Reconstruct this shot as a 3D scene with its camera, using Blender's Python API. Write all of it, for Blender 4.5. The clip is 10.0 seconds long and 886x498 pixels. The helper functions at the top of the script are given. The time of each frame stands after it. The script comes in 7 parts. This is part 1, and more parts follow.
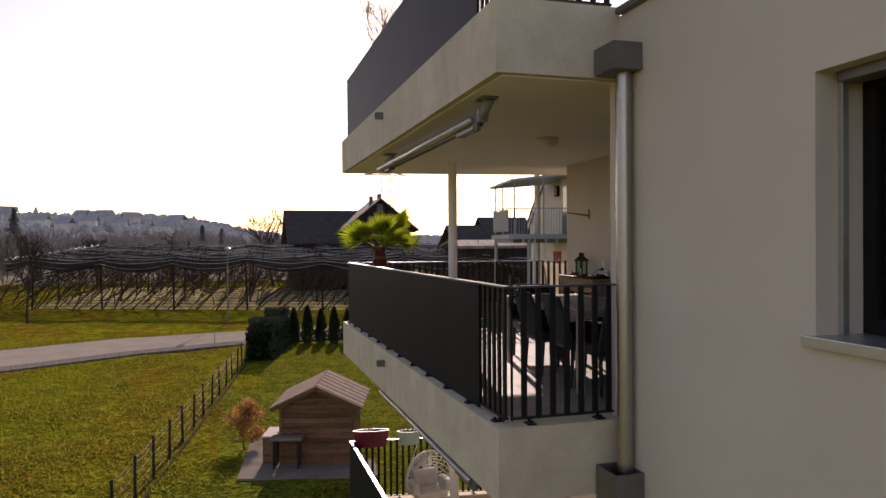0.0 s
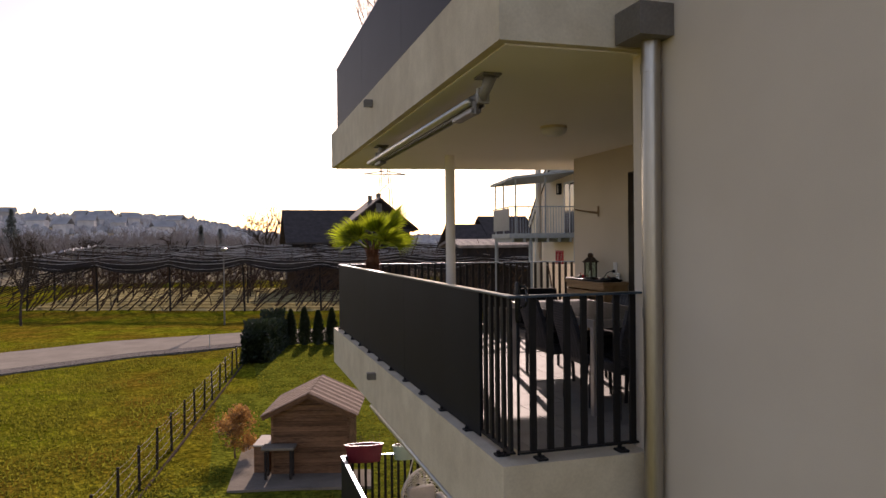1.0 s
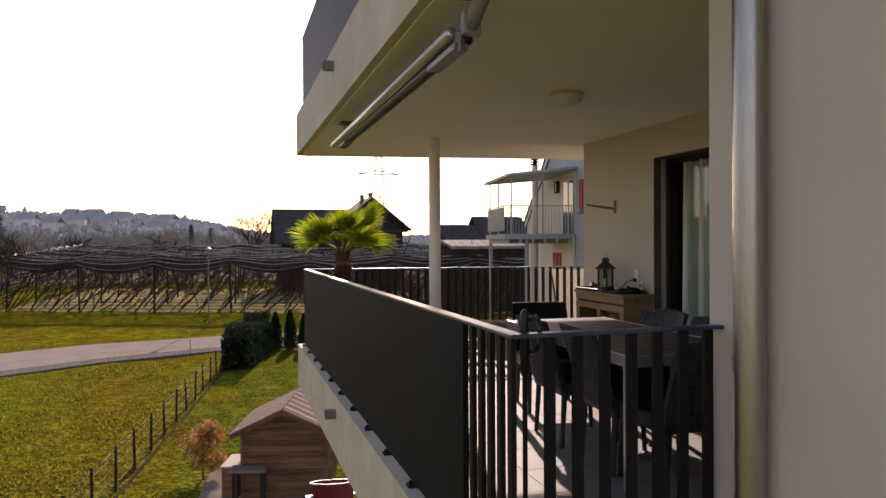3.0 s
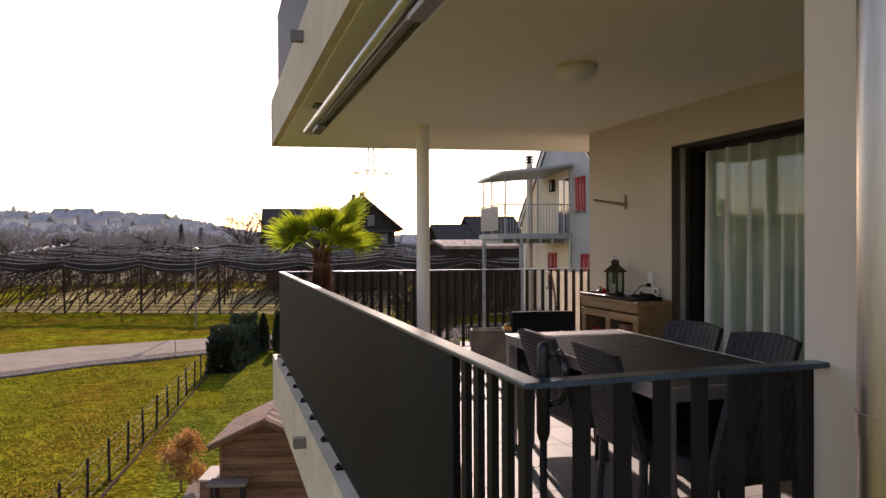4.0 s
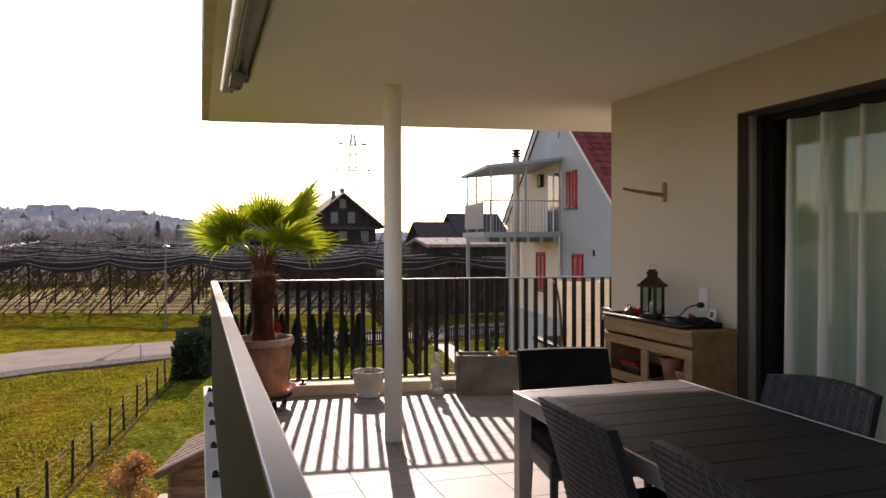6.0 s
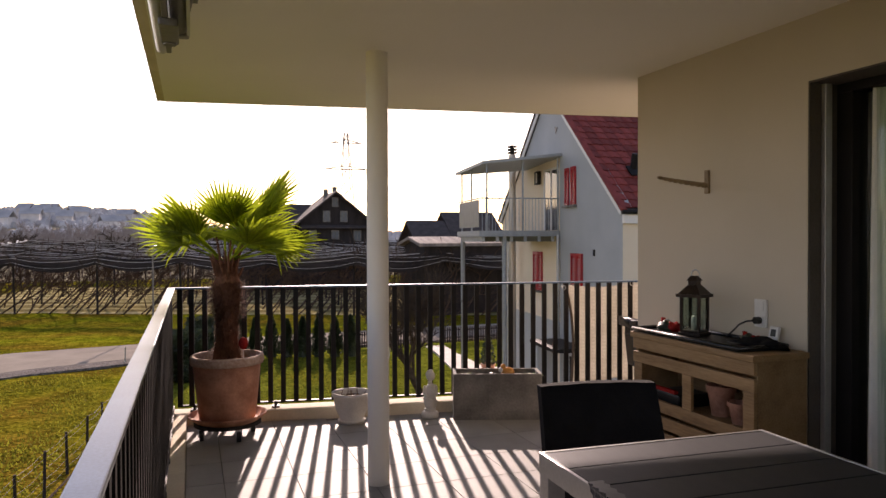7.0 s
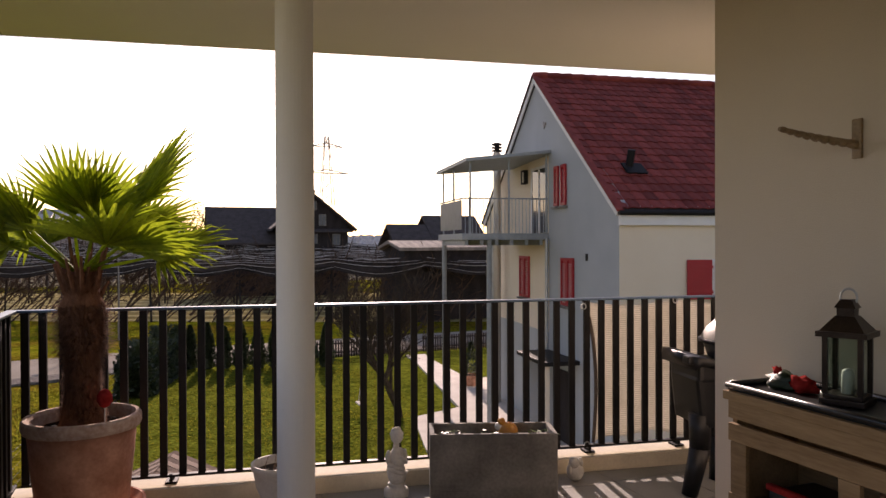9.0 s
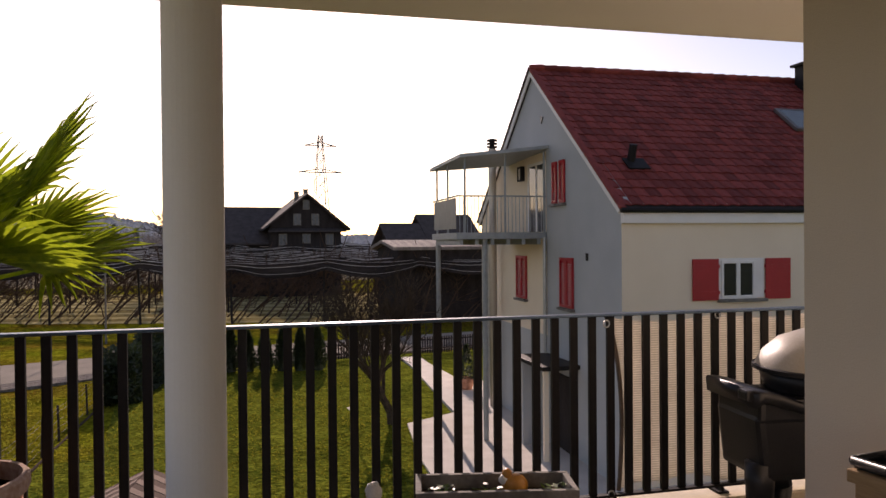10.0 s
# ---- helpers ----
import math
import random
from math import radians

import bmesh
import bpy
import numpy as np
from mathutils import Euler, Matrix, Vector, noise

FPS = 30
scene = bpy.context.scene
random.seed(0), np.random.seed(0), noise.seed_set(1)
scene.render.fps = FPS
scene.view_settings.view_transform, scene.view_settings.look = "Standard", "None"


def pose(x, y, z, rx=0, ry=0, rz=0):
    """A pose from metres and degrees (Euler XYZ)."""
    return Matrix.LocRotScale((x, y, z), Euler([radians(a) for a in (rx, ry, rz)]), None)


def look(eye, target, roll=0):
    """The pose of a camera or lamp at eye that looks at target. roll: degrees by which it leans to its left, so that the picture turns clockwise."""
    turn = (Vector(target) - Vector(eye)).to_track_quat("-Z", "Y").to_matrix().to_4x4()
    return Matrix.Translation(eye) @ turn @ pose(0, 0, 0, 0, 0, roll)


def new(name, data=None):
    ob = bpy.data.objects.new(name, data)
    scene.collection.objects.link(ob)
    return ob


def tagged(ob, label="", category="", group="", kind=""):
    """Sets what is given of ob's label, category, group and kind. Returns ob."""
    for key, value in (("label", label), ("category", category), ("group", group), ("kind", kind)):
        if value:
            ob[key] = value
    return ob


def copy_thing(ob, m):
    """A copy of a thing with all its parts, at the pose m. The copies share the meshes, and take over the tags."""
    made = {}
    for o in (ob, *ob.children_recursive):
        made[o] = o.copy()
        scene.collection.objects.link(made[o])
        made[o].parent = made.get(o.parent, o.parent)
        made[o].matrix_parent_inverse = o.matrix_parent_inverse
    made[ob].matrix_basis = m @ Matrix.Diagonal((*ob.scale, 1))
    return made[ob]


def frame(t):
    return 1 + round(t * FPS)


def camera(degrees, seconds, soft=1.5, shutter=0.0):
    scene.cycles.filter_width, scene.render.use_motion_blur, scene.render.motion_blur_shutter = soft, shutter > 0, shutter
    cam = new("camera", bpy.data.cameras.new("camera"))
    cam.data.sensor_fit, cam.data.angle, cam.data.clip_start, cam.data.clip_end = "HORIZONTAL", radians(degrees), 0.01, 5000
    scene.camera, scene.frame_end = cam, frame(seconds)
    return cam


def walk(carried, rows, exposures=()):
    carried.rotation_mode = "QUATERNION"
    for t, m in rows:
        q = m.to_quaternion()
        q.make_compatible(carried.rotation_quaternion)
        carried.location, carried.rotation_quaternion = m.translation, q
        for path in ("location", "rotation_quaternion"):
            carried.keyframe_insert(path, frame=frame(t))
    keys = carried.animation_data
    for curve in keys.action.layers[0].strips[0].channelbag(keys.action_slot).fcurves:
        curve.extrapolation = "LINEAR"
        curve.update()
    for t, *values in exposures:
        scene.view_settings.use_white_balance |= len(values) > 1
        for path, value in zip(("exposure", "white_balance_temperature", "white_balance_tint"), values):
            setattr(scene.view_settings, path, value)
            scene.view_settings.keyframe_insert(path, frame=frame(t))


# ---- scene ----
cam = camera(63.6, 10.0)
PATH = [
    (0, (0.374, 0.607, 1.362), (0.938, 2.525, 1.346), -0.4),
    (0.5, (0.506, 0.98, 1.369), (1.07, 2.899, 1.352), -0.5),
    (1, (0.625, 1.325, 1.374), (1.189, 3.244, 1.356), -0.6),
    (1.5, (0.77, 1.676, 1.37), (1.344, 3.592, 1.353), -0.4),
    (2, (0.91, 2.045, 1.368), (1.484, 3.961, 1.354), -0.3),
    (2.5, (1.052, 2.429, 1.377), (1.627, 4.345, 1.361), -0.3),
    (4, (1.452, 3.584, 1.382), (2.051, 5.492, 1.365), -0.3),
    (4.5, (1.598, 3.973, 1.38), (2.21, 5.877, 1.362), -0.2),
    (5, (1.742, 4.37, 1.384), (2.366, 6.27, 1.368), -0.2),
    (5.5, (1.865, 4.772, 1.405), (2.502, 6.668, 1.385), -0.2),
    (7, (2.258, 5.991, 1.427), (2.921, 7.878, 1.4), -0.2),
    (7.5, (2.389, 6.404, 1.414), (3.067, 8.285, 1.394), -0.3),
    (8, (2.546, 6.797, 1.422), (3.235, 8.675, 1.401), -0.2),
    (8.5, (2.7, 7.174, 1.41), (3.401, 9.047, 1.391), -0.3),
    (9, (2.859, 7.545, 1.402), (3.57, 9.414, 1.387), -0.2),
    (9.5, (3.001, 7.911, 1.422), (3.725, 9.775, 1.4), -0.1),
    (10, (3.174, 8.301, 1.423), (3.899, 10.165, 1.405), -0.5),
]
walk(cam, [(t, look(eye, target, roll)) for t, eye, target, roll in PATH], [(t, stops, 7600, 33.0) for t, stops in ((0.0, 0.0), (1.0, 0.06), (2.5, 0.18), (4.5, 0.63), (5.5, 0.68), (7.5, 0.45), (9.0, 0.24), (10.0, -0.06))])

# ---- world, sun, exposure ----
SUN_AZ, SUN_EL = radians(12.0), radians(24.0)
world = bpy.data.worlds.new("sky")
world.use_nodes = True
scene.world = world
wn = world.node_tree
sky = wn.nodes.new("ShaderNodeTexSky")
sky.sky_type = "NISHITA"
sky.sun_disc = False
sky.sun_elevation = SUN_EL
sky.sun_rotation = SUN_AZ
sky.dust_density = 0.6
sky.air_density = 1.0
wn.nodes["Background"].inputs["Strength"].default_value = 0.148
wn.links.new(sky.outputs["Color"], wn.nodes["Background"].inputs["Color"])
sun = new("sun", bpy.data.lights.new("sun", "SUN"))
sun.data.energy = 4.9
sun.data.angle = radians(0.6)
sun.data.color = (1.0, 0.95, 0.88)
toward = Vector((math.sin(SUN_AZ) * math.cos(SUN_EL), math.cos(SUN_AZ) * math.cos(SUN_EL), math.sin(SUN_EL)))
sun.matrix_world = look(toward * 60, (0, 0, 0))


# ---- materials ----
def material(name, low, high, rough=0.8, metal=0.0, scale=6.0, fine=90.0, bump=0.15, dist=0.01, each=0.0, stretch=(1, 1, 1), spec=0.5, mix=0.45):
    """Two scales of noise between two colours, with relief; each: change from piece to piece."""
    m = bpy.data.materials.new(name)
    m.use_nodes = True
    nt = m.node_tree
    n, l = nt.nodes, nt.links
    b = n["Principled BSDF"]
    tc = n.new("ShaderNodeTexCoord")
    mp = n.new("ShaderNodeMapping")
    mp.inputs["Scale"].default_value = stretch
    l.new(tc.outputs["Object"], mp.inputs["Vector"])
    a, c = n.new("ShaderNodeTexNoise"), n.new("ShaderNodeTexNoise")
    a.inputs["Scale"].default_value, a.inputs["Detail"].default_value = scale, 5.0
    c.inputs["Scale"].default_value, c.inputs["Detail"].default_value = fine, 3.0
    for k in (a, c):
        l.new(mp.outputs["Vector"], k.inputs["Vector"])
    mixv = n.new("ShaderNodeMix")
    mixv.inputs[0].default_value = mix
    l.new(a.outputs["Fac"], mixv.inputs[2])
    l.new(c.outputs["Fac"], mixv.inputs[3])
    ramp = n.new("ShaderNodeValToRGB")
    ramp.color_ramp.elements[0].position, ramp.color_ramp.elements[1].position = 0.33, 0.67
    ramp.color_ramp.elements[0].color, ramp.color_ramp.elements[1].color = (*low, 1), (*high, 1)
    l.new(mixv.outputs[0], ramp.inputs["Fac"])
    colour = ramp.outputs["Color"]
    if each:
        info = n.new("ShaderNodeObjectInfo")
        geo = n.new("ShaderNodeNewGeometry")
        add = n.new("ShaderNodeMath")
        add.operation = "ADD"
        l.new(info.outputs["Random"], add.inputs[0])
        l.new(geo.outputs["Random Per Island"], add.inputs[1])
        frac = n.new("ShaderNodeMath")
        frac.operation = "FRACT"
        l.new(add.outputs[0], frac.inputs[0])
        rng = n.new("ShaderNodeMapRange")
        rng.inputs["To Min"].default_value, rng.inputs["To Max"].default_value = 1 - each, 1 + each
        l.new(frac.outputs[0], rng.inputs["Value"])
        hsv = n.new("ShaderNodeHueSaturation")
        l.new(colour, hsv.inputs["Color"])
        l.new(rng.outputs["Result"], hsv.inputs["Value"])
        colour = hsv.outputs["Color"]
    l.new(colour, b.inputs["Base Color"])
    b.inputs["Roughness"].default_value = rough
    b.inputs["Metallic"].default_value = metal
    b.inputs["Specular IOR Level"].default_value = spec
    if bump:
        bp = n.new("ShaderNodeBump")
        bp.inputs["Strength"].default_value, bp.inputs["Distance"].default_value = bump, dist
        l.new(c.outputs["Fac"], bp.inputs["Height"])
        l.new(bp.outputs["Normal"], b.inputs["Normal"])
    return m


def leaf_material(name, low, high, through_light=0.5, each=0.25):
    """Thin leaves that let light through."""
    m = material(name, low, high, 0.45, 0, 9, 60, 0.0, each=each)
    nt = m.node_tree
    n, l = nt.nodes, nt.links
    b = n["Principled BSDF"]
    tr = n.new("ShaderNodeBsdfTranslucent")
    src = b.inputs["Base Color"].links[0].from_socket
    l.new(src, tr.inputs["Color"])
    sh = n.new("ShaderNodeMixShader")
    sh.inputs[0].default_value = through_light
    l.new(b.outputs[0], sh.inputs[1])
    l.new(tr.outputs[0], sh.inputs[2])
    l.new(sh.outputs[0], n["Material Output"].inputs["Surface"])
    return m


def dull(m, rough, spec):
    """Less sheen for soft blades."""
    b = m.node_tree.nodes["Principled BSDF"]
    b.inputs["Roughness"].default_value, b.inputs["Specular IOR Level"].default_value = rough, spec
    return m


def glass_material(name, tint=(0.9, 0.95, 0.93), clear=0.97):
    m = bpy.data.materials.new(name)
    m.use_nodes = True
    nt = m.node_tree
    n, l = nt.nodes, nt.links
    n.remove(n["Principled BSDF"])
    t, g, f, sh = n.new("ShaderNodeBsdfTransparent"), n.new("ShaderNodeBsdfGlossy"), n.new("ShaderNodeMapRange"), n.new("ShaderNodeMixShader")
    lw, pw = n.new("ShaderNodeLayerWeight"), n.new("ShaderNodeMath")
    lw.inputs["Blend"].default_value = 0.5
    pw.operation = "POWER"
    pw.inputs[1].default_value = 4.0
    l.new(lw.outputs["Facing"], pw.inputs[0])
    l.new(pw.outputs[0], f.inputs["Value"])
    f.inputs["To Min"].default_value, f.inputs["To Max"].default_value = 0.05, 0.9
    t.inputs["Color"].default_value = (*[c * clear for c in tint], 1)
    g.inputs["Roughness"].default_value = 0.02
    l.new(f.outputs[0], sh.inputs[0])
    l.new(t.outputs[0], sh.inputs[1])
    l.new(g.outputs[0], sh.inputs[2])
    l.new(sh.outputs[0], n["Material Output"].inputs["Surface"])
    return m


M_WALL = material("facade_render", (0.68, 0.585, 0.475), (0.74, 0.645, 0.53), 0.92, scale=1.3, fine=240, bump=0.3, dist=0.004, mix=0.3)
# Set darker than the facade render to stand for dimmer light inside.
M_WALL_IN = material("dimmed_loggia_render", (0.58, 0.51, 0.405), (0.64, 0.565, 0.455), 0.92, scale=1.5, fine=260, bump=0.3, dist=0.004, mix=0.3)
M_CONC = material("painted_concrete", (0.63, 0.54, 0.40), (0.76, 0.665, 0.50), 0.85, scale=2.2, fine=70, bump=0.12, dist=0.004)
M_CEIL = material("soffit_paint", (0.85, 0.80, 0.71), (0.89, 0.845, 0.76), 0.9, scale=0.9, fine=160, bump=0.15, dist=0.003, mix=0.3)
M_DARKRAIL = material("anthracite_steel", (0.011, 0.010, 0.010), (0.02, 0.018, 0.018), 0.55, 0.0, 5, 200, 0.04, 0.002, spec=0.16)
# The blue stands for sky mirrored on the rail, put into the base.
M_RAILTOP = material("sky_tinted_rail_steel", (0.045, 0.075, 0.115), (0.095, 0.15, 0.215), 0.28, 0.7, 5, 160, 0.05, 0.002, spec=0.5)
M_PANEL = material("anthracite_panel", (0.010, 0.0112, 0.0145), (0.017, 0.019, 0.024), 0.5, 0.0, 1.5, 260, 0.06, 0.002, spec=0.06)
M_STEEL = material("stainless_pipe", (0.38, 0.35, 0.315), (0.50, 0.47, 0.43), 0.36, 1.0, 3, 80, 0.03, 0.002, stretch=(1, 1, 0.12))
M_LINING = material("bronze_lining", (0.085, 0.072, 0.060), (0.125, 0.108, 0.092), 0.6, 0.1, 3, 90, 0.04, 0.002, spec=0.25)
M_CAST = material("cast_alloy", (0.26, 0.245, 0.225), (0.36, 0.34, 0.315), 0.55, 0.4, 9, 70, 0.15, 0.004)
M_SHEET = material("sheet_metal_box", (0.17, 0.155, 0.145), (0.24, 0.225, 0.21), 0.5, 0.6, 5, 60, 0.05, 0.003)
M_GALV = material("galvanised_steel", (0.36, 0.38, 0.39), (0.52, 0.54, 0.55), 0.42, 0.85, 7, 60, 0.05, 0.003)
M_TILE = material("floor_tile", (0.23, 0.223, 0.202), (0.31, 0.30, 0.273), 0.6, scale=5, fine=130, bump=0.12, dist=0.002, each=0.08, spec=0.22)
M_GROUT = material("dark_joint", (0.10, 0.09, 0.08), (0.15, 0.14, 0.12), 0.95, scale=9, spec=0.1)
M_GRASS = material("lawn", (0.054, 0.060, 0.008), (0.27, 0.222, 0.026), 0.95, scale=0.9, fine=7, bump=1.0, dist=0.12, spec=0.0, mix=0.6)

M_LAWN = material("garden_lawn", (0.036, 0.056, 0.008), (0.185, 0.20, 0.026), 0.95, scale=0.9, fine=7, bump=1.0, dist=0.12, spec=0.0, mix=0.6)


def patches(m, size, low, high):
    """Broad uneven patches laid over a material's colour."""
    nt = m.node_tree
    n, l = nt.nodes, nt.links
    b = n["Principled BSDF"]
    src = b.inputs["Base Color"].links[0].from_socket
    tc, no, rp, mx = n.new("ShaderNodeTexCoord"), n.new("ShaderNodeTexNoise"), n.new("ShaderNodeValToRGB"), n.new("ShaderNodeMix")
    l.new(tc.outputs["Object"], no.inputs["Vector"])
    no.inputs["Scale"].default_value, no.inputs["Detail"].default_value = size, 4.0
    rp.color_ramp.elements[0].position, rp.color_ramp.elements[1].position = 0.36, 0.64
    rp.color_ramp.elements[0].color, rp.color_ramp.elements[1].color = (*low, 1), (*high, 1)
    l.new(no.outputs["Fac"], rp.inputs["Fac"])
    mx.data_type, mx.blend_type = "RGBA", "MULTIPLY"
    mx.inputs[0].default_value = 1.0
    l.new(src, mx.inputs[6])
    l.new(rp.outputs["Color"], mx.inputs[7])
    l.new(mx.outputs[2], b.inputs["Base Color"])


patches(M_GRASS, 2.2, (0.66, 0.64, 0.64), (1.25, 1.25, 1.2))
patches(M_GRASS, 7.5, (0.66, 0.66, 0.6), (1.24, 1.24, 1.2))
patches(M_GRASS, 0.22, (1.0, 0.80, 0.9), (0.95, 1.2, 0.7))
patches(M_LAWN, 2.2, (0.74, 0.72, 0.7), (1.2, 1.2, 1.15))
patches(M_LAWN, 7.5, (0.7, 0.7, 0.64), (1.22, 1.22, 1.2))
patches(M_WALL, 0.7, (0.95, 0.945, 0.94), (1.0, 1.0, 1.0))
patches(M_CONC, 6.0, (0.93, 0.92, 0.90), (1.02, 1.02, 1.02))
patches(M_CONC, 1.4, (0.90, 0.885, 0.86), (1.0, 1.0, 1.0))
M_ASPHALT = material("light_asphalt", (0.24, 0.21, 0.172), (0.35, 0.308, 0.255), 0.92, scale=0.9, fine=60, bump=0.2, dist=0.01, spec=0.0)
M_PAVE = material("paving", (0.48, 0.43, 0.37), (0.60, 0.55, 0.48), 0.85, scale=2, fine=50, bump=0.2, dist=0.006, each=0.07, spec=0.1)
M_GRAVEL = material("gravel", (0.07, 0.062, 0.055), (0.30, 0.27, 0.24), 0.95, scale=9, fine=22, bump=1.0, dist=0.05, spec=0.0)
M_WOOD = material("weathered_boards", (0.07, 0.038, 0.024), (0.33, 0.18, 0.105), 0.85, scale=2.2, fine=20, bump=0.5, dist=0.006, each=0.34, stretch=(0.3, 1, 4), spec=0.1)
M_PINE = material("pallet_wood", (0.20, 0.115, 0.05), (0.36, 0.225, 0.11), 0.65, scale=4, fine=40, bump=0.25, dist=0.003, each=0.16, stretch=(3, 0.35, 3), spec=0.3)
M_SHINGLE = material("felt_shingles", (0.12, 0.082, 0.062), (0.19, 0.135, 0.105), 0.9, scale=3, fine=70, bump=0.4, dist=0.006, each=0.12, spec=0.05)
M_SHINGLE2 = material("pale_felt_shingles", (0.26, 0.19, 0.145), (0.37, 0.285, 0.225), 0.9, scale=3, fine=70, bump=0.4, dist=0.006, each=0.1, spec=0.05)
M_CORRUGATED = material("pale_corrugated_sheet", (0.13, 0.11, 0.095), (0.34, 0.29, 0.245), 0.8, scale=1.2, fine=12, bump=0.2, dist=0.02, stretch=(3, 0.4, 1), spec=0.1)
M_SLAB = material("old_concrete_slab", (0.15, 0.13, 0.105), (0.29, 0.255, 0.21), 0.9, scale=1.6, fine=40, bump=0.25, dist=0.006, spec=0.0)
M_ORCHARD = material("orchard_floor", (0.26, 0.22, 0.08), (0.60, 0.51, 0.28), 0.95, scale=0.8, fine=9, bump=0.8, dist=0.08, spec=0.0, stretch=(0.4, 1.3, 1))
# Darker floor colour for the shadow stripes of the gathered net.
M_SHADEBAND = material("painted_shade_band", (0.15, 0.12, 0.045), (0.33, 0.27, 0.12), 0.95, scale=0.9, fine=9, bump=0.8, dist=0.08, spec=0.0)
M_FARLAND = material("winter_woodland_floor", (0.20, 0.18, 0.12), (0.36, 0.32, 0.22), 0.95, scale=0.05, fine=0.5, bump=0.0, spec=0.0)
M_DARKWOOD = material("dark_larch_cladding", (0.022, 0.018, 0.017), (0.05, 0.041, 0.038), 0.9, scale=2, fine=25, bump=0.4, dist=0.02, stretch=(1, 1, 0.3), spec=0.2)
M_DARKROOF = material("dark_tile_roof", (0.05, 0.042, 0.04), (0.10, 0.085, 0.08), 0.8, scale=2, fine=20, bump=0.5, dist=0.03, spec=0.15)
M_HOUSE = material("house_grey_render", (0.38, 0.405, 0.405), (0.45, 0.475, 0.475), 0.92, scale=1.0, fine=80, bump=0.15, dist=0.006)
M_HOUSE2 = material("house_cream_render", (0.76, 0.65, 0.49), (0.83, 0.72, 0.56), 0.92, scale=1.0, fine=80, bump=0.15, dist=0.006)
M_WHITE = material("white_paint", (0.72, 0.71, 0.68), (0.82, 0.81, 0.78), 0.6, scale=3, fine=90, bump=0.05)
M_RED = material("red_shutter_paint", (0.36, 0.006, 0.012), (0.46, 0.012, 0.02), 0.45, scale=4, fine=80, bump=0.05)
M_ROOFTILE = material("red_clay_tiles", (0.13, 0.022, 0.019), (0.29, 0.058, 0.044), 0.75, scale=4, fine=50, bump=0.3, dist=0.006, each=0.3, spec=0.2)
M_TERRA = material("terracotta", (0.44, 0.19, 0.11), (0.60, 0.30, 0.19), 0.8, scale=5, fine=60, bump=0.2, dist=0.004)
# One pale colour for lime bloom and the sun on the rim.
M_LIMESUN = material("limed_sunlit_terracotta", (0.36, 0.22, 0.16), (0.62, 0.50, 0.42), 0.9, scale=7, fine=50, bump=0.4, dist=0.006, spec=0.1)
M_PLANTER = material("cast_concrete", (0.13, 0.12, 0.105), (0.24, 0.225, 0.20), 0.85, scale=3, fine=60, bump=0.25, dist=0.004)
patches(M_TERRA, 7.0, (0.72, 0.66, 0.62), (1.15, 1.22, 1.3))
patches(M_PLANTER, 5.0, (0.7, 0.7, 0.7), (1.2, 1.2, 1.2))
M_SOIL = material("soil", (0.03, 0.02, 0.014), (0.09, 0.06, 0.04), 0.95, scale=14, fine=70, bump=0.9, dist=0.02)
M_STONE = material("cast_stone", (0.55, 0.52, 0.47), (0.72, 0.69, 0.63), 0.8, scale=9, fine=80, bump=0.2, dist=0.004)
M_FIBRE = material("palm_fibre", (0.08, 0.036, 0.020), (0.25, 0.115, 0.066), 0.95, scale=18, fine=90, bump=0.9, dist=0.01, stretch=(1, 1, 0.3), spec=0.1)
M_BARK = material("bark", (0.045, 0.034, 0.027), (0.11, 0.085, 0.065), 0.95, scale=8, fine=40, bump=0.7, dist=0.02, spec=0.0)
M_PALM = leaf_material("palm_leaf", (0.13, 0.20, 0.010), (0.36, 0.42, 0.025), 0.68, 0.35)
M_HEDGE = leaf_material("hedge_leaf", (0.014, 0.026, 0.010), (0.036, 0.055, 0.020), 0.2, 0.35)
M_BEECH = leaf_material("dry_beech_leaf", (0.34, 0.15, 0.035), (0.60, 0.34, 0.11), 0.5, 0.3)
M_BLADE = dull(leaf_material("grass_blade", (0.085, 0.105, 0.010), (0.28, 0.25, 0.03), 0.5, 0.4), 0.8, 0.05)
M_GREEN = leaf_material("small_leaf", (0.09, 0.16, 0.03), (0.2, 0.28, 0.06), 0.4, 0.3)
M_RATTAN = material("grey_rattan", (0.024, 0.024, 0.028), (0.06, 0.06, 0.066), 0.45, scale=20, fine=120, bump=0.1, dist=0.002, each=0.15, spec=0.35)
M_FABRIC = material("black_cushion", (0.006, 0.006, 0.007), (0.015, 0.0145, 0.015), 0.9, scale=8, fine=300, bump=0.2, dist=0.002, spec=0.1)
M_TABLETOP = material("table_slats", (0.015, 0.0165, 0.020), (0.030, 0.032, 0.037), 0.5, scale=5, fine=120, bump=0.06, dist=0.002, each=0.06, stretch=(4, 0.5, 1), spec=0.25)
M_ALU = material("brushed_alu", (0.5, 0.49, 0.47), (0.62, 0.61, 0.59), 0.35, 0.8, 6, 90, 0.03, 0.002)
M_BLACKPL = material("black_plastic", (0.006, 0.006, 0.007), (0.012, 0.012, 0.013), 0.38, scale=8, fine=90, bump=0.05, spec=0.4)
M_GLOSSBLACK = material("gloss_black_plastic", (0.010, 0.010, 0.011), (0.018, 0.018, 0.019), 0.22, scale=8, fine=90, bump=0.02, spec=0.6)
M_LID = material("grill_lid_enamel", (0.30, 0.26, 0.20), (0.38, 0.335, 0.265), 0.42, 0.0, 5, 90, 0.03, spec=0.35)
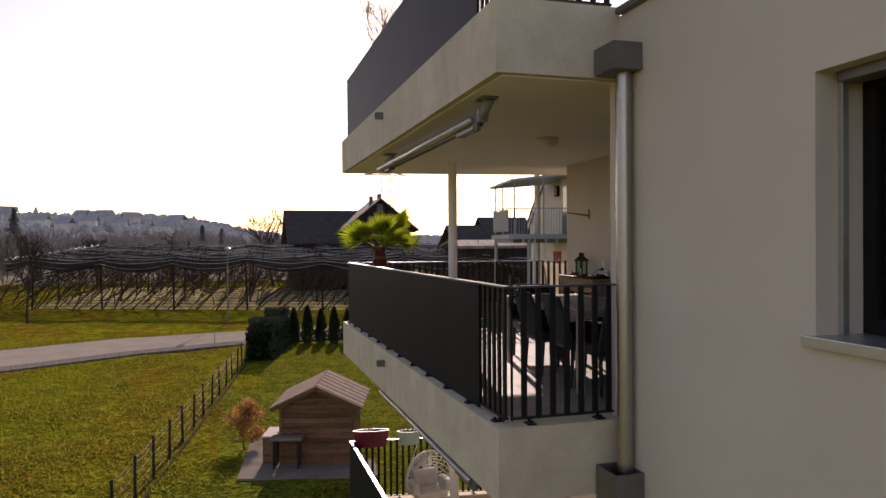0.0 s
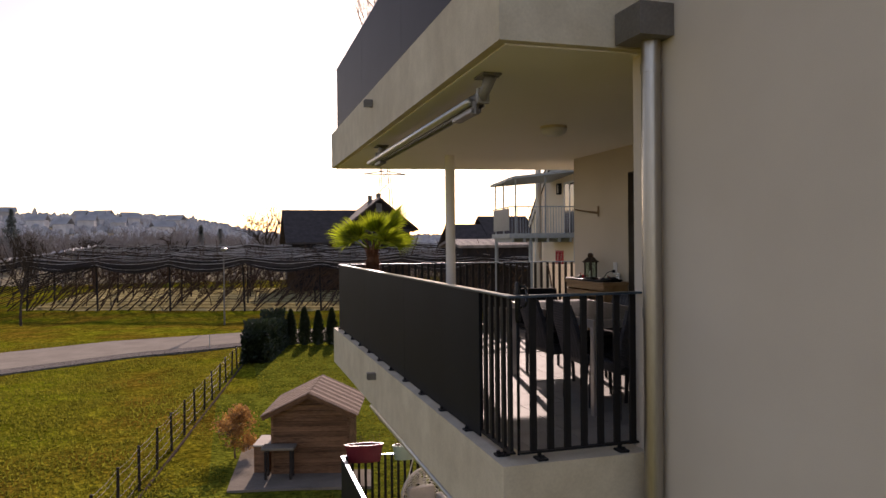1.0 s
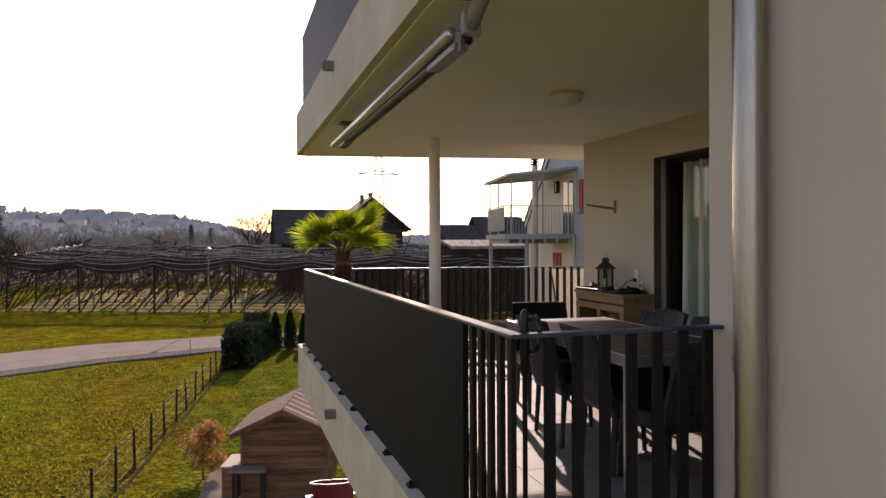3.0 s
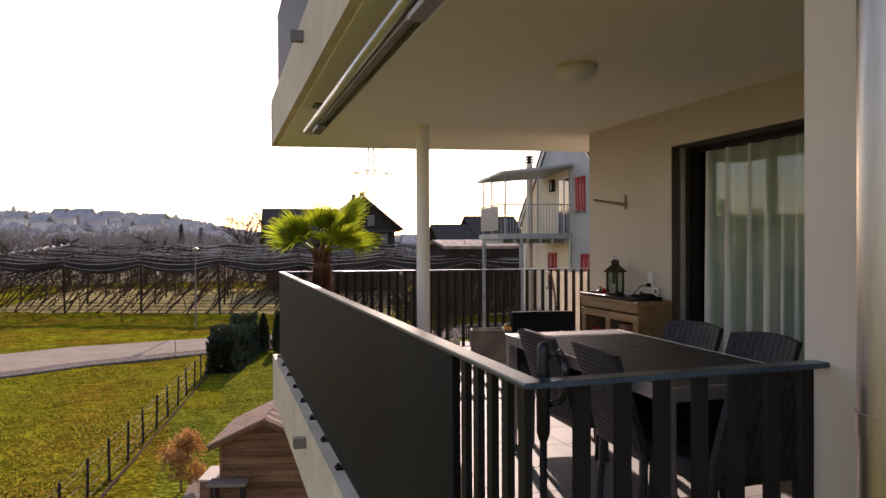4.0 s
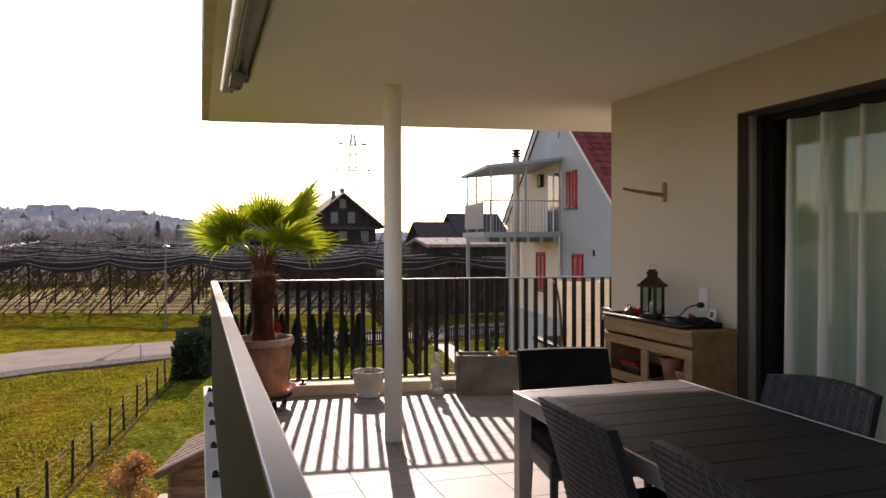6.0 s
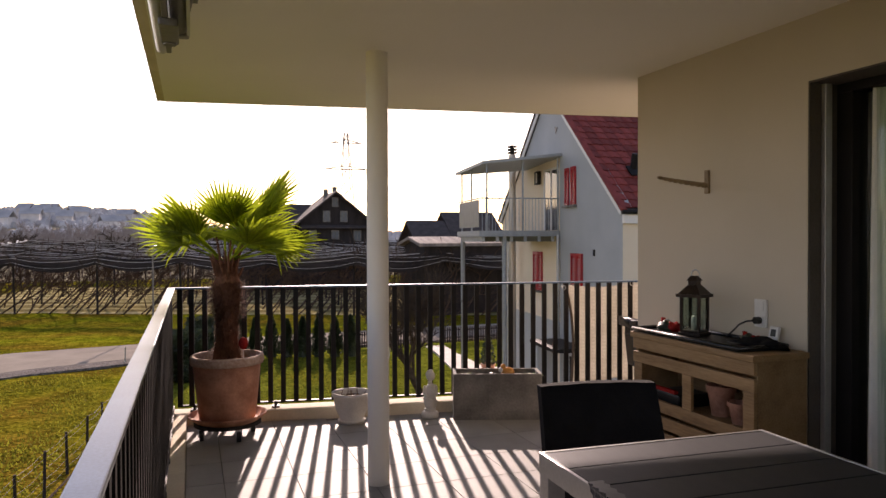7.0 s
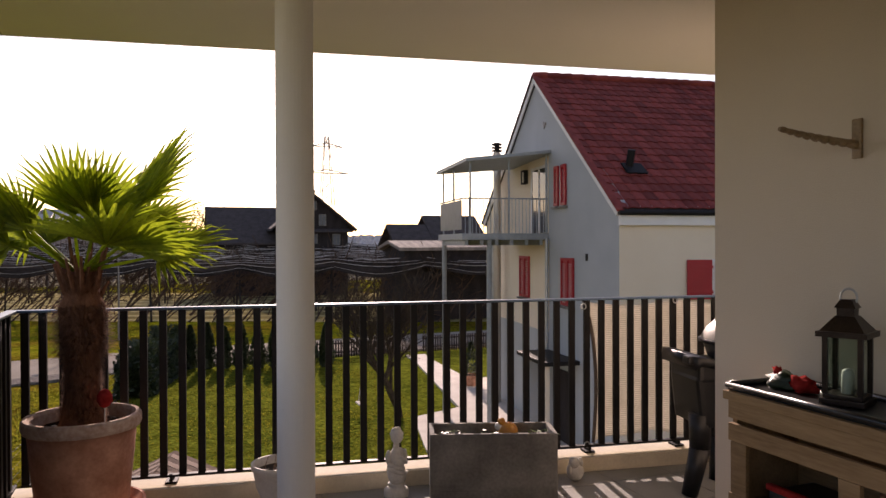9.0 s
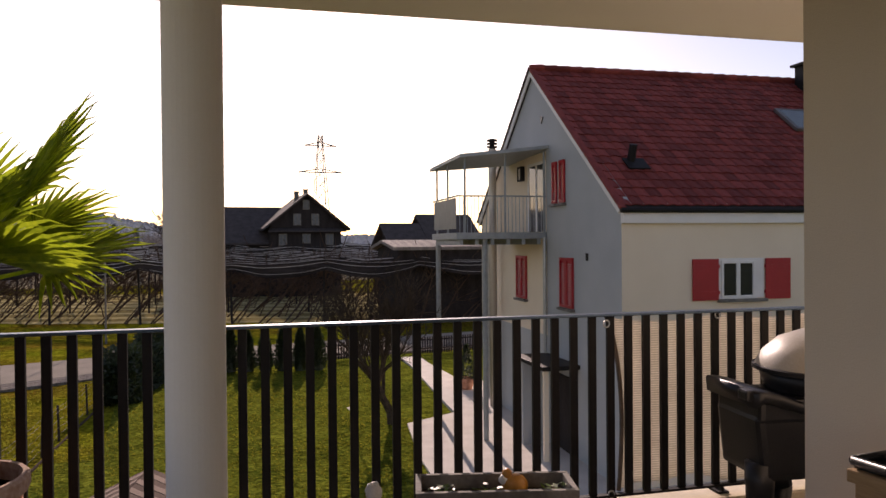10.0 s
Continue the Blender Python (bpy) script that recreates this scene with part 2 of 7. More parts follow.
M_CLOTH = leaf_material("beige_screen_cloth", (0.62, 0.58, 0.50), (0.78, 0.74, 0.66), 0.6, 0.0)


def ribbed(m, per_metre, low):
    """Fine level ribs of a coarse weave."""
    nt = m.node_tree
    n, l = nt.nodes, nt.links
    b = n["Principled BSDF"]
    src = b.inputs["Base Color"].links[0].from_socket
    tc, wv, mr, mx = n.new("ShaderNodeTexCoord"), n.new("ShaderNodeTexWave"), n.new("ShaderNodeMapRange"), n.new("ShaderNodeMix")
    wv.bands_direction = "Z"
    wv.inputs["Scale"].default_value = per_metre * 0.314
    wv.inputs["Distortion"].default_value, wv.inputs["Detail Scale"].default_value = 0.6, 0.6
    mr.inputs["To Min"].default_value, mr.inputs["To Max"].default_value = low, 1.08
    l.new(tc.outputs["Object"], wv.inputs["Vector"])
    l.new(wv.outputs["Fac"], mr.inputs["Value"])
    mx.data_type, mx.blend_type = "RGBA", "MULTIPLY"
    mx.inputs[0].default_value = 1.0
    l.new(src, mx.inputs[6])
    l.new(mr.outputs["Result"], mx.inputs[7])
    for s in [k.to_socket for k in src.links]:
        if s.node != mx:
            l.new(mx.outputs[2], s)


ribbed(M_CLOTH, 85, 0.66)
M_CORD = material("brown_binding", (0.10, 0.07, 0.05), (0.16, 0.115, 0.085), 0.8, scale=20)
M_BALCONY = material("dull_zinc_steel", (0.23, 0.255, 0.255), (0.34, 0.365, 0.365), 0.5, 0.2, 7, 60, 0.05, 0.003)
# Pale slat colour paints the sky's reflection on red louvres.
M_LOUVRE = material("sky_glint_louvre", (0.55, 0.40, 0.38), (0.70, 0.55, 0.52), 0.5, scale=6)
M_BRONZE = material("lantern_bronze", (0.022, 0.014, 0.010), (0.05, 0.033, 0.024), 0.4, 0.6, 10, 90, 0.1, 0.002)
M_RUBBER = material("black_rubber", (0.015, 0.015, 0.015), (0.03, 0.03, 0.03), 0.8, scale=10)
M_NET = material("black_hail_net", (0.020, 0.017, 0.016), (0.075, 0.062, 0.055), 0.9, scale=1.5, fine=14, bump=0.6, dist=0.05, spec=0.0, stretch=(0.2, 0.2, 2.0))
def see_through(m, share):
    """A loose weave: part of the light goes straight through."""
    nt = m.node_tree
    n, l = nt.nodes, nt.links
    t, sh = n.new("ShaderNodeBsdfTransparent"), n.new("ShaderNodeMixShader")
    sh.inputs[0].default_value = share
    l.new(n["Principled BSDF"].outputs[0], sh.inputs[1])
    l.new(t.outputs[0], sh.inputs[2])
    l.new(sh.outputs[0], n["Material Output"].inputs["Surface"])


M_NETSHEET = material("loose_hail_net", (0.018, 0.015, 0.014), (0.06, 0.05, 0.046), 0.9, scale=1.5, fine=14, bump=0.3, dist=0.03, spec=0.0)
see_through(M_NETSHEET, 0.94)
M_NETHEM = material("pale_net_hem", (0.28, 0.265, 0.26), (0.55, 0.53, 0.52), 0.5, scale=2, fine=20, bump=0.2)
M_TWIG = material("bare_twigs", (0.11, 0.075, 0.052), (0.25, 0.165, 0.11), 0.95, scale=4, fine=30, bump=0.2, spec=0.1)
# Greyed and paled: distance haze is mixed into the twig colour.
M_FARTWIG = material("haze_pale_twigs", (0.21, 0.18, 0.165), (0.36, 0.32, 0.30), 0.95, scale=0.2, fine=3, bump=0.0, spec=0.0)
M_FRUITWOOD = material("dark_fruit_wood", (0.05, 0.034, 0.028), (0.14, 0.095, 0.07), 0.95, scale=3, fine=30, bump=0.2, spec=0.0)
# Needles lightened to carry the haze in front of them.
M_CONIFER = leaf_material("haze_pale_needles", (0.10, 0.115, 0.10), (0.19, 0.205, 0.185), 0.1, 0.3)
M_CURTAIN = leaf_material("white_curtain", (0.84, 0.84, 0.79), (0.90, 0.90, 0.85), 0.12, 0.03)
# Darkness of an unlit room, given as surface colour.
M_DARKIN = material("painted_room_gloom", (0.05, 0.045, 0.04), (0.09, 0.08, 0.07), 0.9, scale=2)
M_FLOORIN = material("parquet", (0.16, 0.10, 0.06), (0.26, 0.17, 0.10), 0.5, scale=3)
M_GLASS = glass_material("window_glass", (0.84, 0.90, 0.86))
M_FROST = material("perforated_screen", (0.12, 0.13, 0.13), (0.18, 0.19, 0.19), 0.5, 0.4, 6, 90, 0.05)
# Haze over hill and town is painted into these two base colours.
M_FARHILL = material("haze_grey_woods", (0.34, 0.34, 0.345), (0.54, 0.535, 0.53), 0.95, scale=0.04, fine=0.3, bump=0.0, spec=0.0)
M_FARWALL = material("haze_pale_walls", (0.42, 0.41, 0.41), (0.66, 0.64, 0.63), 0.9, scale=0.05, fine=0.5, bump=0.0, each=0.3, spec=0.0)
M_SOCKET = material("white_plastic", (0.74, 0.73, 0.70), (0.80, 0.79, 0.76), 0.4, scale=8)
M_REDPL = material("red_paint", (0.20, 0.012, 0.010), (0.36, 0.03, 0.025), 0.9, scale=30, fine=90, bump=0.4, dist=0.004, spec=0.04)
M_WINE = material("wine_red_planter", (0.13, 0.008, 0.02), (0.19, 0.015, 0.03), 0.4, scale=8)
M_MINT = material("mint_planter", (0.30, 0.42, 0.33), (0.38, 0.50, 0.40), 0.5, scale=8)
M_WICKER = material("white_wicker", (0.62, 0.59, 0.53), (0.74, 0.71, 0.65), 0.6, scale=8, fine=90)
M_ORANGE = material("orange_glaze", (0.5, 0.2, 0.03), (0.65, 0.3, 0.06), 0.35, scale=12)
M_HORN = material("antler_horn", (0.20, 0.13, 0.07), (0.34, 0.24, 0.14), 0.6, scale=14, fine=80, bump=0.4, dist=0.004)


# ---- small builders ----
def part(name, bm, mat, parent=None, label="", smooth=False):
    me = bpy.data.meshes.new(name)
    bmesh.ops.recalc_face_normals(bm, faces=bm.faces)
    bm.to_mesh(me)
    bm.free()
    if smooth:
        for f in me.polygons:
            f.use_smooth = True
    me.materials.append(mat)
    ob = new(name, me)
    if parent is not None:
        ob.parent = parent
    if label:
        ob["label"] = label
    return ob


def thing(name, m, label, category, group="", kind=""):
    e = new(name)
    e.empty_display_size = 0.1
    e.matrix_basis = m
    return tagged(e, label, category, group, kind)


def box(bm, x0, y0, z0, x1, y1, z1, bevel=0.0, m=None):
    vs = [bm.verts.new((x, y, z)) for x in (x0, x1) for y in (y0, y1) for z in (z0, z1)]
    fs = [bm.faces.new([vs[i] for i in f]) for f in ((0, 1, 3, 2), (4, 6, 7, 5), (0, 4, 5, 1), (2, 3, 7, 6), (0, 2, 6, 4), (1, 5, 7, 3))]
    if bevel:
        es = {e for f in fs for e in f.edges}
        r = bmesh.ops.bevel(bm, geom=list(es), offset=bevel, segments=2, affect="EDGES", profile=0.6)
        vs = list({v for v in vs if v.is_valid} | set(r["verts"]))
    if m is not None:
        bmesh.ops.transform(bm, matrix=m, verts=vs)
    return vs


def boxes(*args, bevel=0.0):
    bm = bmesh.new()
    for a in args:
        box(bm, *a, bevel=bevel)
    return bm


def prism(bm, outline, z0, z1):
    """A plan outline pulled up from z0 to z1."""
    lo = [bm.verts.new((x, y, z0)) for x, y in outline]
    hi = [bm.verts.new((x, y, z1)) for x, y in outline]
    k = len(lo)
    bm.faces.new(lo[::-1])
    bm.faces.new(hi)
    for i in range(k):
        bm.faces.new((lo[i], lo[(i + 1) % k], hi[(i + 1) % k], hi[i]))
    return lo + hi


def rod(bm, a, b, r0, r1=None, n=8, caps=True):
    """A tapered round bar from a to b."""
    a, b = Vector(a), Vector(b)
    r1 = r0 if r1 is None else r1
    d = (b - a).normalized()
    s = d.orthogonal().normalized()
    t = d.cross(s)
    ring = lambda c, r: [bm.verts.new(c + (s * math.cos(k * 2 * math.pi / n) + t * math.sin(k * 2 * math.pi / n)) * r) for k in range(n)]
    p, q = ring(a, r0), ring(b, r1)
    for k in range(n):
        bm.faces.new((p[k], p[(k + 1) % n], q[(k + 1) % n], q[k]))
    if caps:
        bm.faces.new(p[::-1])
        bm.faces.new(q)
    return p + q


def tube(bm, pts, r, n=6):
    for a, b in zip(pts, pts[1:]):
        rod(bm, a, b, r, r, n)


def lathe(bm, profile, n=24, centre=(0, 0, 0)):
    """Turns (radius, height) pairs round the upright axis."""
    rings = []
    for r, z in profile:
        rings.append([bm.verts.new((centre[0] + r * math.cos(k * 2 * math.pi / n), centre[1] + r * math.sin(k * 2 * math.pi / n), centre[2] + z)) for k in range(n)])
    for p, q in zip(rings, rings[1:]):
        for k in range(n):
            bm.faces.new((p[k], p[(k + 1) % n], q[(k + 1) % n], q[k]))
    bm.faces.new(rings[0][::-1])
    bm.faces.new(rings[-1])


def blob(bm, c, r, seg=10, scale=(1, 1, 1), rough=0.0, seed=0):
    vs = bmesh.ops.create_uvsphere(bm, u_segments=seg, v_segments=max(5, seg * 2 // 3), radius=r)["verts"]
    for v in vs:
        k = 1 + rough * noise.noise(v.co / r * 1.7 + Vector((seed, 0, 0)))
        v.co = Vector((v.co.x * scale[0] * k + c[0], v.co.y * scale[1] * k + c[1], v.co.z * scale[2] * k + c[2]))
    return vs


def raw(name, verts, faces, mat, parent=None, label="", smooth=False):
    me = bpy.data.meshes.new(name)
    me.from_pydata(verts, [], faces)
    me.update()
    if smooth:
        for f in me.polygons:
            f.use_smooth = True
    me.materials.append(mat)
    ob = new(name, me)
    if parent is not None:
        ob.parent = parent
    if label:
        ob["label"] = label
    return ob


def structure(name, bm, mat, label, category):
    return tagged(part(name, bm, mat), label, category, kind="structure")


# ---- the building ----
FLOOR, KERB, RAIL, SOFFIT, ROOF = 0.07, 0.15, 1.075, 2.47, 2.94
LOWER = -2.78
WX, IX = 2.92, 4.96
SX, SY, FY, SLOPE = 2.02, 4.95, 11.76, -0.14
GROUND = -4.15


def far_edge(x, inset=0.0):
    """The slanted outer edge of the balcony."""
    return FY + SLOPE * (x - SX) - inset


def slab_outline(inset=0.0, x1=9.5):
    return [(SX + inset, SY + inset), (x1, SY + inset), (x1, far_edge(x1, inset)), (SX + inset, far_edge(SX, inset))]


def slab_level(z, name, label):
    """One balcony deck with its raised edge."""
    bm = bmesh.new()
    prism(bm, slab_outline(), z + SOFFIT - 2.81, z + FLOOR - 0.03)
    w = 0.19
    lo, hi = z + FLOOR - 0.03, z + KERB
    prism(bm, [(SX, SY), (SX + w, SY + w), (SX + w, far_edge(SX + w, w)), (SX, FY)], lo, hi)
    prism(bm, [(SX, FY), (SX + w, far_edge(SX + w, w)), (9.5, far_edge(9.5, w)), (9.5, far_edge(9.5))], lo, hi)
    prism(bm, [(SX, SY), (WX, SY), (WX, SY + w), (SX + w, SY + w)], lo, hi)
    return structure(name, bm, M_CONC, label, "balcony slab")


slab_level(0.0, "balcony_slab", "pale painted concrete balcony slab with a raised edge")
slab_level(2.81, "upper_slab", "pale painted concrete slab of the roof terrace above")
slab_level(LOWER, "lower_slab", "pale painted concrete slab of the balcony below")
structure("ceiling", (lambda bm: (prism(bm, slab_outline(0.055, 9.4), SOFFIT - 0.012, SOFFIT - 0.002), bm)[1])(bmesh.new()), M_CEIL, "cream painted balcony ceiling", "ceiling")


def wall_with_holes(name, along, plane, thick, a0, a1, z0, z1, holes, mat, label):
    """A wall of blocks round its openings. along 'y': the wall lies in x = plane."""
    bm = bmesh.new()
    cuts = sorted({a0, a1, *[h[0] for h in holes], *[h[1] for h in holes]})
    for p, q in zip(cuts, cuts[1:]):
        levels = [(z0, z1)]
        for h0, h1, b, t in holes:
            if p >= h0 - 1e-6 and q <= h1 + 1e-6:
                nxt = []
                for lo, hi in levels:
                    if b > lo + 1e-6:
                        nxt.append((lo, min(b, hi)))
                    if t < hi - 1e-6:
                        nxt.append((max(t, lo), hi))
                levels = nxt
        for lo, hi in levels:
            if along == "y":
                box(bm, plane, p, lo, plane + thick, q, hi)
            else:
                box(bm, p, plane, lo, q, plane + thick, hi)
    bmesh.ops.remove_doubles(bm, verts=bm.verts, dist=1e-5)
    seen, kill = {}, []
    for f in list(bm.faces):
        key = frozenset(f.verts)
        if key in seen:
            kill += [f, seen[key]]
        seen[key] = f
    bmesh.ops.delete(bm, geom=list(set(kill)), context="FACES")
    return structure(name, bm, mat, label, "wall")


WIN = (2.02, 3.25, 0.925, 2.13)
wall_with_holes("wall_facade", "y", WX, 0.34, -9.0, 5.09, GROUND - 0.3, 2.90, [WIN], M_WALL, "smooth beige rendered facade wall beside the balcony")
DOOR = (5.75, 8.565, FLOOR, 2.155)
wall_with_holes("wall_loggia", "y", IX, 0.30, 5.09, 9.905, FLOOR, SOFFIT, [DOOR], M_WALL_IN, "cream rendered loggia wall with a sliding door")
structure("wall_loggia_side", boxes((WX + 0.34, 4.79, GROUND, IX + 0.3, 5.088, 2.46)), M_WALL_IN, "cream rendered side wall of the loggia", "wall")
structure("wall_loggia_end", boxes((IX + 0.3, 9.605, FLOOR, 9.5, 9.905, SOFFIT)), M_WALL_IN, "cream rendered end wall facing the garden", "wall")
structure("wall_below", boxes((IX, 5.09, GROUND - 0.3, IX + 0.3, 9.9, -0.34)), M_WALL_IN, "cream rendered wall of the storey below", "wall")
structure("wall_rear", boxes((9.5, -9.0, GROUND - 0.3, 9.8, 11.0, 2.9), (WX + 0.34, -9.3, GROUND - 0.3, 9.8, -9.0, 2.9)), M_WALL, "beige rendered rear walls", "wall")
structure("roof_terrace", boxes((WX + 0.34, -9.0, 2.5, 9.5, 4.94, 2.88)), M_CONC, "flat roof terrace deck", "roof")
structure("wall_coping", boxes((WX - 0.05, -9.0, 2.902, WX + 0.4, 4.93, 2.945), bevel=0.006), M_SHEET, "dark sheet metal coping along the wall top", "coping")

# window in the facade
win = thing("window_1", pose(0, 0, 0), "deep-set dark framed window with sheet metal sill", "window", kind="structure")
y0, y1, z0, z1 = WIN
part("window_sill", boxes((WX - 0.045, y0 - 0.045, z0 - 0.05, WX + 0.30, y1 + 0.045, z0 + 0.003), bevel=0.004), M_ALU, win, "pale metal sill")
part("window_frame", boxes((WX + 0.27, y1 - 0.07, z0 + 0.004, WX + 0.335, y1 - 0.001, z1), (WX + 0.27, y0 + 0.001, z0 + 0.004, WX + 0.335, y0 + 0.07, z1), (WX + 0.271, y0 + 0.07, z1 - 0.07, WX + 0.334, y1 - 0.07, z1 - 0.001), (WX + 0.271, y0 + 0.07, z0 + 0.004, WX + 0.334, y1 - 0.07, z0 + 0.07), bevel=0.004), M_DARKRAIL, win, "dark frame")
part("blind_rail", boxes((WX + 0.125, y1 - 0.03, z0 + 0.004, WX + 0.16, y1 - 0.002, z1 - 0.002), bevel=0.003), M_ALU, win, "blind guide rail")
part("blind_box", boxes((WX + 0.09, y0 + 0.002, z1 - 0.05, WX + 0.22, y1 - 0.032, z1 - 0.002), bevel=0.004), M_SHEET, win, "grey blind casing")
part("pane", boxes((WX + 0.30, y0 + 0.07, z0 + 0.07, WX + 0.308, y1 - 0.07, z1 - 0.07)), M_GLASS, win)
# Added room shell; its near-black walls paint the unlit interior.
structure("window_room", boxes((WX + 1.6, 1.4, 0.3, WX + 1.65, 3.9, 2.45), (WX + 0.36, 3.9, 0.3, WX + 1.6, 3.95, 2.45), (WX + 0.36, 1.35, 0.3, WX + 1.6, 1.4, 2.45), (WX + 0.36, 1.4, 2.4, WX + 1.6, 3.9, 2.45), (WX + 0.36, 1.4, 0.3, WX + 1.6, 3.9, 0.34)), M_DARKIN, "added room behind the window, gloom in its wall colour", "room")

# sliding door, curtain and the room behind
door = thing("door_1", pose(0, 0, 0), "large sliding glass door with dark frame", "sliding door", kind="structure")
y0, y1, z0, z1 = DOOR
dx = IX + 0.17
part("door_frame", boxes((dx, y1 - 0.09, z0 + 0.03, dx + 0.1, y1 - 0.002, z1 - 0.05), (dx, y0 + 0.002, z0 + 0.03, dx + 0.1, y0 + 0.09, z1 - 0.05), (dx, y0 + 0.002, z1 - 0.05, dx + 0.1, y1 - 0.002, z1 - 0.002), (dx, y0 + 0.002, z0 + 0.002, dx + 0.1, y1 - 0.002, z0 + 0.03), bevel=0.004), M_DARKRAIL, door, "anthracite frame")
part("blind_rail", boxes((IX + 0.07, y1 - 0.035, z0 + 0.03, IX + 0.11, y1 - 0.010, z1 - 0.012), bevel=0.003), M_ALU, door, "blind guide rail")
part("reveal_lining", boxes((IX + 0.002, y1 - 0.008, z0 + 0.004, dx - 0.001, y1 - 0.001, z1 - 0.010)), M_LINING, door, "dark bronze reveal lining")
part("head_lining", boxes((IX + 0.002, y0 + 0.01, z1 - 0.009, dx - 0.001, y1 - 0.001, z1 - 0.001)), M_LINING, door, "dark bronze head lining")
part("pane", boxes((dx + 0.045, y0 + 0.09, z0 + 0.03, dx + 0.055, y1 - 0.09, z1 - 0.05)), M_GLASS, door)
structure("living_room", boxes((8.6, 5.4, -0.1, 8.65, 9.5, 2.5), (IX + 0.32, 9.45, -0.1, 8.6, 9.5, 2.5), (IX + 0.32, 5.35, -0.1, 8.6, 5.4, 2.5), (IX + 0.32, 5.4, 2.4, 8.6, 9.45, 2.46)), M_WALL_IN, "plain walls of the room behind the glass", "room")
structure("living_room_floor", boxes((IX + 0.31, 5.4, 0.0, 8.6, 9.45, 0.075)), M_FLOORIN, "wooden floor of the room behind the glass", "floor")

verts, faces = [], []
n = 260
for i in range(n + 1):
    u = i / n
    y = 5.78 + u * 2.70
    x = IX + 0.33 + 0.07 * math.sin(y * 36 + 2.2 * math.sin(y * 5)) + 0.018 * math.sin(y * 97 + 3 * math.sin(y * 3))
    for z, k in ((z0 + 0.04, 1.0), (z1 + 0.1, 0.8)):
        verts.append((IX + 0.33 + (x - IX - 0.40) * k, y, z))
for i in range(n):
    faces.append((2 * i, 2 * i + 2, 2 * i + 3, 2 * i + 1))
cur = tagged(raw("curtain", verts, faces, M_CURTAIN, smooth=True), "thin white floor-length curtain behind the sliding door", "curtain")

# ceiling post
structure("balcony_post", (lambda bm: (rod(bm, (3.230, 9.85, FLOOR), (3.230, 9.85, SOFFIT - 0.012), 0.06, n=32), bm)[1])(bmesh.new()), M_CEIL, "round cream painted balcony post", "post")
structure("lower_post", (lambda bm: (rod(bm, (3.230, 9.85, LOWER + FLOOR), (3.230, 9.85, -0.34), 0.06, n=24), bm)[1])(bmesh.new()), M_CEIL, "round cream painted post of the balcony below", "post")

# ---- ground and landscape ----
def hill(x, y):
    """Rise of the land towards the hillside town."""
    d = math.hypot(x, y)
    if y < 120 or d < 130:
        return 0.0
    k = min(1.0, (d - 130) / 260)
    k = k * k * (3 - 2 * k)
    s = min(1.0, max(0.0, (6 - math.degrees(math.atan2(x, y))) / 12))
    return k * (7.6 + 10.8 * s * s * (3 - 2 * s)) + max(0.0, d - 450) * 0.004


xs = [-1500, -1000, -700, -500, -350, -250, -180, -130, -90, -60] + [-45 + i * 1.5 for i in range(51)] + [32, 45, 70, 110, 170, 300, 500, 800, 1500]
ys = [-300, -100, -40, -10] + [5 + i * 1.5 for i in range(47)] + [80, 95, 115, 140, 170, 210, 260, 320, 400, 520, 700, 1000, 1500, 2200]
verts = [(x, y, GROUND + hill(x, y) + (0.06 * noise.noise((x * 0.3, y * 0.3, 0)) if y > 13.5 else 0)) for x in xs for y in ys]
k = len(ys)
faces = [(i * k + j, (i + 1) * k + j, (i + 1) * k + j + 1, i * k + j + 1) for i in range(len(xs) - 1) for j in range(k - 1)]
land = raw("ground", verts, faces, M_GRASS, smooth=True)
land.data.materials.append(M_FARLAND)
land.data.materials.append(M_LAWN)
for p in land.data.polygons:
    if p.center.y > 106 or p.center.x < -70:
        p.material_index = 1
    elif p.center.y < 42 and p.center.x > -1.2 + (p.center.y - 15.5) * 0.139:
        p.material_index = 2
tagged(land, "sunlit winter lawn and meadow reaching the horizon", "ground", kind="structure")

# ---- road, paths and beds ----
def strip(name, left, right, z, mat, label, category):
    """A flat band between two plan lines, a little above the ground, with a turned-down edge."""
    verts, faces = [], []
    for (ax, ay), (bx, by) in zip(left, right):
        verts += [(ax, ay, z - 0.15), (ax, ay, z), (bx, by, z), (bx, by, z - 0.15)]
    for i in range(len(left) - 1):
        for j in range(3):
            faces.append((4 * i + j, 4 * i + j + 1, 4 * i + j + 5, 4 * i + j + 4))
    return tagged(raw(name, verts, faces, mat), label, category, kind="structure")


low = [(-60, 12), (-30, 26), (-16, 33.5), (-9.4, 37.2), (-4.5, 40.5), (1.3, 42.7), (9, 43.6), (20, 44.2), (60, 45)]
top = [(-63, 17), (-33, 31), (-18, 38.8), (-11, 42.9), (-6.1, 45.8), (1.4, 47.3), (9, 48), (20, 48.6), (60, 49.5)]
strip("road", low, top, GROUND + 0.09, M_ASPHALT, "pale asphalt lane curving through the meadow", "road")
strip("road_verge", [(x + 0.3, y - 1.25) for x, y in low], [(x + 0.02, y + 0.05) for x, y in low], GROUND + 0.082, M_GRAVEL, "gravel verge along the lane", "verge")
bm = bmesh.new()
prism(bm, [(8.4, 20.0), (9.2, 25.6), (9.99, 28.95), (11.85, 29.7), (12.6, 34.2), (13.45, 39.0), (13.6, 41.0), (14.6, 41.0), (14.35, 39.0), (14.1, 34.2), (19, 34.4), (19, 20.0)], GROUND - 0.1, GROUND + 0.08)
structure("garden_path", bm, M_PAVE, "pale paved path and terrace beside the house", "path")
bm = bmesh.new()
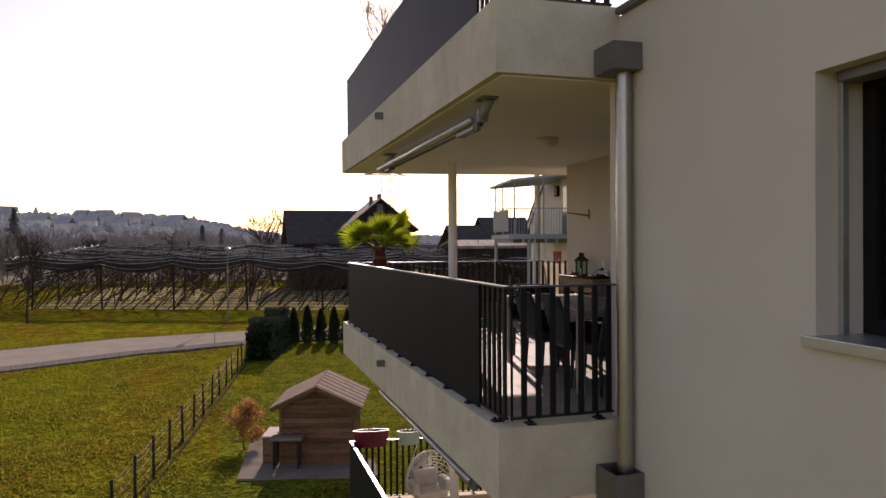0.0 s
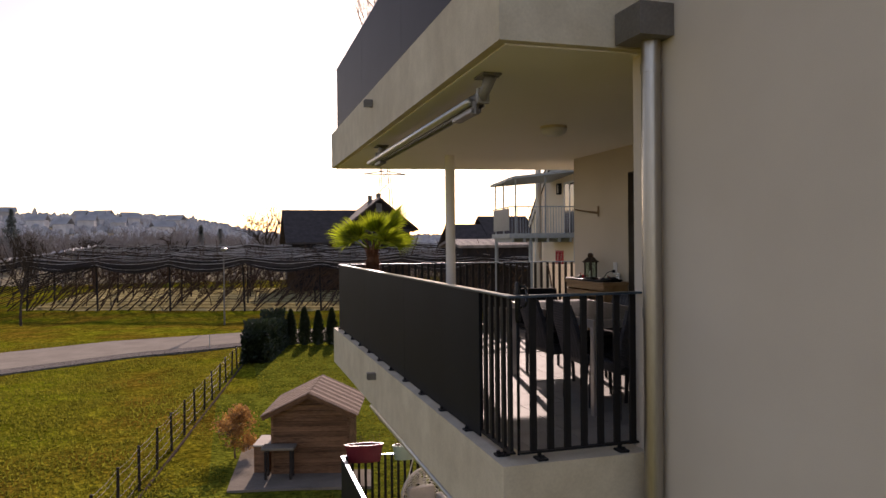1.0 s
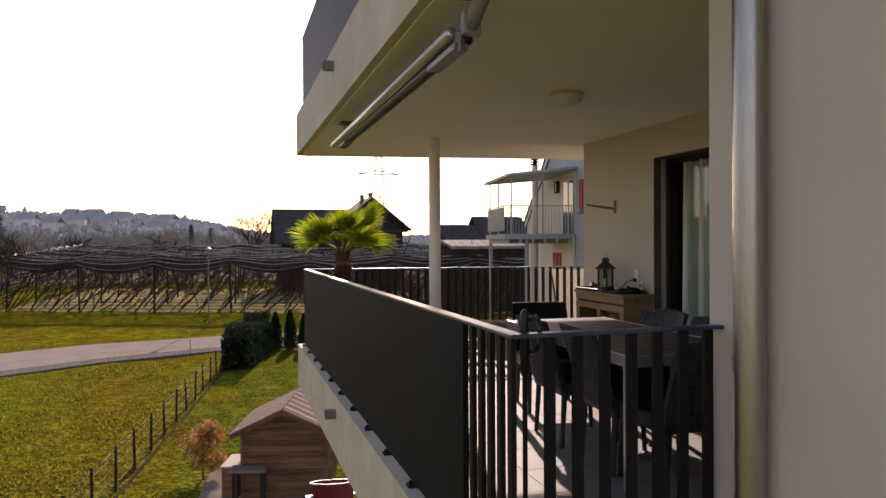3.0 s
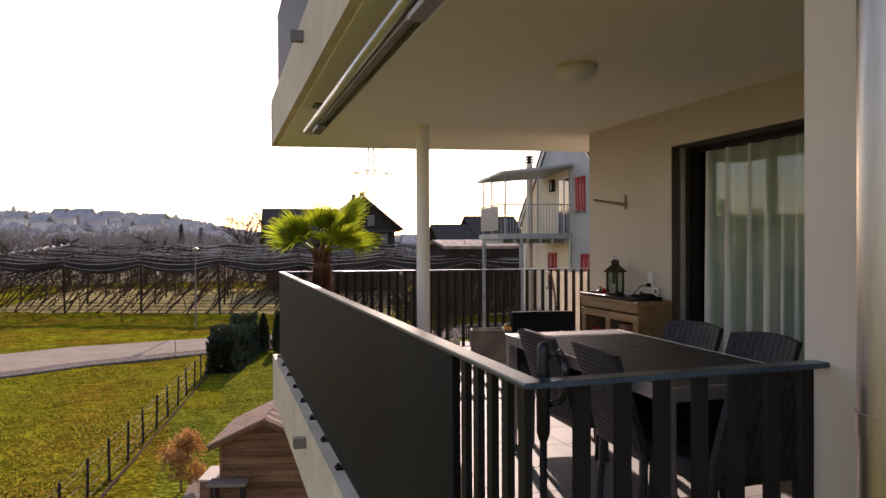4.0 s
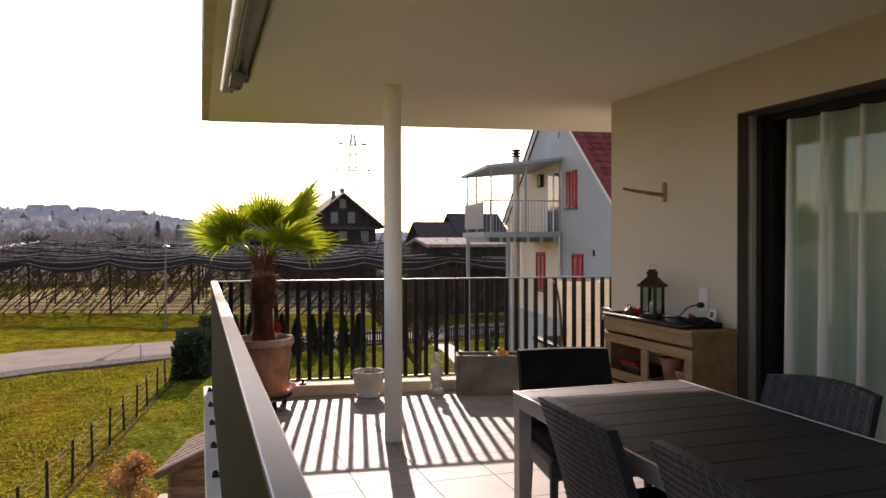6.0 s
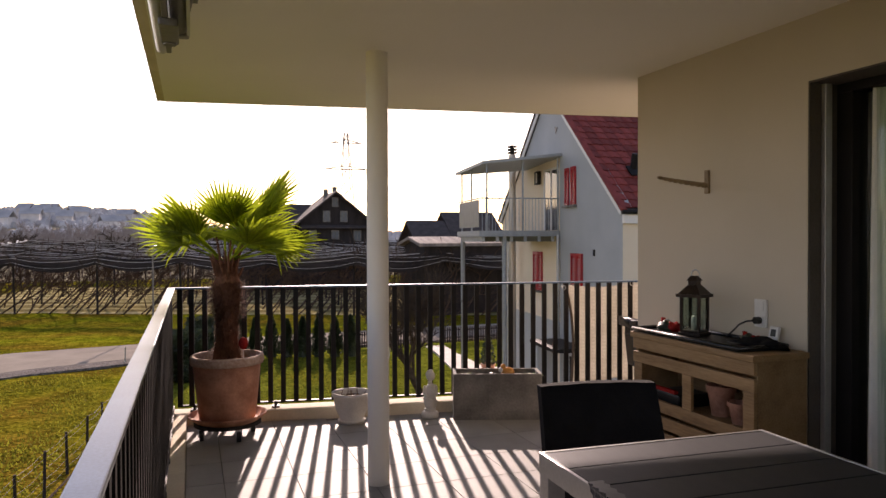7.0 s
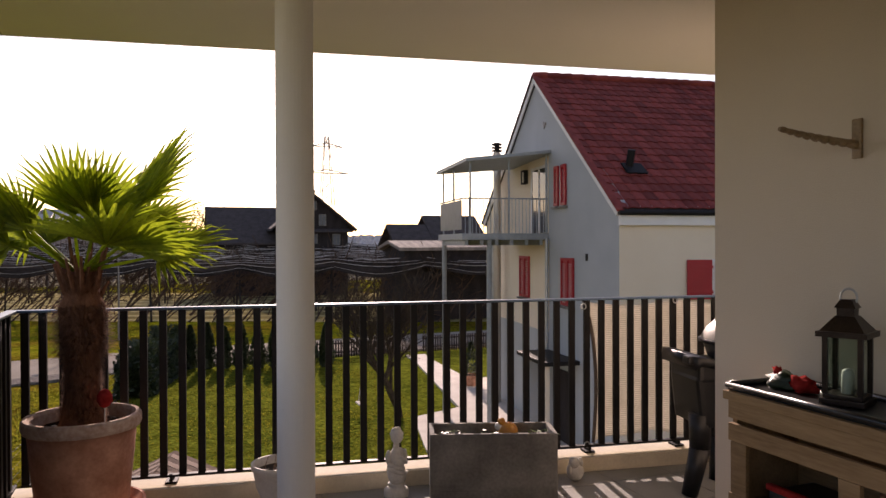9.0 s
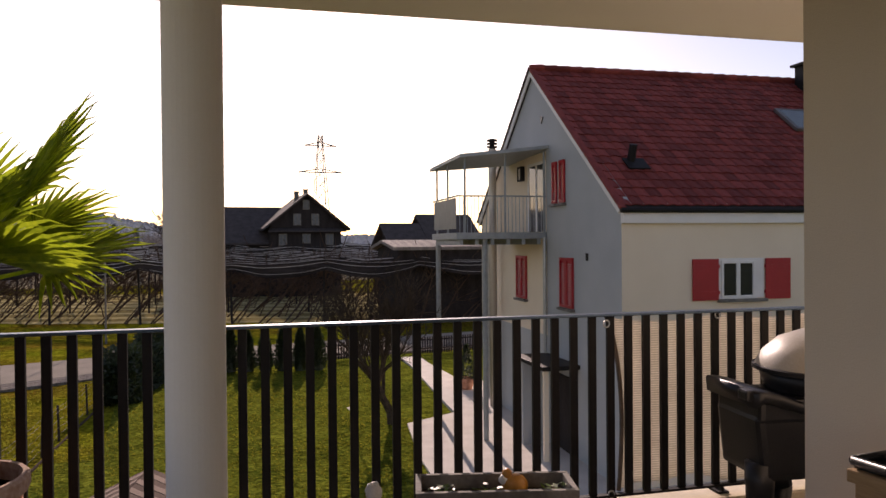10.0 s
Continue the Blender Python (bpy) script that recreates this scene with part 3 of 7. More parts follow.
prism(bm, [(0.42, 17.85), (3.6, 17.15), (3.75, 18.35), (1.5, 18.9), (1.45, 21.5), (0.85, 21.5)], GROUND - 0.1, GROUND + 0.07)
structure("shed_slab", bm, M_SLAB, "pale concrete slab under the garden shed", "paving")

# ---- railings ----
def railing(name, a, b, z, label, panel=None, group="balcony railings", pitch=0.0953, phase=0.0):
    """Flat-bar railing from plan point a to b; panel: stretch (start, end) of solid sheet outside the bars."""
    a, b = Vector((*a, 0)), Vector((*b, 0))
    length = (b - a).length
    ang = math.degrees(math.atan2(b.y - a.y, b.x - a.x))
    t = thing(name, pose(a.x, a.y, z, 0, 0, ang), label, "railing", group)
    h = RAIL - KERB
    part("top_rail", boxes((-0.025, -0.027, h - 0.014, length + 0.025, 0.027, h), bevel=0.004), M_RAILTOP, t, "satin flat handrail with sky blue in its colour")
    part("bottom_rail", boxes((0, -0.018, 0.035, length, 0.018, 0.047), bevel=0.002), M_DARKRAIL, t)
    me = bpy.data.meshes.new("baluster")
    bm = boxes((-0.0185, -0.0095, 0.047, 0.0185, 0.0095, h - 0.012))
    bm.to_mesh(me)
    bm.free()
    me.materials.append(M_DARKRAIL)
    for i in range(int((length - phase) / pitch) + 1):
        ob = new("baluster", me)
        ob.parent = t
        ob.location = (min(max(phase + i * pitch, 0.019), length - 0.019), 0, 0)
    fm = bpy.data.meshes.new("foot")
    bm = boxes((-0.03, -0.06, 0.0, 0.03, 0.02, 0.012), (-0.008, -0.012, 0.0, 0.008, 0.012, 0.05))
    rod(bm, (0, -0.042, 0.0), (0, -0.042, 0.03), 0.012, n=6)
    bm.to_mesh(fm)
    bm.free()
    fm.materials.append(M_DARKRAIL)
    k = max(1, round(length / 0.62))
    for i in range(k + 1):
        ob = new("foot", fm)
        ob.parent = t
        ob.location = (0.12 + i * (length - 0.24) / k, 0, 0)
    if panel:
        s, e = panel
        m = 3
        for i in range(m):
            p, q = s + (e - s) * i / m, s + (e - s) * (i + 1) / m
            part("panel", boxes((p + 0.002, -0.022, 0.012, q - 0.002, -0.012, h - 0.013)), M_PANEL, t, "dark solid privacy sheet")
    return t


RX = SX + 0.09
for lift, tag in ((0.0, ""), (2.81, " above"), (LOWER, " below")):
    z = KERB + lift
    # the long side is laid from far to near, so that its outer side is on its right-hand
    far_y, near_y = far_edge(RX, 0.09), SY + 0.085
    long_side = far_y - near_y
    railing("balcony_railing", (RX, far_y), (RX, near_y), z, "dark steel balcony railing%s with solid privacy sheet" % tag, (0.02, long_side - 0.49), pitch=0.1, phase=0.09)
    railing("balcony_railing", (RX + 0.04, near_y), (WX - 0.02, near_y), z, "short dark steel railing%s beside the facade" % tag, pitch=0.1055, phase=0.085)
    railing("balcony_railing", (9.4, far_edge(9.4, 0.09)), (RX + 0.04, far_edge(RX + 0.04, 0.09)), z, "dark flat-bar railing%s facing the garden" % tag, phase=0.072)

# cloth screen tied to the far railing
CLOTH = 5.17


def cloth_edge(v):
    """How far the free edge is pulled in at height v (0 to 1)."""
    return 0.085 * math.sin(math.pi * min(1.0, max(0.0, 1 - v)) ** 0.75 * 0.72)


def cloth_top(x):
    """The upper edge hangs in shallow bows between its ties."""
    return 0.905 - 0.030 * abs(math.sin((x - CLOTH) * math.pi / 0.60)) ** 0.8


verts, faces = [], []
nx, nz = 96, 24
for i in range(nx + 1):
    for j in range(nz + 1):
        v = j / nz
        x = CLOTH + i * 3.4 / nx
        low = 0.075 + 0.022 * math.sin(x * 7.1) + 0.012 * math.sin(x * 17)
        y = far_edge(x, 0.09) + 0.018 + 0.009 * noise.noise((x * 5, v * 3, 0)) + 0.004 * noise.noise((x * 14, v * 9, 4))
        verts.append((x + cloth_edge(v) * max(0.0, 1 - i / 9), y, KERB + low + v * (cloth_top(x) - low)))
for i in range(nx):
    for j in range(nz):
        a = i * (nz + 1) + j
        faces.append((a, a + nz + 1, a + nz + 2, a + 1))
screen = thing("privacy_screen", pose(0, 0, 0), "beige woven privacy cloth tied to the garden railing", "privacy screen")
ob = raw("cloth", verts, faces, M_CLOTH, screen, smooth=True)
ob.modifiers.new("thick", "SOLIDIFY").thickness = 0.003
bm = bmesh.new()
edge_at = lambda v: (CLOTH + cloth_edge(v) - 0.004, far_edge(CLOTH, 0.09) + 0.016, KERB + 0.05 + v * 0.86)
tube(bm, [edge_at(i / 14) for i in range(15)], 0.011)
part("edge_cord", bm, M_CORD, screen, "brown edge binding")
for lift_, shift in ((0.875, 0.0), (0.90, 0.60), (0.90, 1.20), (0.05, 0.02)):
    bm = bmesh.new()
    cx = CLOTH + shift - 0.02
    tube(bm, [(cx + 0.017 * math.cos(k * math.pi / 6), far_edge(cx, 0.09) - 0.012, KERB + lift_ + 0.017 * math.sin(k * math.pi / 6)) for k in range(13)], 0.004, 5)
    part("eyelet", bm, M_GALV, screen, "metal eyelet")

# ---- rain pipe ----
pipe = thing("downpipe", pose(WX - 0.064, 4.80, 0), "stainless steel rain downpipe with hopper boxes on the facade", "downpipe")
bm = bmesh.new()
rod(bm, (0, 0, -0.16), (0, 0, 2.52), 0.053, n=28, caps=False)
part("pipe", bm, M_STEEL, pipe, smooth=True)
for z in (2.30, 0.95):
    bm = bmesh.new()
    rod(bm, (0, 0, z), (0, 0, z + 0.05), 0.057, n=28)
    part("collar", bm, M_STEEL, pipe, smooth=False)
for z, tall in ((2.475, 0.175), (-0.385, 0.25)):
    bm = bmesh.new()
    box(bm, -0.145, -0.13, z, 0.062, 0.13, z + 0.012)
    for p in ((-0.145, -0.13, 0.062, -0.124), (-0.145, 0.124, 0.062, 0.13), (-0.145, -0.124, -0.139, 0.124), (0.056, -0.124, 0.062, 0.124)):
        box(bm, p[0], p[1], z + 0.012, p[2], p[3], z + tall)
    part("hopper", bm, M_SHEET, pipe, "grey sheet metal hopper box")
bm = bmesh.new()
rod(bm, (0, 0, -3.9), (0, 0, -0.386), 0.053, n=20, caps=False)
part("pipe", bm, M_STEEL, pipe, smooth=True)

# ---- awning, lamp, spouts ----
def awning(z, y0, y1, x=2.14):
    t = thing("folding_arm_awning", pose(x, 0, z), "retracted folding-arm awning with a silver front bar", "awning", "awnings")
    bm = bmesh.new()
    rod(bm, (0.0, y0 + 0.08, -0.155), (0.0, y1, -0.165), 0.027, n=18)
    part("front_bar", bm, M_ALU, t, "silver front bar", smooth=True)
    part("drip_rail", boxes((0.018, y0 + 0.1, -0.20, 0.04, y1 - 0.05, -0.165), bevel=0.004), M_SHEET, t, "dark lower rail")
    bm = bmesh.new()
    rod(bm, (0.075, y0 + 0.05, -0.125), (0.075, y1 - 0.25, -0.125), 0.042, n=16)
    part("fabric_roll", bm, M_SHEET, t, "rolled grey fabric", smooth=True)
    bm = bmesh.new()
    box(bm, 0.105, y0 + 0.1, -0.185, 0.118, y1 - 0.3, -0.11, bevel=0.003)
    part("rear_rail", bm, M_ALU, t, "pale rear rail")
    for yy, s in ((y0, 1), (y1 - 0.25, -1)):
        bm = bmesh.new()
        box(bm, 0.02, yy - 0.13, -0.016, 0.15, yy + 0.05, 0.0, bevel=0.004)
        for k in range(4):
            rod(bm, (0.035 + 0.033 * k, yy - 0.10, -0.026), (0.035 + 0.033 * k, yy - 0.10, -0.012), 0.01, n=6)
        part("mount_plate", bm, M_SHEET, t, "bolted ceiling plate")
        part("bracket", boxes((0.03, yy, -0.175, 0.115, yy + 0.05, -0.07), bevel=0.012), M_CAST, t, "cast metal end bracket")
        bm = bmesh.new()
        rod(bm, (0.095, yy - 0.07, -0.012), (0.068, yy + 0.02, -0.145), 0.042, 0.030, n=14)
        part("bracket_arm", bm, M_CAST, t, "sloping cast arm", smooth=True)
        bm = bmesh.new()
        lo_, hi_ = sorted((yy + s * 0.06, yy + s * (0.50 if s > 0 else 0.34)))
        box(bm, 0.005, lo_, -0.228, 0.075, hi_, -0.198, bevel=0.006)
        rod(bm, (0.04, yy + s * 0.08, -0.235), (0.04, yy + s * 0.08, -0.15), 0.026, n=10)
        part("folding_arm", bm, M_SHEET, t, "folded alloy arm")
    return t


awning(SOFFIT - 0.012, 5.74, 9.45)
awning(SOFFIT - 2.81, 5.83, 9.45)

lamp = thing("ceiling_lamp", pose(3.54, 7.50, SOFFIT - 0.012), "round opal glass ceiling lamp, switched off", "ceiling lamp")
bm = bmesh.new()
rod(bm, (0, 0, -0.022), (0, 0, 0), 0.125, n=32)
part("base", bm, M_CONC, lamp, "pale base ring")
bm = bmesh.new()
lathe(bm, [(0.02, -0.098), (0.07, -0.088), (0.105, -0.066), (0.122, -0.04), (0.122, -0.022)], 32)
part("shade", bm, M_WHITE, lamp, "opal dome", smooth=True)

for z in (-0.012, 2.81 - 0.012):
    sp = thing("drain_spout", pose(SX, 8.6, z), "small square metal drain spout in the slab edge", "drain spout", "drain spouts")
    part("spout", boxes((-0.085, -0.035, -0.02, 0.0, 0.035, -0.015), (-0.085, -0.035, -0.015, 0.0, -0.03, 0.045), (-0.085, 0.03, -0.015, 0.0, 0.035, 0.045), (-0.085, -0.035, 0.045, 0.0, 0.035, 0.05)), M_SHEET, sp)

# ---- dining table and chairs ----
TABLE_W, TABLE_L, TABLE_H = 0.82, 1.84, 0.715
table = thing("dining_table", pose(3.175, 6.08, FLOOR, 0, 0, -2), "grey slatted garden dining table with aluminium frame", "dining table")
w, l, h = TABLE_W, TABLE_L, TABLE_H
nsl = 12
sm = bpy.data.meshes.new("slat")
bm = boxes((0.014, 0, h - 0.02, w - 0.014, (l - 0.03) / nsl - 0.005, h), bevel=0.0015)
bm.to_mesh(sm)
bm.free()
sm.materials.append(M_TABLETOP)
for i in range(nsl):
    ob = new("slat", sm)
    ob.parent = table
    ob.location = (0, 0.015 + i * (l - 0.03) / nsl + 0.0025, 0)
part("frame", boxes((0, 0, h - 0.06, 0.012, l, h + 0.001), (w - 0.012, 0, h - 0.06, w, l, h + 0.001), (0.012, 0, h - 0.06, w - 0.012, 0.012, h + 0.001), (0.012, l - 0.012, h - 0.06, w - 0.012, l, h + 0.001), (0.012, l / 2 - 0.02, h - 0.05, w - 0.012, l / 2 + 0.02, h - 0.021), bevel=0.002), M_ALU, table, "silver aluminium frame")
for x in (0.0, w - 0.06):
    for y in (0.0, l - 0.06):
        part("leg", boxes((x + 0.002, y + 0.002, 0, x + 0.058, y + 0.058, h - 0.06), bevel=0.003), M_ALU, table)


def woven_panel(bm, width, height, thick, depth, top_dip=0.02, cell=0.022):
    """An upright woven back with a curved top; its front faces +y."""
    nx, nz = max(6, round(width / cell) * 2), max(6, round(height / cell) * 2)
    for side in (1, -1):
        grid = []
        for i in range(nx + 1):
            u = i / nx * 2 - 1
            row = []
            for j in range(nz + 1):
                v = j / nz
                wv = 0.0045 * math.sin(i * math.pi / 2 + (j // 2 % 2) * math.pi / 1) * math.cos(j * math.pi / 2) if 0 < i < nx else 0
                lean = -0.10 * v - 0.03 * v * v + 0.035 * u * u
                row.append(bm.verts.new((u * width / 2 * (1 - 0.04 * v), lean + side * (thick / 2 + wv) + depth, v * (height - top_dip * u * u))))
            grid.append(row)
        for i in range(nx):
            for j in range(nz):
                f = (grid[i][j], grid[i + 1][j], grid[i + 1][j + 1], grid[i][j + 1])
                bm.faces.new(f if side > 0 else f[::-1])
        if side > 0:
            first = grid
    g0, g1 = first, grid
    for i in range(nx):
        bm.faces.new((g0[i][nz], g0[i + 1][nz], g1[i + 1][nz], g1[i][nz]))
        bm.faces.new((g0[i][0], g1[i][0], g1[i + 1][0], g0[i + 1][0]))
    for j in range(nz):
        bm.faces.new((g0[0][j], g0[0][j + 1], g1[0][j + 1], g1[0][j]))
        bm.faces.new((g0[nx][j], g1[nx][j], g1[nx][j + 1], g0[nx][j + 1]))


def rattan_chair(m, label):
    """Seat faces +y; the back stands at the rear."""
    c = thing("dining_chair", m, label, "chair", "chairs round the table")
    bm = bmesh.new()
    woven_panel(bm, 0.48, 0.45, 0.035, 0.0, 0.02)
    bmesh.ops.translate(bm, verts=bm.verts, vec=(0, -0.02, 0.38))
    part("backrest", bm, M_RATTAN, c, "woven grey rattan back")
    bm = boxes((-0.235, 0.0, 0.33, 0.235, 0.44, 0.42), bevel=0.02)
    part("seat", bm, M_RATTAN, c)
    bm = boxes((-0.215, 0.02, 0.42, 0.215, 0.43, 0.465), bevel=0.018)
    part("cushion", bm, M_FABRIC, c, "black seat cushion")
    for x in (-0.21, 0.21):
        for y in (0.03, 0.41):
            bm = bmesh.new()
            rod(bm, (x, y, 0.34), (x * 1.03, y + (0.02 if y > 0.2 else -0.02), 0.0), 0.02, 0.015, n=8)
            part("leg", bm, M_RATTAN, c)
    return c


chair = rattan_chair(pose(3.22, 7.16, FLOOR, 0, 0, -92), "grey woven rattan dining chair with black cushion")
copy_thing(chair, pose(3.25, 6.57, FLOOR, 0, 0, -95))
copy_thing(chair, pose(4.06, 7.22, FLOOR, 0, 0, 94))
copy_thing(chair, pose(4.06, 6.64, FLOOR, 0, 0, 92))
copy_thing(chair, pose(3.52, 5.93, FLOOR, 0, 0, 2))
end = copy_thing(chair, pose(3.69, 8.25, FLOOR, 0, 0, 170))
end["label"] = "rattan dining chair with a black cover over its back"
bm = bmesh.new()
woven_panel(bm, 0.475, 0.415, 0.05, 0.0, 0.0, cell=0.08)
bmesh.ops.translate(bm, verts=bm.verts, vec=(0, -0.02, 0.39))
part("back_cover", bm, M_FABRIC, end, "black fabric cover")
for ob in list(end.children):
    if ob.name.startswith("backrest"):
        ob.scale = (0.97, 1, 0.88)
        ob.location.z += 0.045

# crank of the awning, hooked on the railing corner
crank = thing("awning_crank", pose(2.185, 5.13, FLOOR), "dark awning crank rod hooked at the railing corner", "crank rod")
bm = bmesh.new()
rod(bm, (0, 0, 0.02), (0.0, 0, 0.98), 0.009, n=12)
part("rod", bm, M_DARKRAIL, crank, smooth=True)
bm = bmesh.new()
lathe(bm, [(0.010, 0.84), (0.016, 0.86), (0.017, 1.00), (0.013, 1.03), (0.015, 1.06), (0.008, 1.075)], 14)
part("grip", bm, M_BLACKPL, crank, "black plastic grip", smooth=True)
bm = bmesh.new()
tube(bm, [(0.012, 0, 1.04), (0.035, -0.01, 1.055), (0.052, -0.012, 1.03), (0.054, -0.012, 0.98), (0.045, -0.01, 0.935), (0.014, 0, 0.925)], 0.008, 8)
part("handle", bm, M_GLOSSBLACK, crank, "bent handle loop", smooth=True)

# ---- sideboard and what stands on it ----
CX0, CX1, CY0, CY1, CZ = 4.632, 4.945, 8.545, 9.475, 0.90
side = thing("sideboard", pose(CX0, CY0, FLOOR), "pallet wood sideboard with open compartments against the wall", "sideboard")
w, l, h = CX1 - CX0, CY1 - CY0, CZ - FLOOR
part("top", boxes((-0.015, -0.01, h - 0.03, w, l + 0.01, h), bevel=0.004), M_PINE, side)
for y in (0.0, l - 0.02):
    part("side_panel", boxes((0.02, y, 0, w - 0.005, y + 0.02, h - 0.031), bevel=0.002), M_PINE, side)
part("back_panel", boxes((w - 0.02, 0.021, 0.0, w - 0.006, l - 0.021, h - 0.031)), M_PINE, side)
for z0, z1 in ((h - 0.093, h - 0.033), (h - 0.17, h - 0.11), (0.42, 0.482), (0.335, 0.40), (0.25, 0.315), (0.165, 0.23), (0.06, 0.145)):
    part("front_board", boxes((0.0, 0.0, z0, 0.019, l, z1), bevel=0.003), M_PINE, side)
for y in (0.0, l / 2 - 0.035, l - 0.08):
    part("upright", boxes((0.001, y + 0.001, 0.483, 0.018, y + 0.07, h - 0.171), bevel=0.002), M_PINE, side)
part("shelf", boxes((0.02, 0.021, 0.435, w - 0.021, l - 0.021, 0.455)), M_PINE, side)


def flower_pot(x, y, z, r, hh, mat, label, tilt=0):
    t = thing("flower_pot", pose(x, y, z, tilt, 0, 0), label, "flower pot", "small pots")
    bm = bmesh.new()
    lathe(bm, [(r * 0.68, 0), (r * 0.95, hh * 0.8), (r * 1.08, hh * 0.8), (r * 1.08, hh), (r * 0.93, hh), (r * 0.9, hh * 0.8), (r * 0.6, hh * 0.06)], 24)
    part("pot", bm, mat, t, smooth=False)
    return t


flower_pot(4.77, 8.78, FLOOR + 0.455, 0.058, 0.105, M_TERRA, "small orange terracotta pot in the sideboard")
flower_pot(4.80, 8.95, FLOOR + 0.455, 0.07, 0.155, M_TERRA, "terracotta pot in the sideboard compartment")
bx = thing("toolbox", pose(4.78, 9.24, FLOOR + 0.455), "dark tool crate with a red handle in the sideboard", "toolbox")
part("body", boxes((-0.1, -0.11, 0, 0.1, 0.11, 0.07), bevel=0.01), M_BLACKPL, bx)
part("handle", boxes((-0.12, -0.1, 0.075, -0.095, 0.1, 0.095), bevel=0.006), M_REDPL, bx, "red handle")

tray = thing("serving_tray", pose(4.775, 9.06, CZ), "long dark plastic tray on the sideboard", "tray")
part("tray", boxes((-0.14, -0.42, 0, 0.14, 0.42, 0.008), bevel=0.003), M_BLACKPL, tray)
bm = bmesh.new()
corners = [(-0.142, -0.42), (-0.142, 0.42), (0.142, 0.42), (0.142, -0.42)]
for (ax, ay), (bx_, by_) in zip(corners, corners[1:] + corners[:1]):
    rod(bm, (ax, ay, 0.017), (bx_, by_, 0.017), 0.011, n=14)
part("rim", bm, M_GLOSSBLACK, tray, "glossy rounded rim", smooth=True)

lan = thing("lantern", pose(4.79, 9.145, CZ + 0.01, 0, 0, 24) @ Matrix.Diagonal((0.84, 0.84, 1.0, 1.0)), "bronze coloured metal candle lantern with glass sides", "lantern")
part("base", boxes((-0.075, -0.075, 0, 0.075, 0.075, 0.018), (-0.065, -0.065, 0.018, 0.065, 0.065, 0.03), bevel=0.003), M_BRONZE, lan)
for x in (-0.058, 0.058):
    for y in (-0.058, 0.058):
        part("corner_post", boxes((x - 0.009, y - 0.009, 0.03, x + 0.009, y + 0.009, 0.205), bevel=0.002), M_BRONZE, lan)
for m in (pose(0.058, 0, 0), pose(-0.058, 0, 0), pose(0, 0.058, 0, 0, 0, 90), pose(0, -0.058, 0, 0, 0, 90)):
    ob = part("pane", boxes((-0.001, -0.049, 0.031, 0.001, 0.049, 0.204)), M_GLASS, lan)
    ob.matrix_basis = m
bm = bmesh.new()
for r0, r1, z0, z1 in ((0.088, 0.088, 0.205, 0.222), (0.078, 0.034, 0.222, 0.268), (0.03, 0.03, 0.268, 0.292), (0.038, 0.02, 0.292, 0.318)):
    bmesh.ops.create_cone(bm, cap_ends=True, segments=4, radius1=r0 * 1.35, radius2=r1 * 1.35, depth=z1 - z0, matrix=pose(0, 0, (z0 + z1) / 2, 0, 0, 45))
part("roof", bm, M_BRONZE, lan)
bm = bmesh.new()
pts = [(0.0, 0.028 * math.cos(a), 0.328 + 0.028 * math.sin(a)) for a in [i * math.pi / 6 for i in range(13)]]
tube(bm, [(p[0] + 0.012, p[1], p[2] - 0.006) for p in pts], 0.004)
part("ring", bm, M_GALV, lan, "carrying ring")
bm = bmesh.new()
lathe(bm, [(0.02, 0.03), (0.021, 0.085), (0.017, 0.1), (0.004, 0.106)], 14)
part("candle", bm, M_WHITE, lan, "white candle", smooth=True)

for x, y, s in ((4.80, 9.36, 0.75), (4.86, 8.80, 0.6)):
    gn = thing("ornament", pose(x, y, CZ + 0.008), "small red and green table ornament on the tray", "ornament", "ornaments")
    bm = bmesh.new()
    blob(bm, (0, -0.05 * s, 0.03 * s), 0.042 * s, 14, (1, 1.4, 0.9), 0.9, 5)
    part("red_body", bm, M_REDPL, gn, "red body", smooth=True)
    bm = bmesh.new()
    blob(bm, (0, 0.04 * s, 0.028 * s), 0.055 * s, 14, (1, 1.5, 0.8), 0.9, 8)
    part("green_body", bm, M_HEDGE, gn, "dark green body", smooth=True)
    bm = bmesh.new()
    blob(bm, (0, 0.085 * s, 0.07 * s), 0.022 * s, 10, (0.6, 1.2, 1.1), 0.9, 2)
    part("head", bm, M_REDPL, gn, smooth=True)
cl = thing("dark_cloth", pose(4.84, 8.72, CZ + 0.009), "crumpled dark cloth on the sideboard", "cloth")
bm = bmesh.new()
blob(bm, (0, 0, 0.0), 0.1, 18, (0.9, 1.3, 0.32), 0.9, 3)
for v in bm.verts:
    v.co.z = max(v.co.z, 0.0)
part("cloth", bm, M_FABRIC, cl, smooth=True)

sock = thing("wall_socket", pose(IX, 8.845, 1.045), "white double wall socket with a plugged-in adapter", "socket")
part("plate", boxes((-0.012, -0.04, -0.065, -0.001, 0.04, 0.075), bevel=0.003), M_SOCKET, sock)
for z in (0.04, -0.03):
    part("insert", boxes((-0.016, -0.026, z - 0.026, -0.011, 0.026, z + 0.026), bevel=0.003), M_SOCKET, sock)
bm = bmesh.new()
rod(bm, (-0.045, 0.0, -0.03), (-0.014, 0.0, -0.03), 0.018, n=12)
tube(bm, [(-0.045, 0, -0.03), (-0.07, 0.03, -0.035), (-0.08, 0.07, -0.055), (-0.09, 0.10, -0.09), (-0.12, 0.12, -0.125)], 0.0045)
part("plug", bm, M_BLACKPL, sock, "black plug and cable")
meter = thing("thermometer", pose(4.915, 8.73, CZ + 0.004), "small white digital thermometer leaning on the wall", "thermometer")
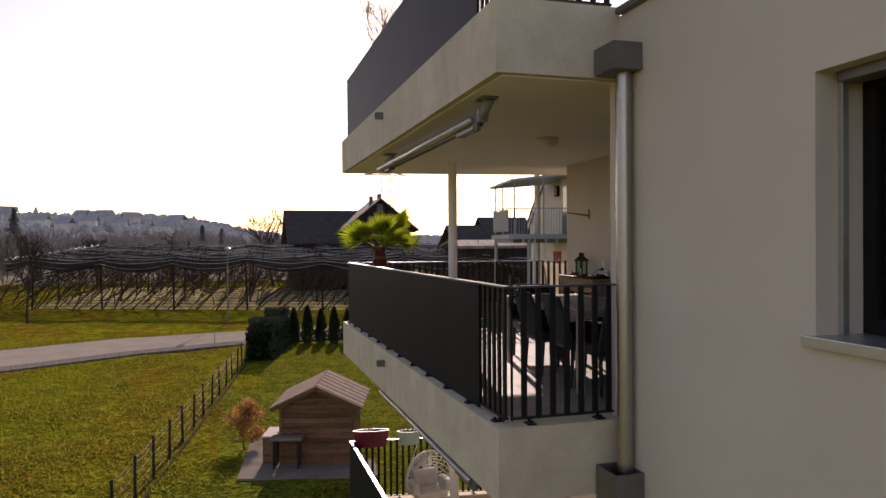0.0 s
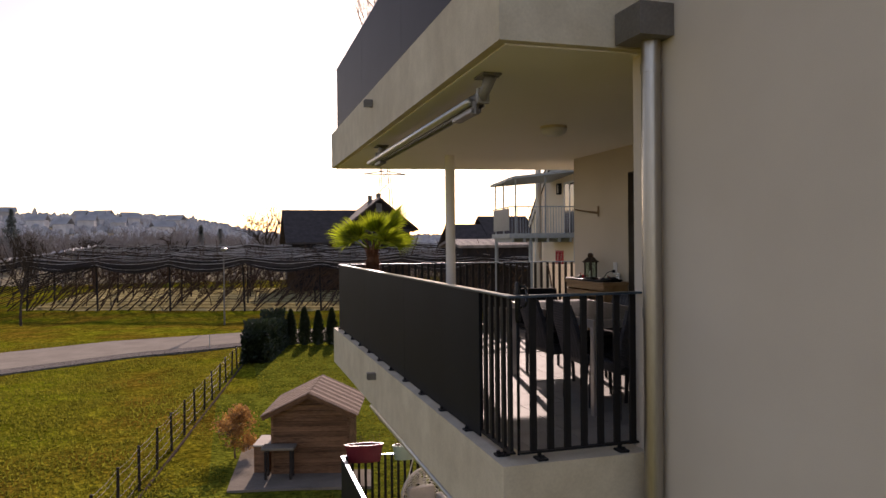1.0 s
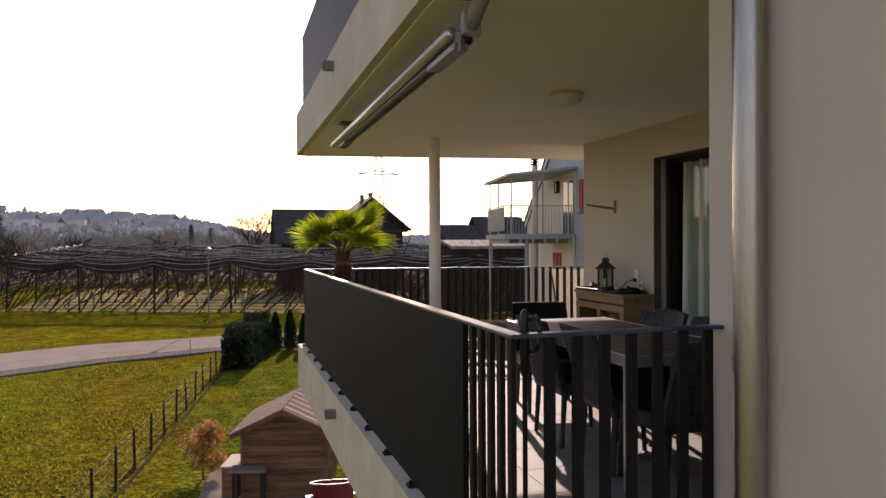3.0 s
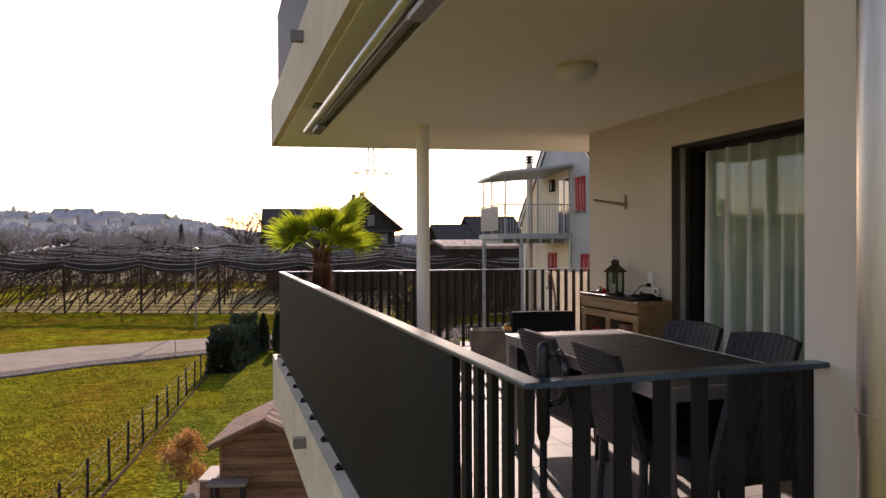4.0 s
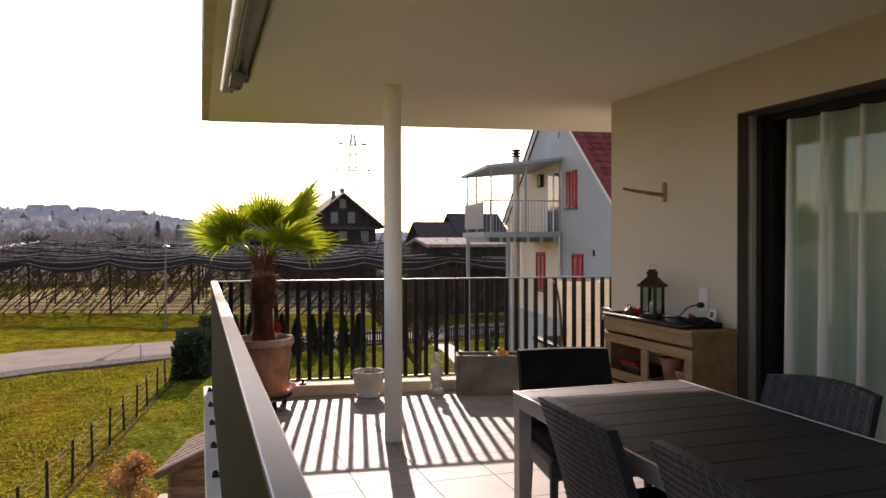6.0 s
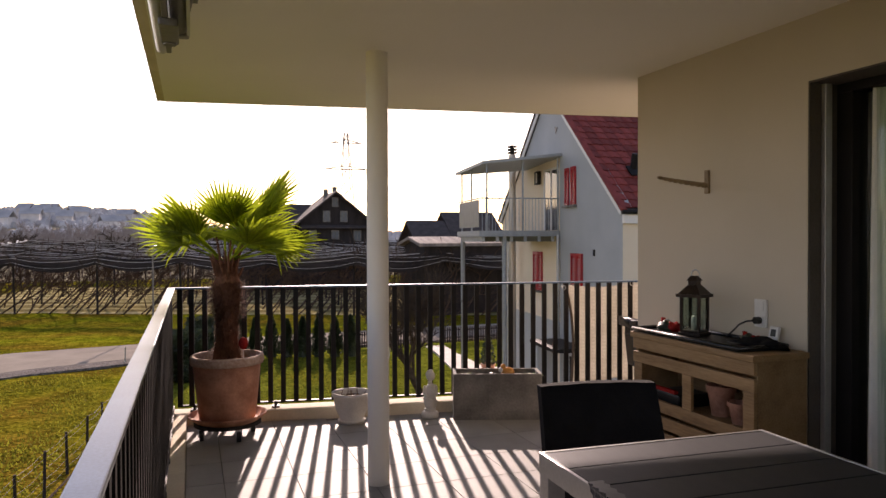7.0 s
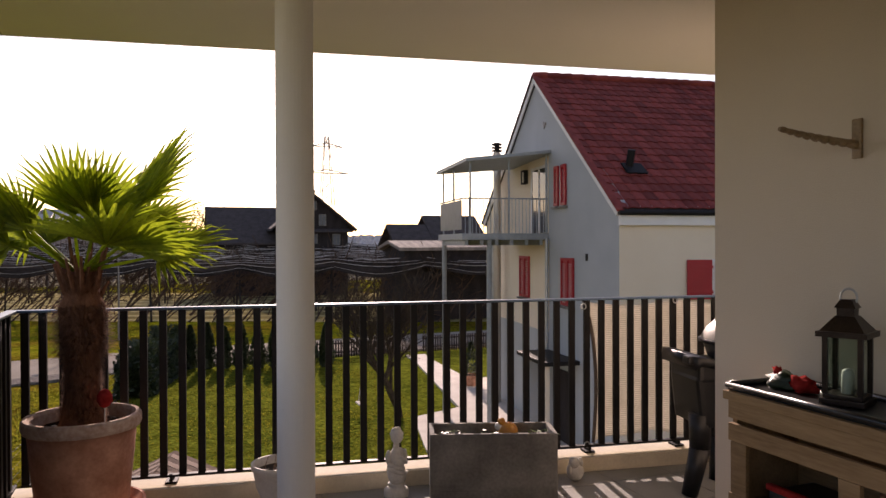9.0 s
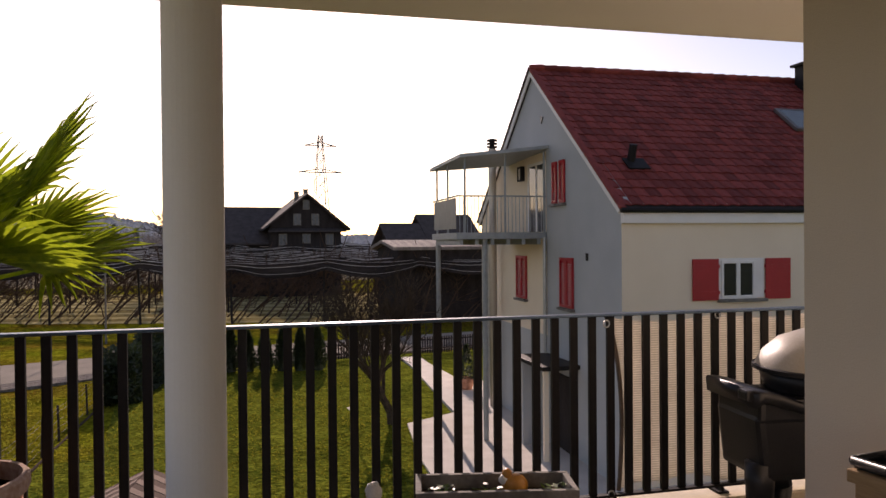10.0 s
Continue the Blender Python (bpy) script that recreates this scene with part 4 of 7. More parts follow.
ob = part("case", boxes((-0.008, -0.028, 0, 0.008, 0.028, 0.095), bevel=0.003), M_SOCKET, meter)
ob.matrix_basis = pose(0, 0, 0, 0, 12, 0)
ob = part("display", boxes((-0.0095, -0.016, 0.045, -0.0085, 0.016, 0.08)), M_BLACKPL, meter, "grey display")
ob.matrix_basis = pose(0, 0, 0, 0, 12, 0)

# horn-like hook arm on the wall
ant = thing("wall_hook", pose(IX, 9.245, 1.74), "twisted brown horn hook arm screwed to the wall", "wall hook")
part("plate", boxes((-0.012, -0.018, -0.065, -0.001, 0.018, 0.065), bevel=0.004), M_HORN, ant)
bm = bmesh.new()
for i in range(18):
    a, b = i / 18, (i + 1) / 18
    f = lambda v: (-0.01 - 0.30 * v, 0.03 * math.sin(v * 2), -0.02 + 0.04 * v + 0.003 * math.sin(v * 60))
    rod(bm, f(a), f(b), 0.013 - 0.006 * a + 0.003 * (i % 2), 0.013 - 0.006 * b + 0.003 * ((i + 1) % 2), n=8)
part("arm", bm, M_HORN, ant)

# ---- palm in its pot ----
PX, PY = 2.482, 11.13
dolly = thing("plant_dolly", pose(PX, PY, FLOOR), "round plant dolly on four castors", "plant dolly")
bm = bmesh.new()
rod(bm, (0, 0, 0.092), (0, 0, 0.114), 0.225, n=28)
part("deck", bm, M_DARKWOOD, dolly)
for a in (20, 110, 200, 290):
    x, y = 0.185 * math.cos(radians(a)), 0.185 * math.sin(radians(a))
    bm = bmesh.new()
    rod(bm, (x - 0.014, y, 0.036), (x + 0.014, y, 0.036), 0.036, n=14)
    w = part("castor", bm, M_RUBBER, dolly)
    part("fork", boxes((x - 0.021, y - 0.014, 0.03, x - 0.015, y + 0.014, 0.092), (x + 0.015, y - 0.014, 0.03, x + 0.021, y + 0.014, 0.092)), M_GALV, w)
sau = thing("saucer", pose(PX, PY, FLOOR + 0.114), "terracotta saucer under the palm pot", "saucer")
bm = bmesh.new()
lathe(bm, [(0.205, 0), (0.262, 0.042), (0.262, 0.050), (0.250, 0.050), (0.200, 0.014), (0.0, 0.014)], 40)
part("dish", bm, M_TERRA, sau)
palm = thing("potted_palm", pose(PX, PY, FLOOR + 0.097), "fan palm with shaggy trunk in a large terracotta pot", "potted palm")
bm = bmesh.new()
lathe(bm, [(0.178, 0.031), (0.188, 0.045), (0.213, 0.28), (0.224, 0.412)], 44)
part("pot", bm, M_TERRA, palm, "large terracotta pot", smooth=True)
bm = bmesh.new()
lathe(bm, [(0.224, 0.410), (0.240, 0.414), (0.247, 0.432), (0.246, 0.462), (0.238, 0.472), (0.222, 0.472), (0.214, 0.455), (0.208, 0.38)], 44)
part("rim", bm, M_LIMESUN, palm, "thick rim pale with lime and painted sun")
bm = bmesh.new()
rod(bm, (0, 0, 0.38), (0, 0, 0.412), 0.209, n=36)
for i in range(60):
    a, r = random.uniform(0, 6.28), random.uniform(0, 0.19)
    blob(bm, (r * math.cos(a), r * math.sin(a), 0.412), random.uniform(0.008, 0.022), 5)
part("soil", bm, M_SOIL, palm)
bm = bmesh.new()
prof = [(0.105, 0.40), (0.092, 0.46), (0.072, 0.58), (0.072, 0.70), (0.094, 0.84), (0.094, 0.96), (0.066, 1.04), (0.040, 1.10), (0.028, 1.14)]
lathe(bm, prof, 26)
for v in bm.verts:
    k = 1 + 0.14 * noise.noise(v.co * 16)
    v.co.x, v.co.y = v.co.x * k, v.co.y * k
part("trunk", bm, M_FIBRE, palm, "brown fibrous trunk", smooth=True)
verts, faces = [], []
for i in range(9000):
    z = random.uniform(0.45, 1.10)
    a = random.uniform(0, 6.283)
    r = 0.086 if z < 0.52 else 0.068 if z < 0.74 else 0.090 if z < 0.97 else 0.055
    p = Vector((r * math.cos(a), r * math.sin(a), z))
    out = Vector((math.cos(a), math.sin(a), random.uniform(-0.9, 0.8) if z < 0.97 else random.uniform(0.4, 2.2))).normalized()
    q = p + out * random.uniform(0.015, 0.036 if z < 0.72 else 0.085)
    s = Vector((-math.sin(a), math.cos(a), 0)) * 0.0026
    b = len(verts)
    verts += [tuple(p - s), tuple(p + s), tuple(q)]
    faces.append((b, b + 1, b + 2))
tagged(raw("shag", verts, faces, M_FIBRE, palm), "loose brown fibres")
for i in range(16):
    a = i * 2.399
    p = Vector((0.06 * math.cos(a), 0.06 * math.sin(a), 0.97 + 0.008 * i))
    bm = bmesh.new()
    rod(bm, p, p + Vector((0.05 * math.cos(a), 0.05 * math.sin(a), 0.10 + 0.05 * (i % 3))), 0.013, 0.006, n=5)
    part("leaf_stub", bm, M_FIBRE, palm)


def fan_leaf(az, el, stem, size, seed, twist=0.0):
    """One fan leaf: a stem and a folded fan of narrow segments."""
    rnd = random.Random(seed)
    d = Vector((math.cos(az) * math.cos(el), math.sin(az) * math.cos(el), math.sin(el)))
    base = Vector((0.03 * math.cos(az), 0.03 * math.sin(az), 1.12))
    hub = base + d * stem + Vector((0, 0, -0.05 * stem))
    side = Vector((-math.sin(az), math.cos(az), 0))
    side = side * math.cos(twist) + d.cross(side) * math.sin(twist)
    up = d.cross(side) * -1
    if up.z < 0:
        up = -up
    bm = bmesh.new()
    rod(bm, base, hub, 0.009, 0.006, n=5)
    n = 22
    for i in range(n):
        u = (i + 0.5) / n * 2 - 1
        a = u * (radians(92) - 0.45 * el)
        ln = size * (1 - 0.22 * abs(u)) * rnd.uniform(0.92, 1.05)
        r = d * math.cos(a) + side * math.sin(a)
        s = (side * math.cos(a) - d * math.sin(a))
        wd = ln * 0.037
        sag = Vector((0, 0, -1)) * ln
        rows = []
        for v, wk, drop in ((0.02, 0.25, 0.0), (0.40, 1.0, 0.0), (0.62, 0.74, 0.01 + 0.02 * rnd.random()), (0.85, 0.34, 0.03 + 0.05 * rnd.random()), (1.0, 0.04, 0.06 + 0.09 * rnd.random())):
            c = hub + r * ln * v + sag * drop + up * 0.06 * ln * (1 - abs(u)) * v
            rows.append((bm.verts.new(c - s * wd * wk + up * 0.010 * wk), bm.verts.new(c - up * 0.006 * wk), bm.verts.new(c + s * wd * wk + up * 0.010 * wk)))
        for p, q in zip(rows, rows[1:]):
            bm.faces.new((p[0], p[1], q[1], q[0]))
            bm.faces.new((p[1], p[2], q[2], q[1]))
    return bm


for i in range(11):
    az = i * 2.399 + 0.3
    el = radians([62, 34, 24, 20, 44, 15, 26, 72, 36, 26, 20][i])
    part("frond", fan_leaf(az, el, random.uniform(0.26, 0.34) * (0.85 if el > 0.9 else 1), random.uniform(0.38, 0.46) * (0.84 if el > 0.7 or i in (5, 8, 10) else 1), i, (0.25, 0.7, -0.2, 0.3, 0.5, 0.5, -0.3, 0.1, 0.4, 0.6, -0.4)[i]), M_PALM, palm, "green fan leaf")
part("frond", fan_leaf(radians(-10), radians(56), 0.38, 0.48, 99, 0.5), M_PALM, palm, "green fan leaf")
for az, el, ln, seed in ((205, 48, 0.42, 96), (300, 66, 0.40, 95)):
    part("frond", fan_leaf(radians(az), radians(el), 0.25, ln, seed), M_PALM, palm, "green fan leaf")
birds = thing("plant_ornament", pose(PX + 0.10, PY - 0.12, FLOOR + 0.097 + 0.41), "small red and green bird ornament in the pot", "ornament", "ornaments")
bm = bmesh.new()
blob(bm, (0, 0, 0.15), 0.033, 8, (1, 1, 1.3))
part("red_body", bm, M_REDPL, birds, smooth=True)
bm = bmesh.new()
rod(bm, (0, 0, -0.02), (0, 0, 0.12), 0.003, n=5)
part("stick", bm, M_GALV, birds)

# ---- white pot, planter, figures ----
wp = thing("flower_pot", pose(3.372, 11.225, FLOOR), "round white ceramic flower pot with dry stems", "flower pot")
bm = bmesh.new()
lathe(bm, [(0.094, 0), (0.104, 0.022), (0.098, 0.024), (0.086, 0.026), (0.122, 0.11), (0.136, 0.195), (0.146, 0.20), (0.147, 0.226), (0.134, 0.226), (0.126, 0.2), (0.12, 0.17)], 36)
part("pot", bm, M_STONE, wp, smooth=True)
bm = bmesh.new()
rod(bm, (0, 0, 0.165), (0, 0, 0.187), 0.122, n=24)
part("soil", bm, M_SOIL, wp)
bm = bmesh.new()
for i in range(16):
    a, r = random.uniform(0, 6.28), random.uniform(0, 0.1)
    p = Vector((r * math.cos(a), r * math.sin(a), 0.185))
    rod(bm, p, p + Vector((random.uniform(-0.03, 0.03), random.uniform(-0.03, 0.03), random.uniform(0.03, 0.09))), 0.003, 0.001, n=4)
part("stems", bm, M_TWIG, wp, "dry stems")

planter = thing("concrete_planter", pose(4.10, 11.01, FLOOR, 0, 0, -19), "long grey concrete planter trough", "planter")
W, D, HH = 0.665, 0.25, 0.345
bm = bmesh.new()
prism(bm, [(0, 0), (W, 0), (W, D), (0, D)], 0, 0.05)
for r in ((0, 0, W, 0.025), (0, D - 0.025, W, D), (0, 0.025, 0.025, D - 0.025), (W - 0.025, 0.025, W, D - 0.025)):
    box(bm, r[0], r[1], 0.05, r[2], r[3], HH, bevel=0.003)
part("trough", bm, M_PLANTER, planter)
bm = boxes((0.026, 0.026, 0.2, W - 0.026, D - 0.026, 0.285))
part("soil", bm, M_SOIL, planter)
for cx, n in ((0.12, 16), (0.30, 22), (0.55, 26), (0.62, 14)):
    bm = bmesh.new()
    for i in range(n):
        p = Vector((cx + random.gauss(0, 0.03), D / 2 + random.gauss(0, 0.03), 0.285 + random.uniform(0, 0.045)))
        a = random.uniform(0, 6.28)
        s = Vector((math.cos(a), math.sin(a), random.uniform(-0.2, 0.5))) * 0.022
        t2 = Vector((-math.sin(a), math.cos(a), 0.2)) * 0.011
        bm.faces.new([bm.verts.new(p - s), bm.verts.new(p - t2), bm.verts.new(p + s), bm.verts.new(p + t2)])
    part("seedling", bm, M_GREEN, planter, "small green plant")
pm = pose(4.10, 11.01, FLOOR, 0, 0, -19)
hen = thing("garden_figure", pm @ pose(0.42, 0.12, 0.285), "orange and white glazed hen figure in the planter", "garden figure")
bm = bmesh.new()
blob(bm, (0, 0, 0.045), 0.045, 12, (1.2, 0.85, 1.1))
blob(bm, (-0.035, 0, 0.095), 0.022, 10)
part("body", bm, M_ORANGE, hen, smooth=True)
bm = bmesh.new()
blob(bm, (-0.05, 0.0, 0.07), 0.022, 8)
part("breast", bm, M_WHITE, hen, "white breast", smooth=True)

# figures: one plain mesh each
bm = bmesh.new()
lathe(bm, [(0.064, 0), (0.066, 0.008), (0.066, 0.034), (0.060, 0.042), (0.044, 0.046), (0.040, 0.058), (0.047, 0.066), (0.030, 0.072)], 22)
blob(bm, (0.0, 0.0, 0.118), 0.054, 14, (1.0, 0.92, 1.15), 0.25, 3)
blob(bm, (0.004, 0.0, 0.195), 0.043, 14, (1.0, 0.85, 1.55), 0.25, 6)
blob(bm, (0.0, 0.0, 0.262), 0.016, 8, (1.1, 1.1, 1.6))
blob(bm, (0.003, -0.004, 0.315), 0.036, 14, (0.95, 1.0, 1.08))
for k in range(14):
    a = k * 2.399
    blob(bm, (0.003 + 0.024 * math.cos(a) * (1 - k / 22), 0.005 + 0.024 * math.sin(a) * (1 - k / 22), 0.322 + 0.0021 * k), 0.015, 8)
for sx in (-1, 1):
    blob(bm, (sx * 0.044, -0.004, 0.208), 0.017, 8, (1, 1, 2.3))
rod(bm, (-0.048, -0.008, 0.170), (0.022, -0.048, 0.148), 0.015, 0.012, n=8)
rod(bm, (0.050, -0.008, 0.175), (0.012, -0.046, 0.215), 0.014, 0.011, n=8)
tube(bm, [(-0.05, -0.012, 0.150), (-0.02, -0.052, 0.142), (0.025, -0.05, 0.130), (0.052, -0.008, 0.120)], 0.011, 7)
ob = part("garden_statue", bm, M_STONE, smooth=True)
ob.matrix_basis = pose(3.965, 11.16, FLOOR)
tagged(ob, "small white cast stone figure on a round base", "statue")
bm = bmesh.new()
blob(bm, (0, 0, 0.055), 0.05, 12, (1.0, 0.9, 1.1))
blob(bm, (-0.02, -0.02, 0.11), 0.032, 10)
blob(bm, (0.025, -0.015, 0.105), 0.024, 8, (0.5, 1, 1.2))
blob(bm, (-0.045, -0.02, 0.075), 0.014, 8, (0.8, 0.8, 2.4))
ob = part("garden_statue", bm, M_STONE, smooth=True)
ob.matrix_basis = pose(4.97, 11.02, FLOOR)
tagged(ob, "little pale stone animal figure beside the planter", "statue")

# ---- kettle grill on a cart ----
gr = thing("kettle_grill", pose(5.68, 10.64, FLOOR, 0, 0, -12), "black kettle grill cart with a pale domed lid", "grill")
bm = boxes((-0.24, -0.16, 0.36, 0.03, 0.17, 0.64), bevel=0.03)
for v in bm.verts:
    if v.co.z < 0.5:
        v.co.x = v.co.x * 0.9
part("cart_body", bm, M_BLACKPL, gr, "black plastic side container")
# moulded shelf that dips towards the bowl
bm = bmesh.new()
rows = []
for i in range(13):
    u = i / 12
    x = -0.27 + u * 0.40
    z = 0.745 - 0.075 * math.sin(min(1.0, u * 1.25) * math.pi / 2) ** 2
    lip = 0.02 if i in (0, 12) else 0.0
    rows.append([bm.verts.new(p) for p in ((x, -0.19, z - 0.05 - lip), (x, -0.20, z - 0.012), (x, -0.185, z), (x, 0.185, z), (x, 0.20, z - 0.012), (x, 0.19, z - 0.05 - lip))])
for p, r in zip(rows, rows[1:]):
    for k in range(6):
        bm.faces.new((p[k], p[(k + 1) % 6], r[(k + 1) % 6], r[k]))
bm.faces.new(rows[0])
bm.faces.new(rows[-1][::-1])
bmesh.ops.recalc_face_normals(bm, faces=bm.faces)
part("side_shelf", bm, M_BLACKPL, gr, "moulded black shelf", smooth=True)
part("handle", boxes((-0.30, -0.17, 0.70, -0.262, -0.10, 0.745), bevel=0.01), M_BLACKPL, gr)
part("apron", boxes((-0.235, -0.165, 0.60, 0.02, 0.165, 0.70), bevel=0.02), M_BLACKPL, gr)
bm = bmesh.new()
lathe(bm, [(0.06, 0.60), (0.17, 0.63), (0.25, 0.71), (0.275, 0.79)], 32, (0.18, 0.0, 0))
part("bowl", bm, M_BLACKPL, gr, smooth=True)
bm = bmesh.new()
lathe(bm, [(0.29, 0.79), (0.285, 0.805), (0.255, 0.86), (0.19, 0.92), (0.10, 0.955), (0.03, 0.965)], 32, (0.18, 0.0, 0))
part("lid", bm, M_LID, gr, "pale domed lid", smooth=True)
bm = bmesh.new()
lathe(bm, [(0.282, 0.782), (0.297, 0.786), (0.297, 0.802), (0.282, 0.806)], 32, (0.18, 0, 0))
part("rim", bm, M_DARKRAIL, gr)
for x, y, lx in ((-0.2, -0.1, -0.26), (0.0, 0.12, 0.02), (0.3, -0.12, 0.36)):
    bm = bmesh.new()
    rod(bm, (x, y, 0.62 if x > 0.1 else 0.43), ((x + lx) / 2 + 0.03, y, 0.25), 0.06, 0.055, n=12)
    rod(bm, ((x + lx) / 2 + 0.03, y, 0.25), (lx, y, 0.0), 0.055, 0.042, n=12)
    part("leg", bm, M_BLACKPL, gr, smooth=True)

# ---- balcony below: what stands on it ----
def rail_box(x, y, z, mat, label, rz=0, sx=1.0, sz=1.0):
    t = thing("flower_box", pose(x, y, z, 0, 0, rz), label, "flower box", "flower boxes")
    bm = bmesh.new()
    pts = [(0.21 * math.cos(a) * (1 if abs(math.cos(a)) > 0.01 else 1), 0.085 * math.sin(a)) for a in [i * math.pi / 12 for i in range(24)]]
    lo = [bm.verts.new((px * 0.86, py * 0.8, 0)) for px, py in pts]
    hi = [bm.verts.new((px, py, 0.17)) for px, py in pts]
    rim = [bm.verts.new((px * 1.05, py * 1.1, 0.17)) for px, py in pts]
    rm2 = [bm.verts.new((px * 1.05, py * 1.1, 0.19)) for px, py in pts]
    inn = [bm.verts.new((px * 0.93, py * 0.88, 0.19)) for px, py in pts]
    bot = [bm.verts.new((px * 0.9, py * 0.85, 0.15)) for px, py in pts]
    bm.faces.new(lo[::-1])
    bm.faces.new(bot)
    for p, q in ((lo, hi), (hi, rim), (rim, rm2), (rm2, inn), (inn, bot)):
        for k in range(24):
            bm.faces.new((p[k], p[(k + 1) % 24], q[(k + 1) % 24], q[k]))
    bmesh.ops.scale(bm, vec=(sx, 1.0, sz), verts=bm.verts)
    part("tub", bm, mat, t)
    bm = bmesh.new()
    for i in range(70):
        p = Vector((random.uniform(-0.17, 0.17) * sx, random.uniform(-0.06, 0.06), 0.15 * sz))
        rod(bm, p, p + Vector((random.gauss(0, 0.05), random.gauss(0, 0.05), random.uniform(0.05, 0.2))), 0.003, 0.001, n=3, caps=False)
    part("dry_stems", bm, M_TWIG, t, "dry brown stems")
    return t


LR = LOWER + RAIL
rail_box(2.42, far_edge(2.42, 0.09), LR - 0.10, M_WINE, "wine red flower box with dry stems on the railing", -8, 1.3, 1.35)
rail_box(3.01, far_edge(3.01, 0.09), LR - 0.09, M_MINT, "pale mint flower box on the balcony railing", -8, 0.85, 1.1)
egg = thing("hanging_chair", pose(3.09, 10.6, -2.01, 0, 0, 8), "round white wicker hanging chair with pale cushions", "hanging chair")
bm = bmesh.new()
RR = 0.36


def bowl(az, r):
    """A point of the bowl behind the ring."""
    return Vector((r * math.cos(az), 0.34 * (1 - (r / RR) ** 2), r * math.sin(az)))


tube(bm, [bowl(i * math.pi / 18, RR) for i in range(37)], 0.017, 6)
tube(bm, [bowl(i * math.pi / 18, RR * 0.93) for i in range(37)], 0.008, 5)
for i in range(20):
    for s in (1, -1):
        tube(bm, [bowl(i * math.pi / 10 + s * (1 - v) * 1.25, RR * (0.12 + 0.88 * v)) for v in (0, 0.2, 0.4, 0.6, 0.8, 1)], 0.007, 4)
part("basket", bm, M_WICKER, egg)
part("seat_cushion", boxes((-0.24, -0.14, -0.30, 0.24, 0.22, -0.19), bevel=0.045), M_STONE, egg, "pale cushion")
part("back_cushion", boxes((-0.2, 0.15, -0.2, 0.2, 0.26, 0.05), bevel=0.045), M_STONE, egg, "pale cushion")
for x in (-0.26, 0.26):
    part("arm_cushion", boxes((x - 0.06, -0.12, -0.22, x + 0.06, 0.2, -0.06), bevel=0.04), M_STONE, egg, "pale cushion")
    bm = bmesh.new()
    rod(bm, (x, 0.02, 0.25), (0, 0.1, 1.0), 0.007, n=5)
    part("rope", bm, M_WICKER, egg, "pale hanging rope")
bm = bmesh.new()
rod(bm, (0, 0.1, 0.98), (0, 0.1, 1.665), 0.012, n=6)
part("hanger", bm, M_WICKER, egg)

# ---- garden shed ----
shed = thing("garden_shed", pose(1.45, 18.72, GROUND + 0.07, 0, 0, -15), "weathered brown wooden garden shed with shingle roof", "garden shed")
SW, SD, SE, SA = 1.83, 2.0, 1.50, 1.93
bm = bmesh.new()
for y in (0.02, SD - 0.06):
    vs = [bm.verts.new(p) for p in ((0.02, y, 0), (SW - 0.02, y, 0), (SW - 0.02, y, SE), (SW / 2, y, SA - 0.03), (0.02, y, SE))]
    f = bm.faces.new(vs)
    r = bmesh.ops.extrude_face_region(bm, geom=[f])
    bmesh.ops.translate(bm, verts=[v for v in r["geom"] if isinstance(v, bmesh.types.BMVert)], vec=(0, 0.04, 0))
box(bm, 0.02, 0.06, 0, 0.06, SD - 0.06, SE)
box(bm, SW - 0.06, 0.06, 0, SW - 0.02, SD - 0.06, SE)
part("wall", bm, M_WOOD, shed)
nb = 17
for i in range(nb):
    z0, z1 = i * 0.125, i * 0.125 + 0.121
    if z0 > SA - 0.1:
        continue
    half = SW / 2 if z1 <= SE else max(0.05, SW / 2 * (SA - z1) / (SA - SE))
    part("board", boxes((SW / 2 - half, -0.002 - 0.004 * (i % 2), z0, SW / 2 + half, 0.019, min(z1, SA - 0.04)), bevel=0.004), M_WOOD, shed)
    if z1 <= SE:
        part("board", boxes((-0.002, 0.02, z0, 0.019, SD - 0.02, z1), bevel=0.004), M_WOOD, shed)
for x in (-0.012, SW - 0.04):
    part("corner_board", boxes((x, -0.022, 0, x + 0.055, -0.007, SE + 0.02), bevel=0.003), M_WOOD, shed)
sl = math.atan2(SA - SE, SW / 2)
ov = 0.2
for s in (1, -1):
    ln = (SW / 2 + ov) / math.cos(sl)
    m = Matrix.Translation((SW / 2, 0, SA)) @ (Matrix.Identity(4) if s > 0 else Matrix.Scale(-1, 4, (1, 0, 0))) @ Matrix.Rotation(sl, 4, "Y")
    ro = part("roof", boxes((0, -ov, -0.035, ln, SD + ov, 0.0)), M_SHINGLE, shed)
    ro.matrix_basis = m
    part("fascia", boxes((0, -ov - 0.02, -0.09, ln, -ov - 0.001, 0.006)), M_WOOD, ro)
    cn, rn = 13, 7
    me = bpy.data.meshes.new("shingle")
    b2 = boxes((0, 0, 0, ln / rn + 0.03, (SD + 2 * ov) / cn - 0.012, 0.012))
    bmesh.ops.rotate(b2, verts=b2.verts, matrix=Matrix.Rotation(radians(2.2), 3, "Y"))
    b2.to_mesh(me)
    b2.free()
    me.materials.append(M_SHINGLE)
    pale = me.copy()
    pale.materials[0] = M_SHINGLE2
    for i in range(rn):
        for j in range(cn):
            o = new("shingle", pale if j % 2 else me)
            o.parent = ro
            o.location = (i * ln / rn, -ov + j * (SD + 2 * ov) / cn + 0.006, 0.012 + 0.006 * (j % 2))
bench = thing("garden_chest", pose(1.04, 18.95, GROUND + 0.07, 0, 0, -15), "pale wooden storage chest beside the shed", "chest")
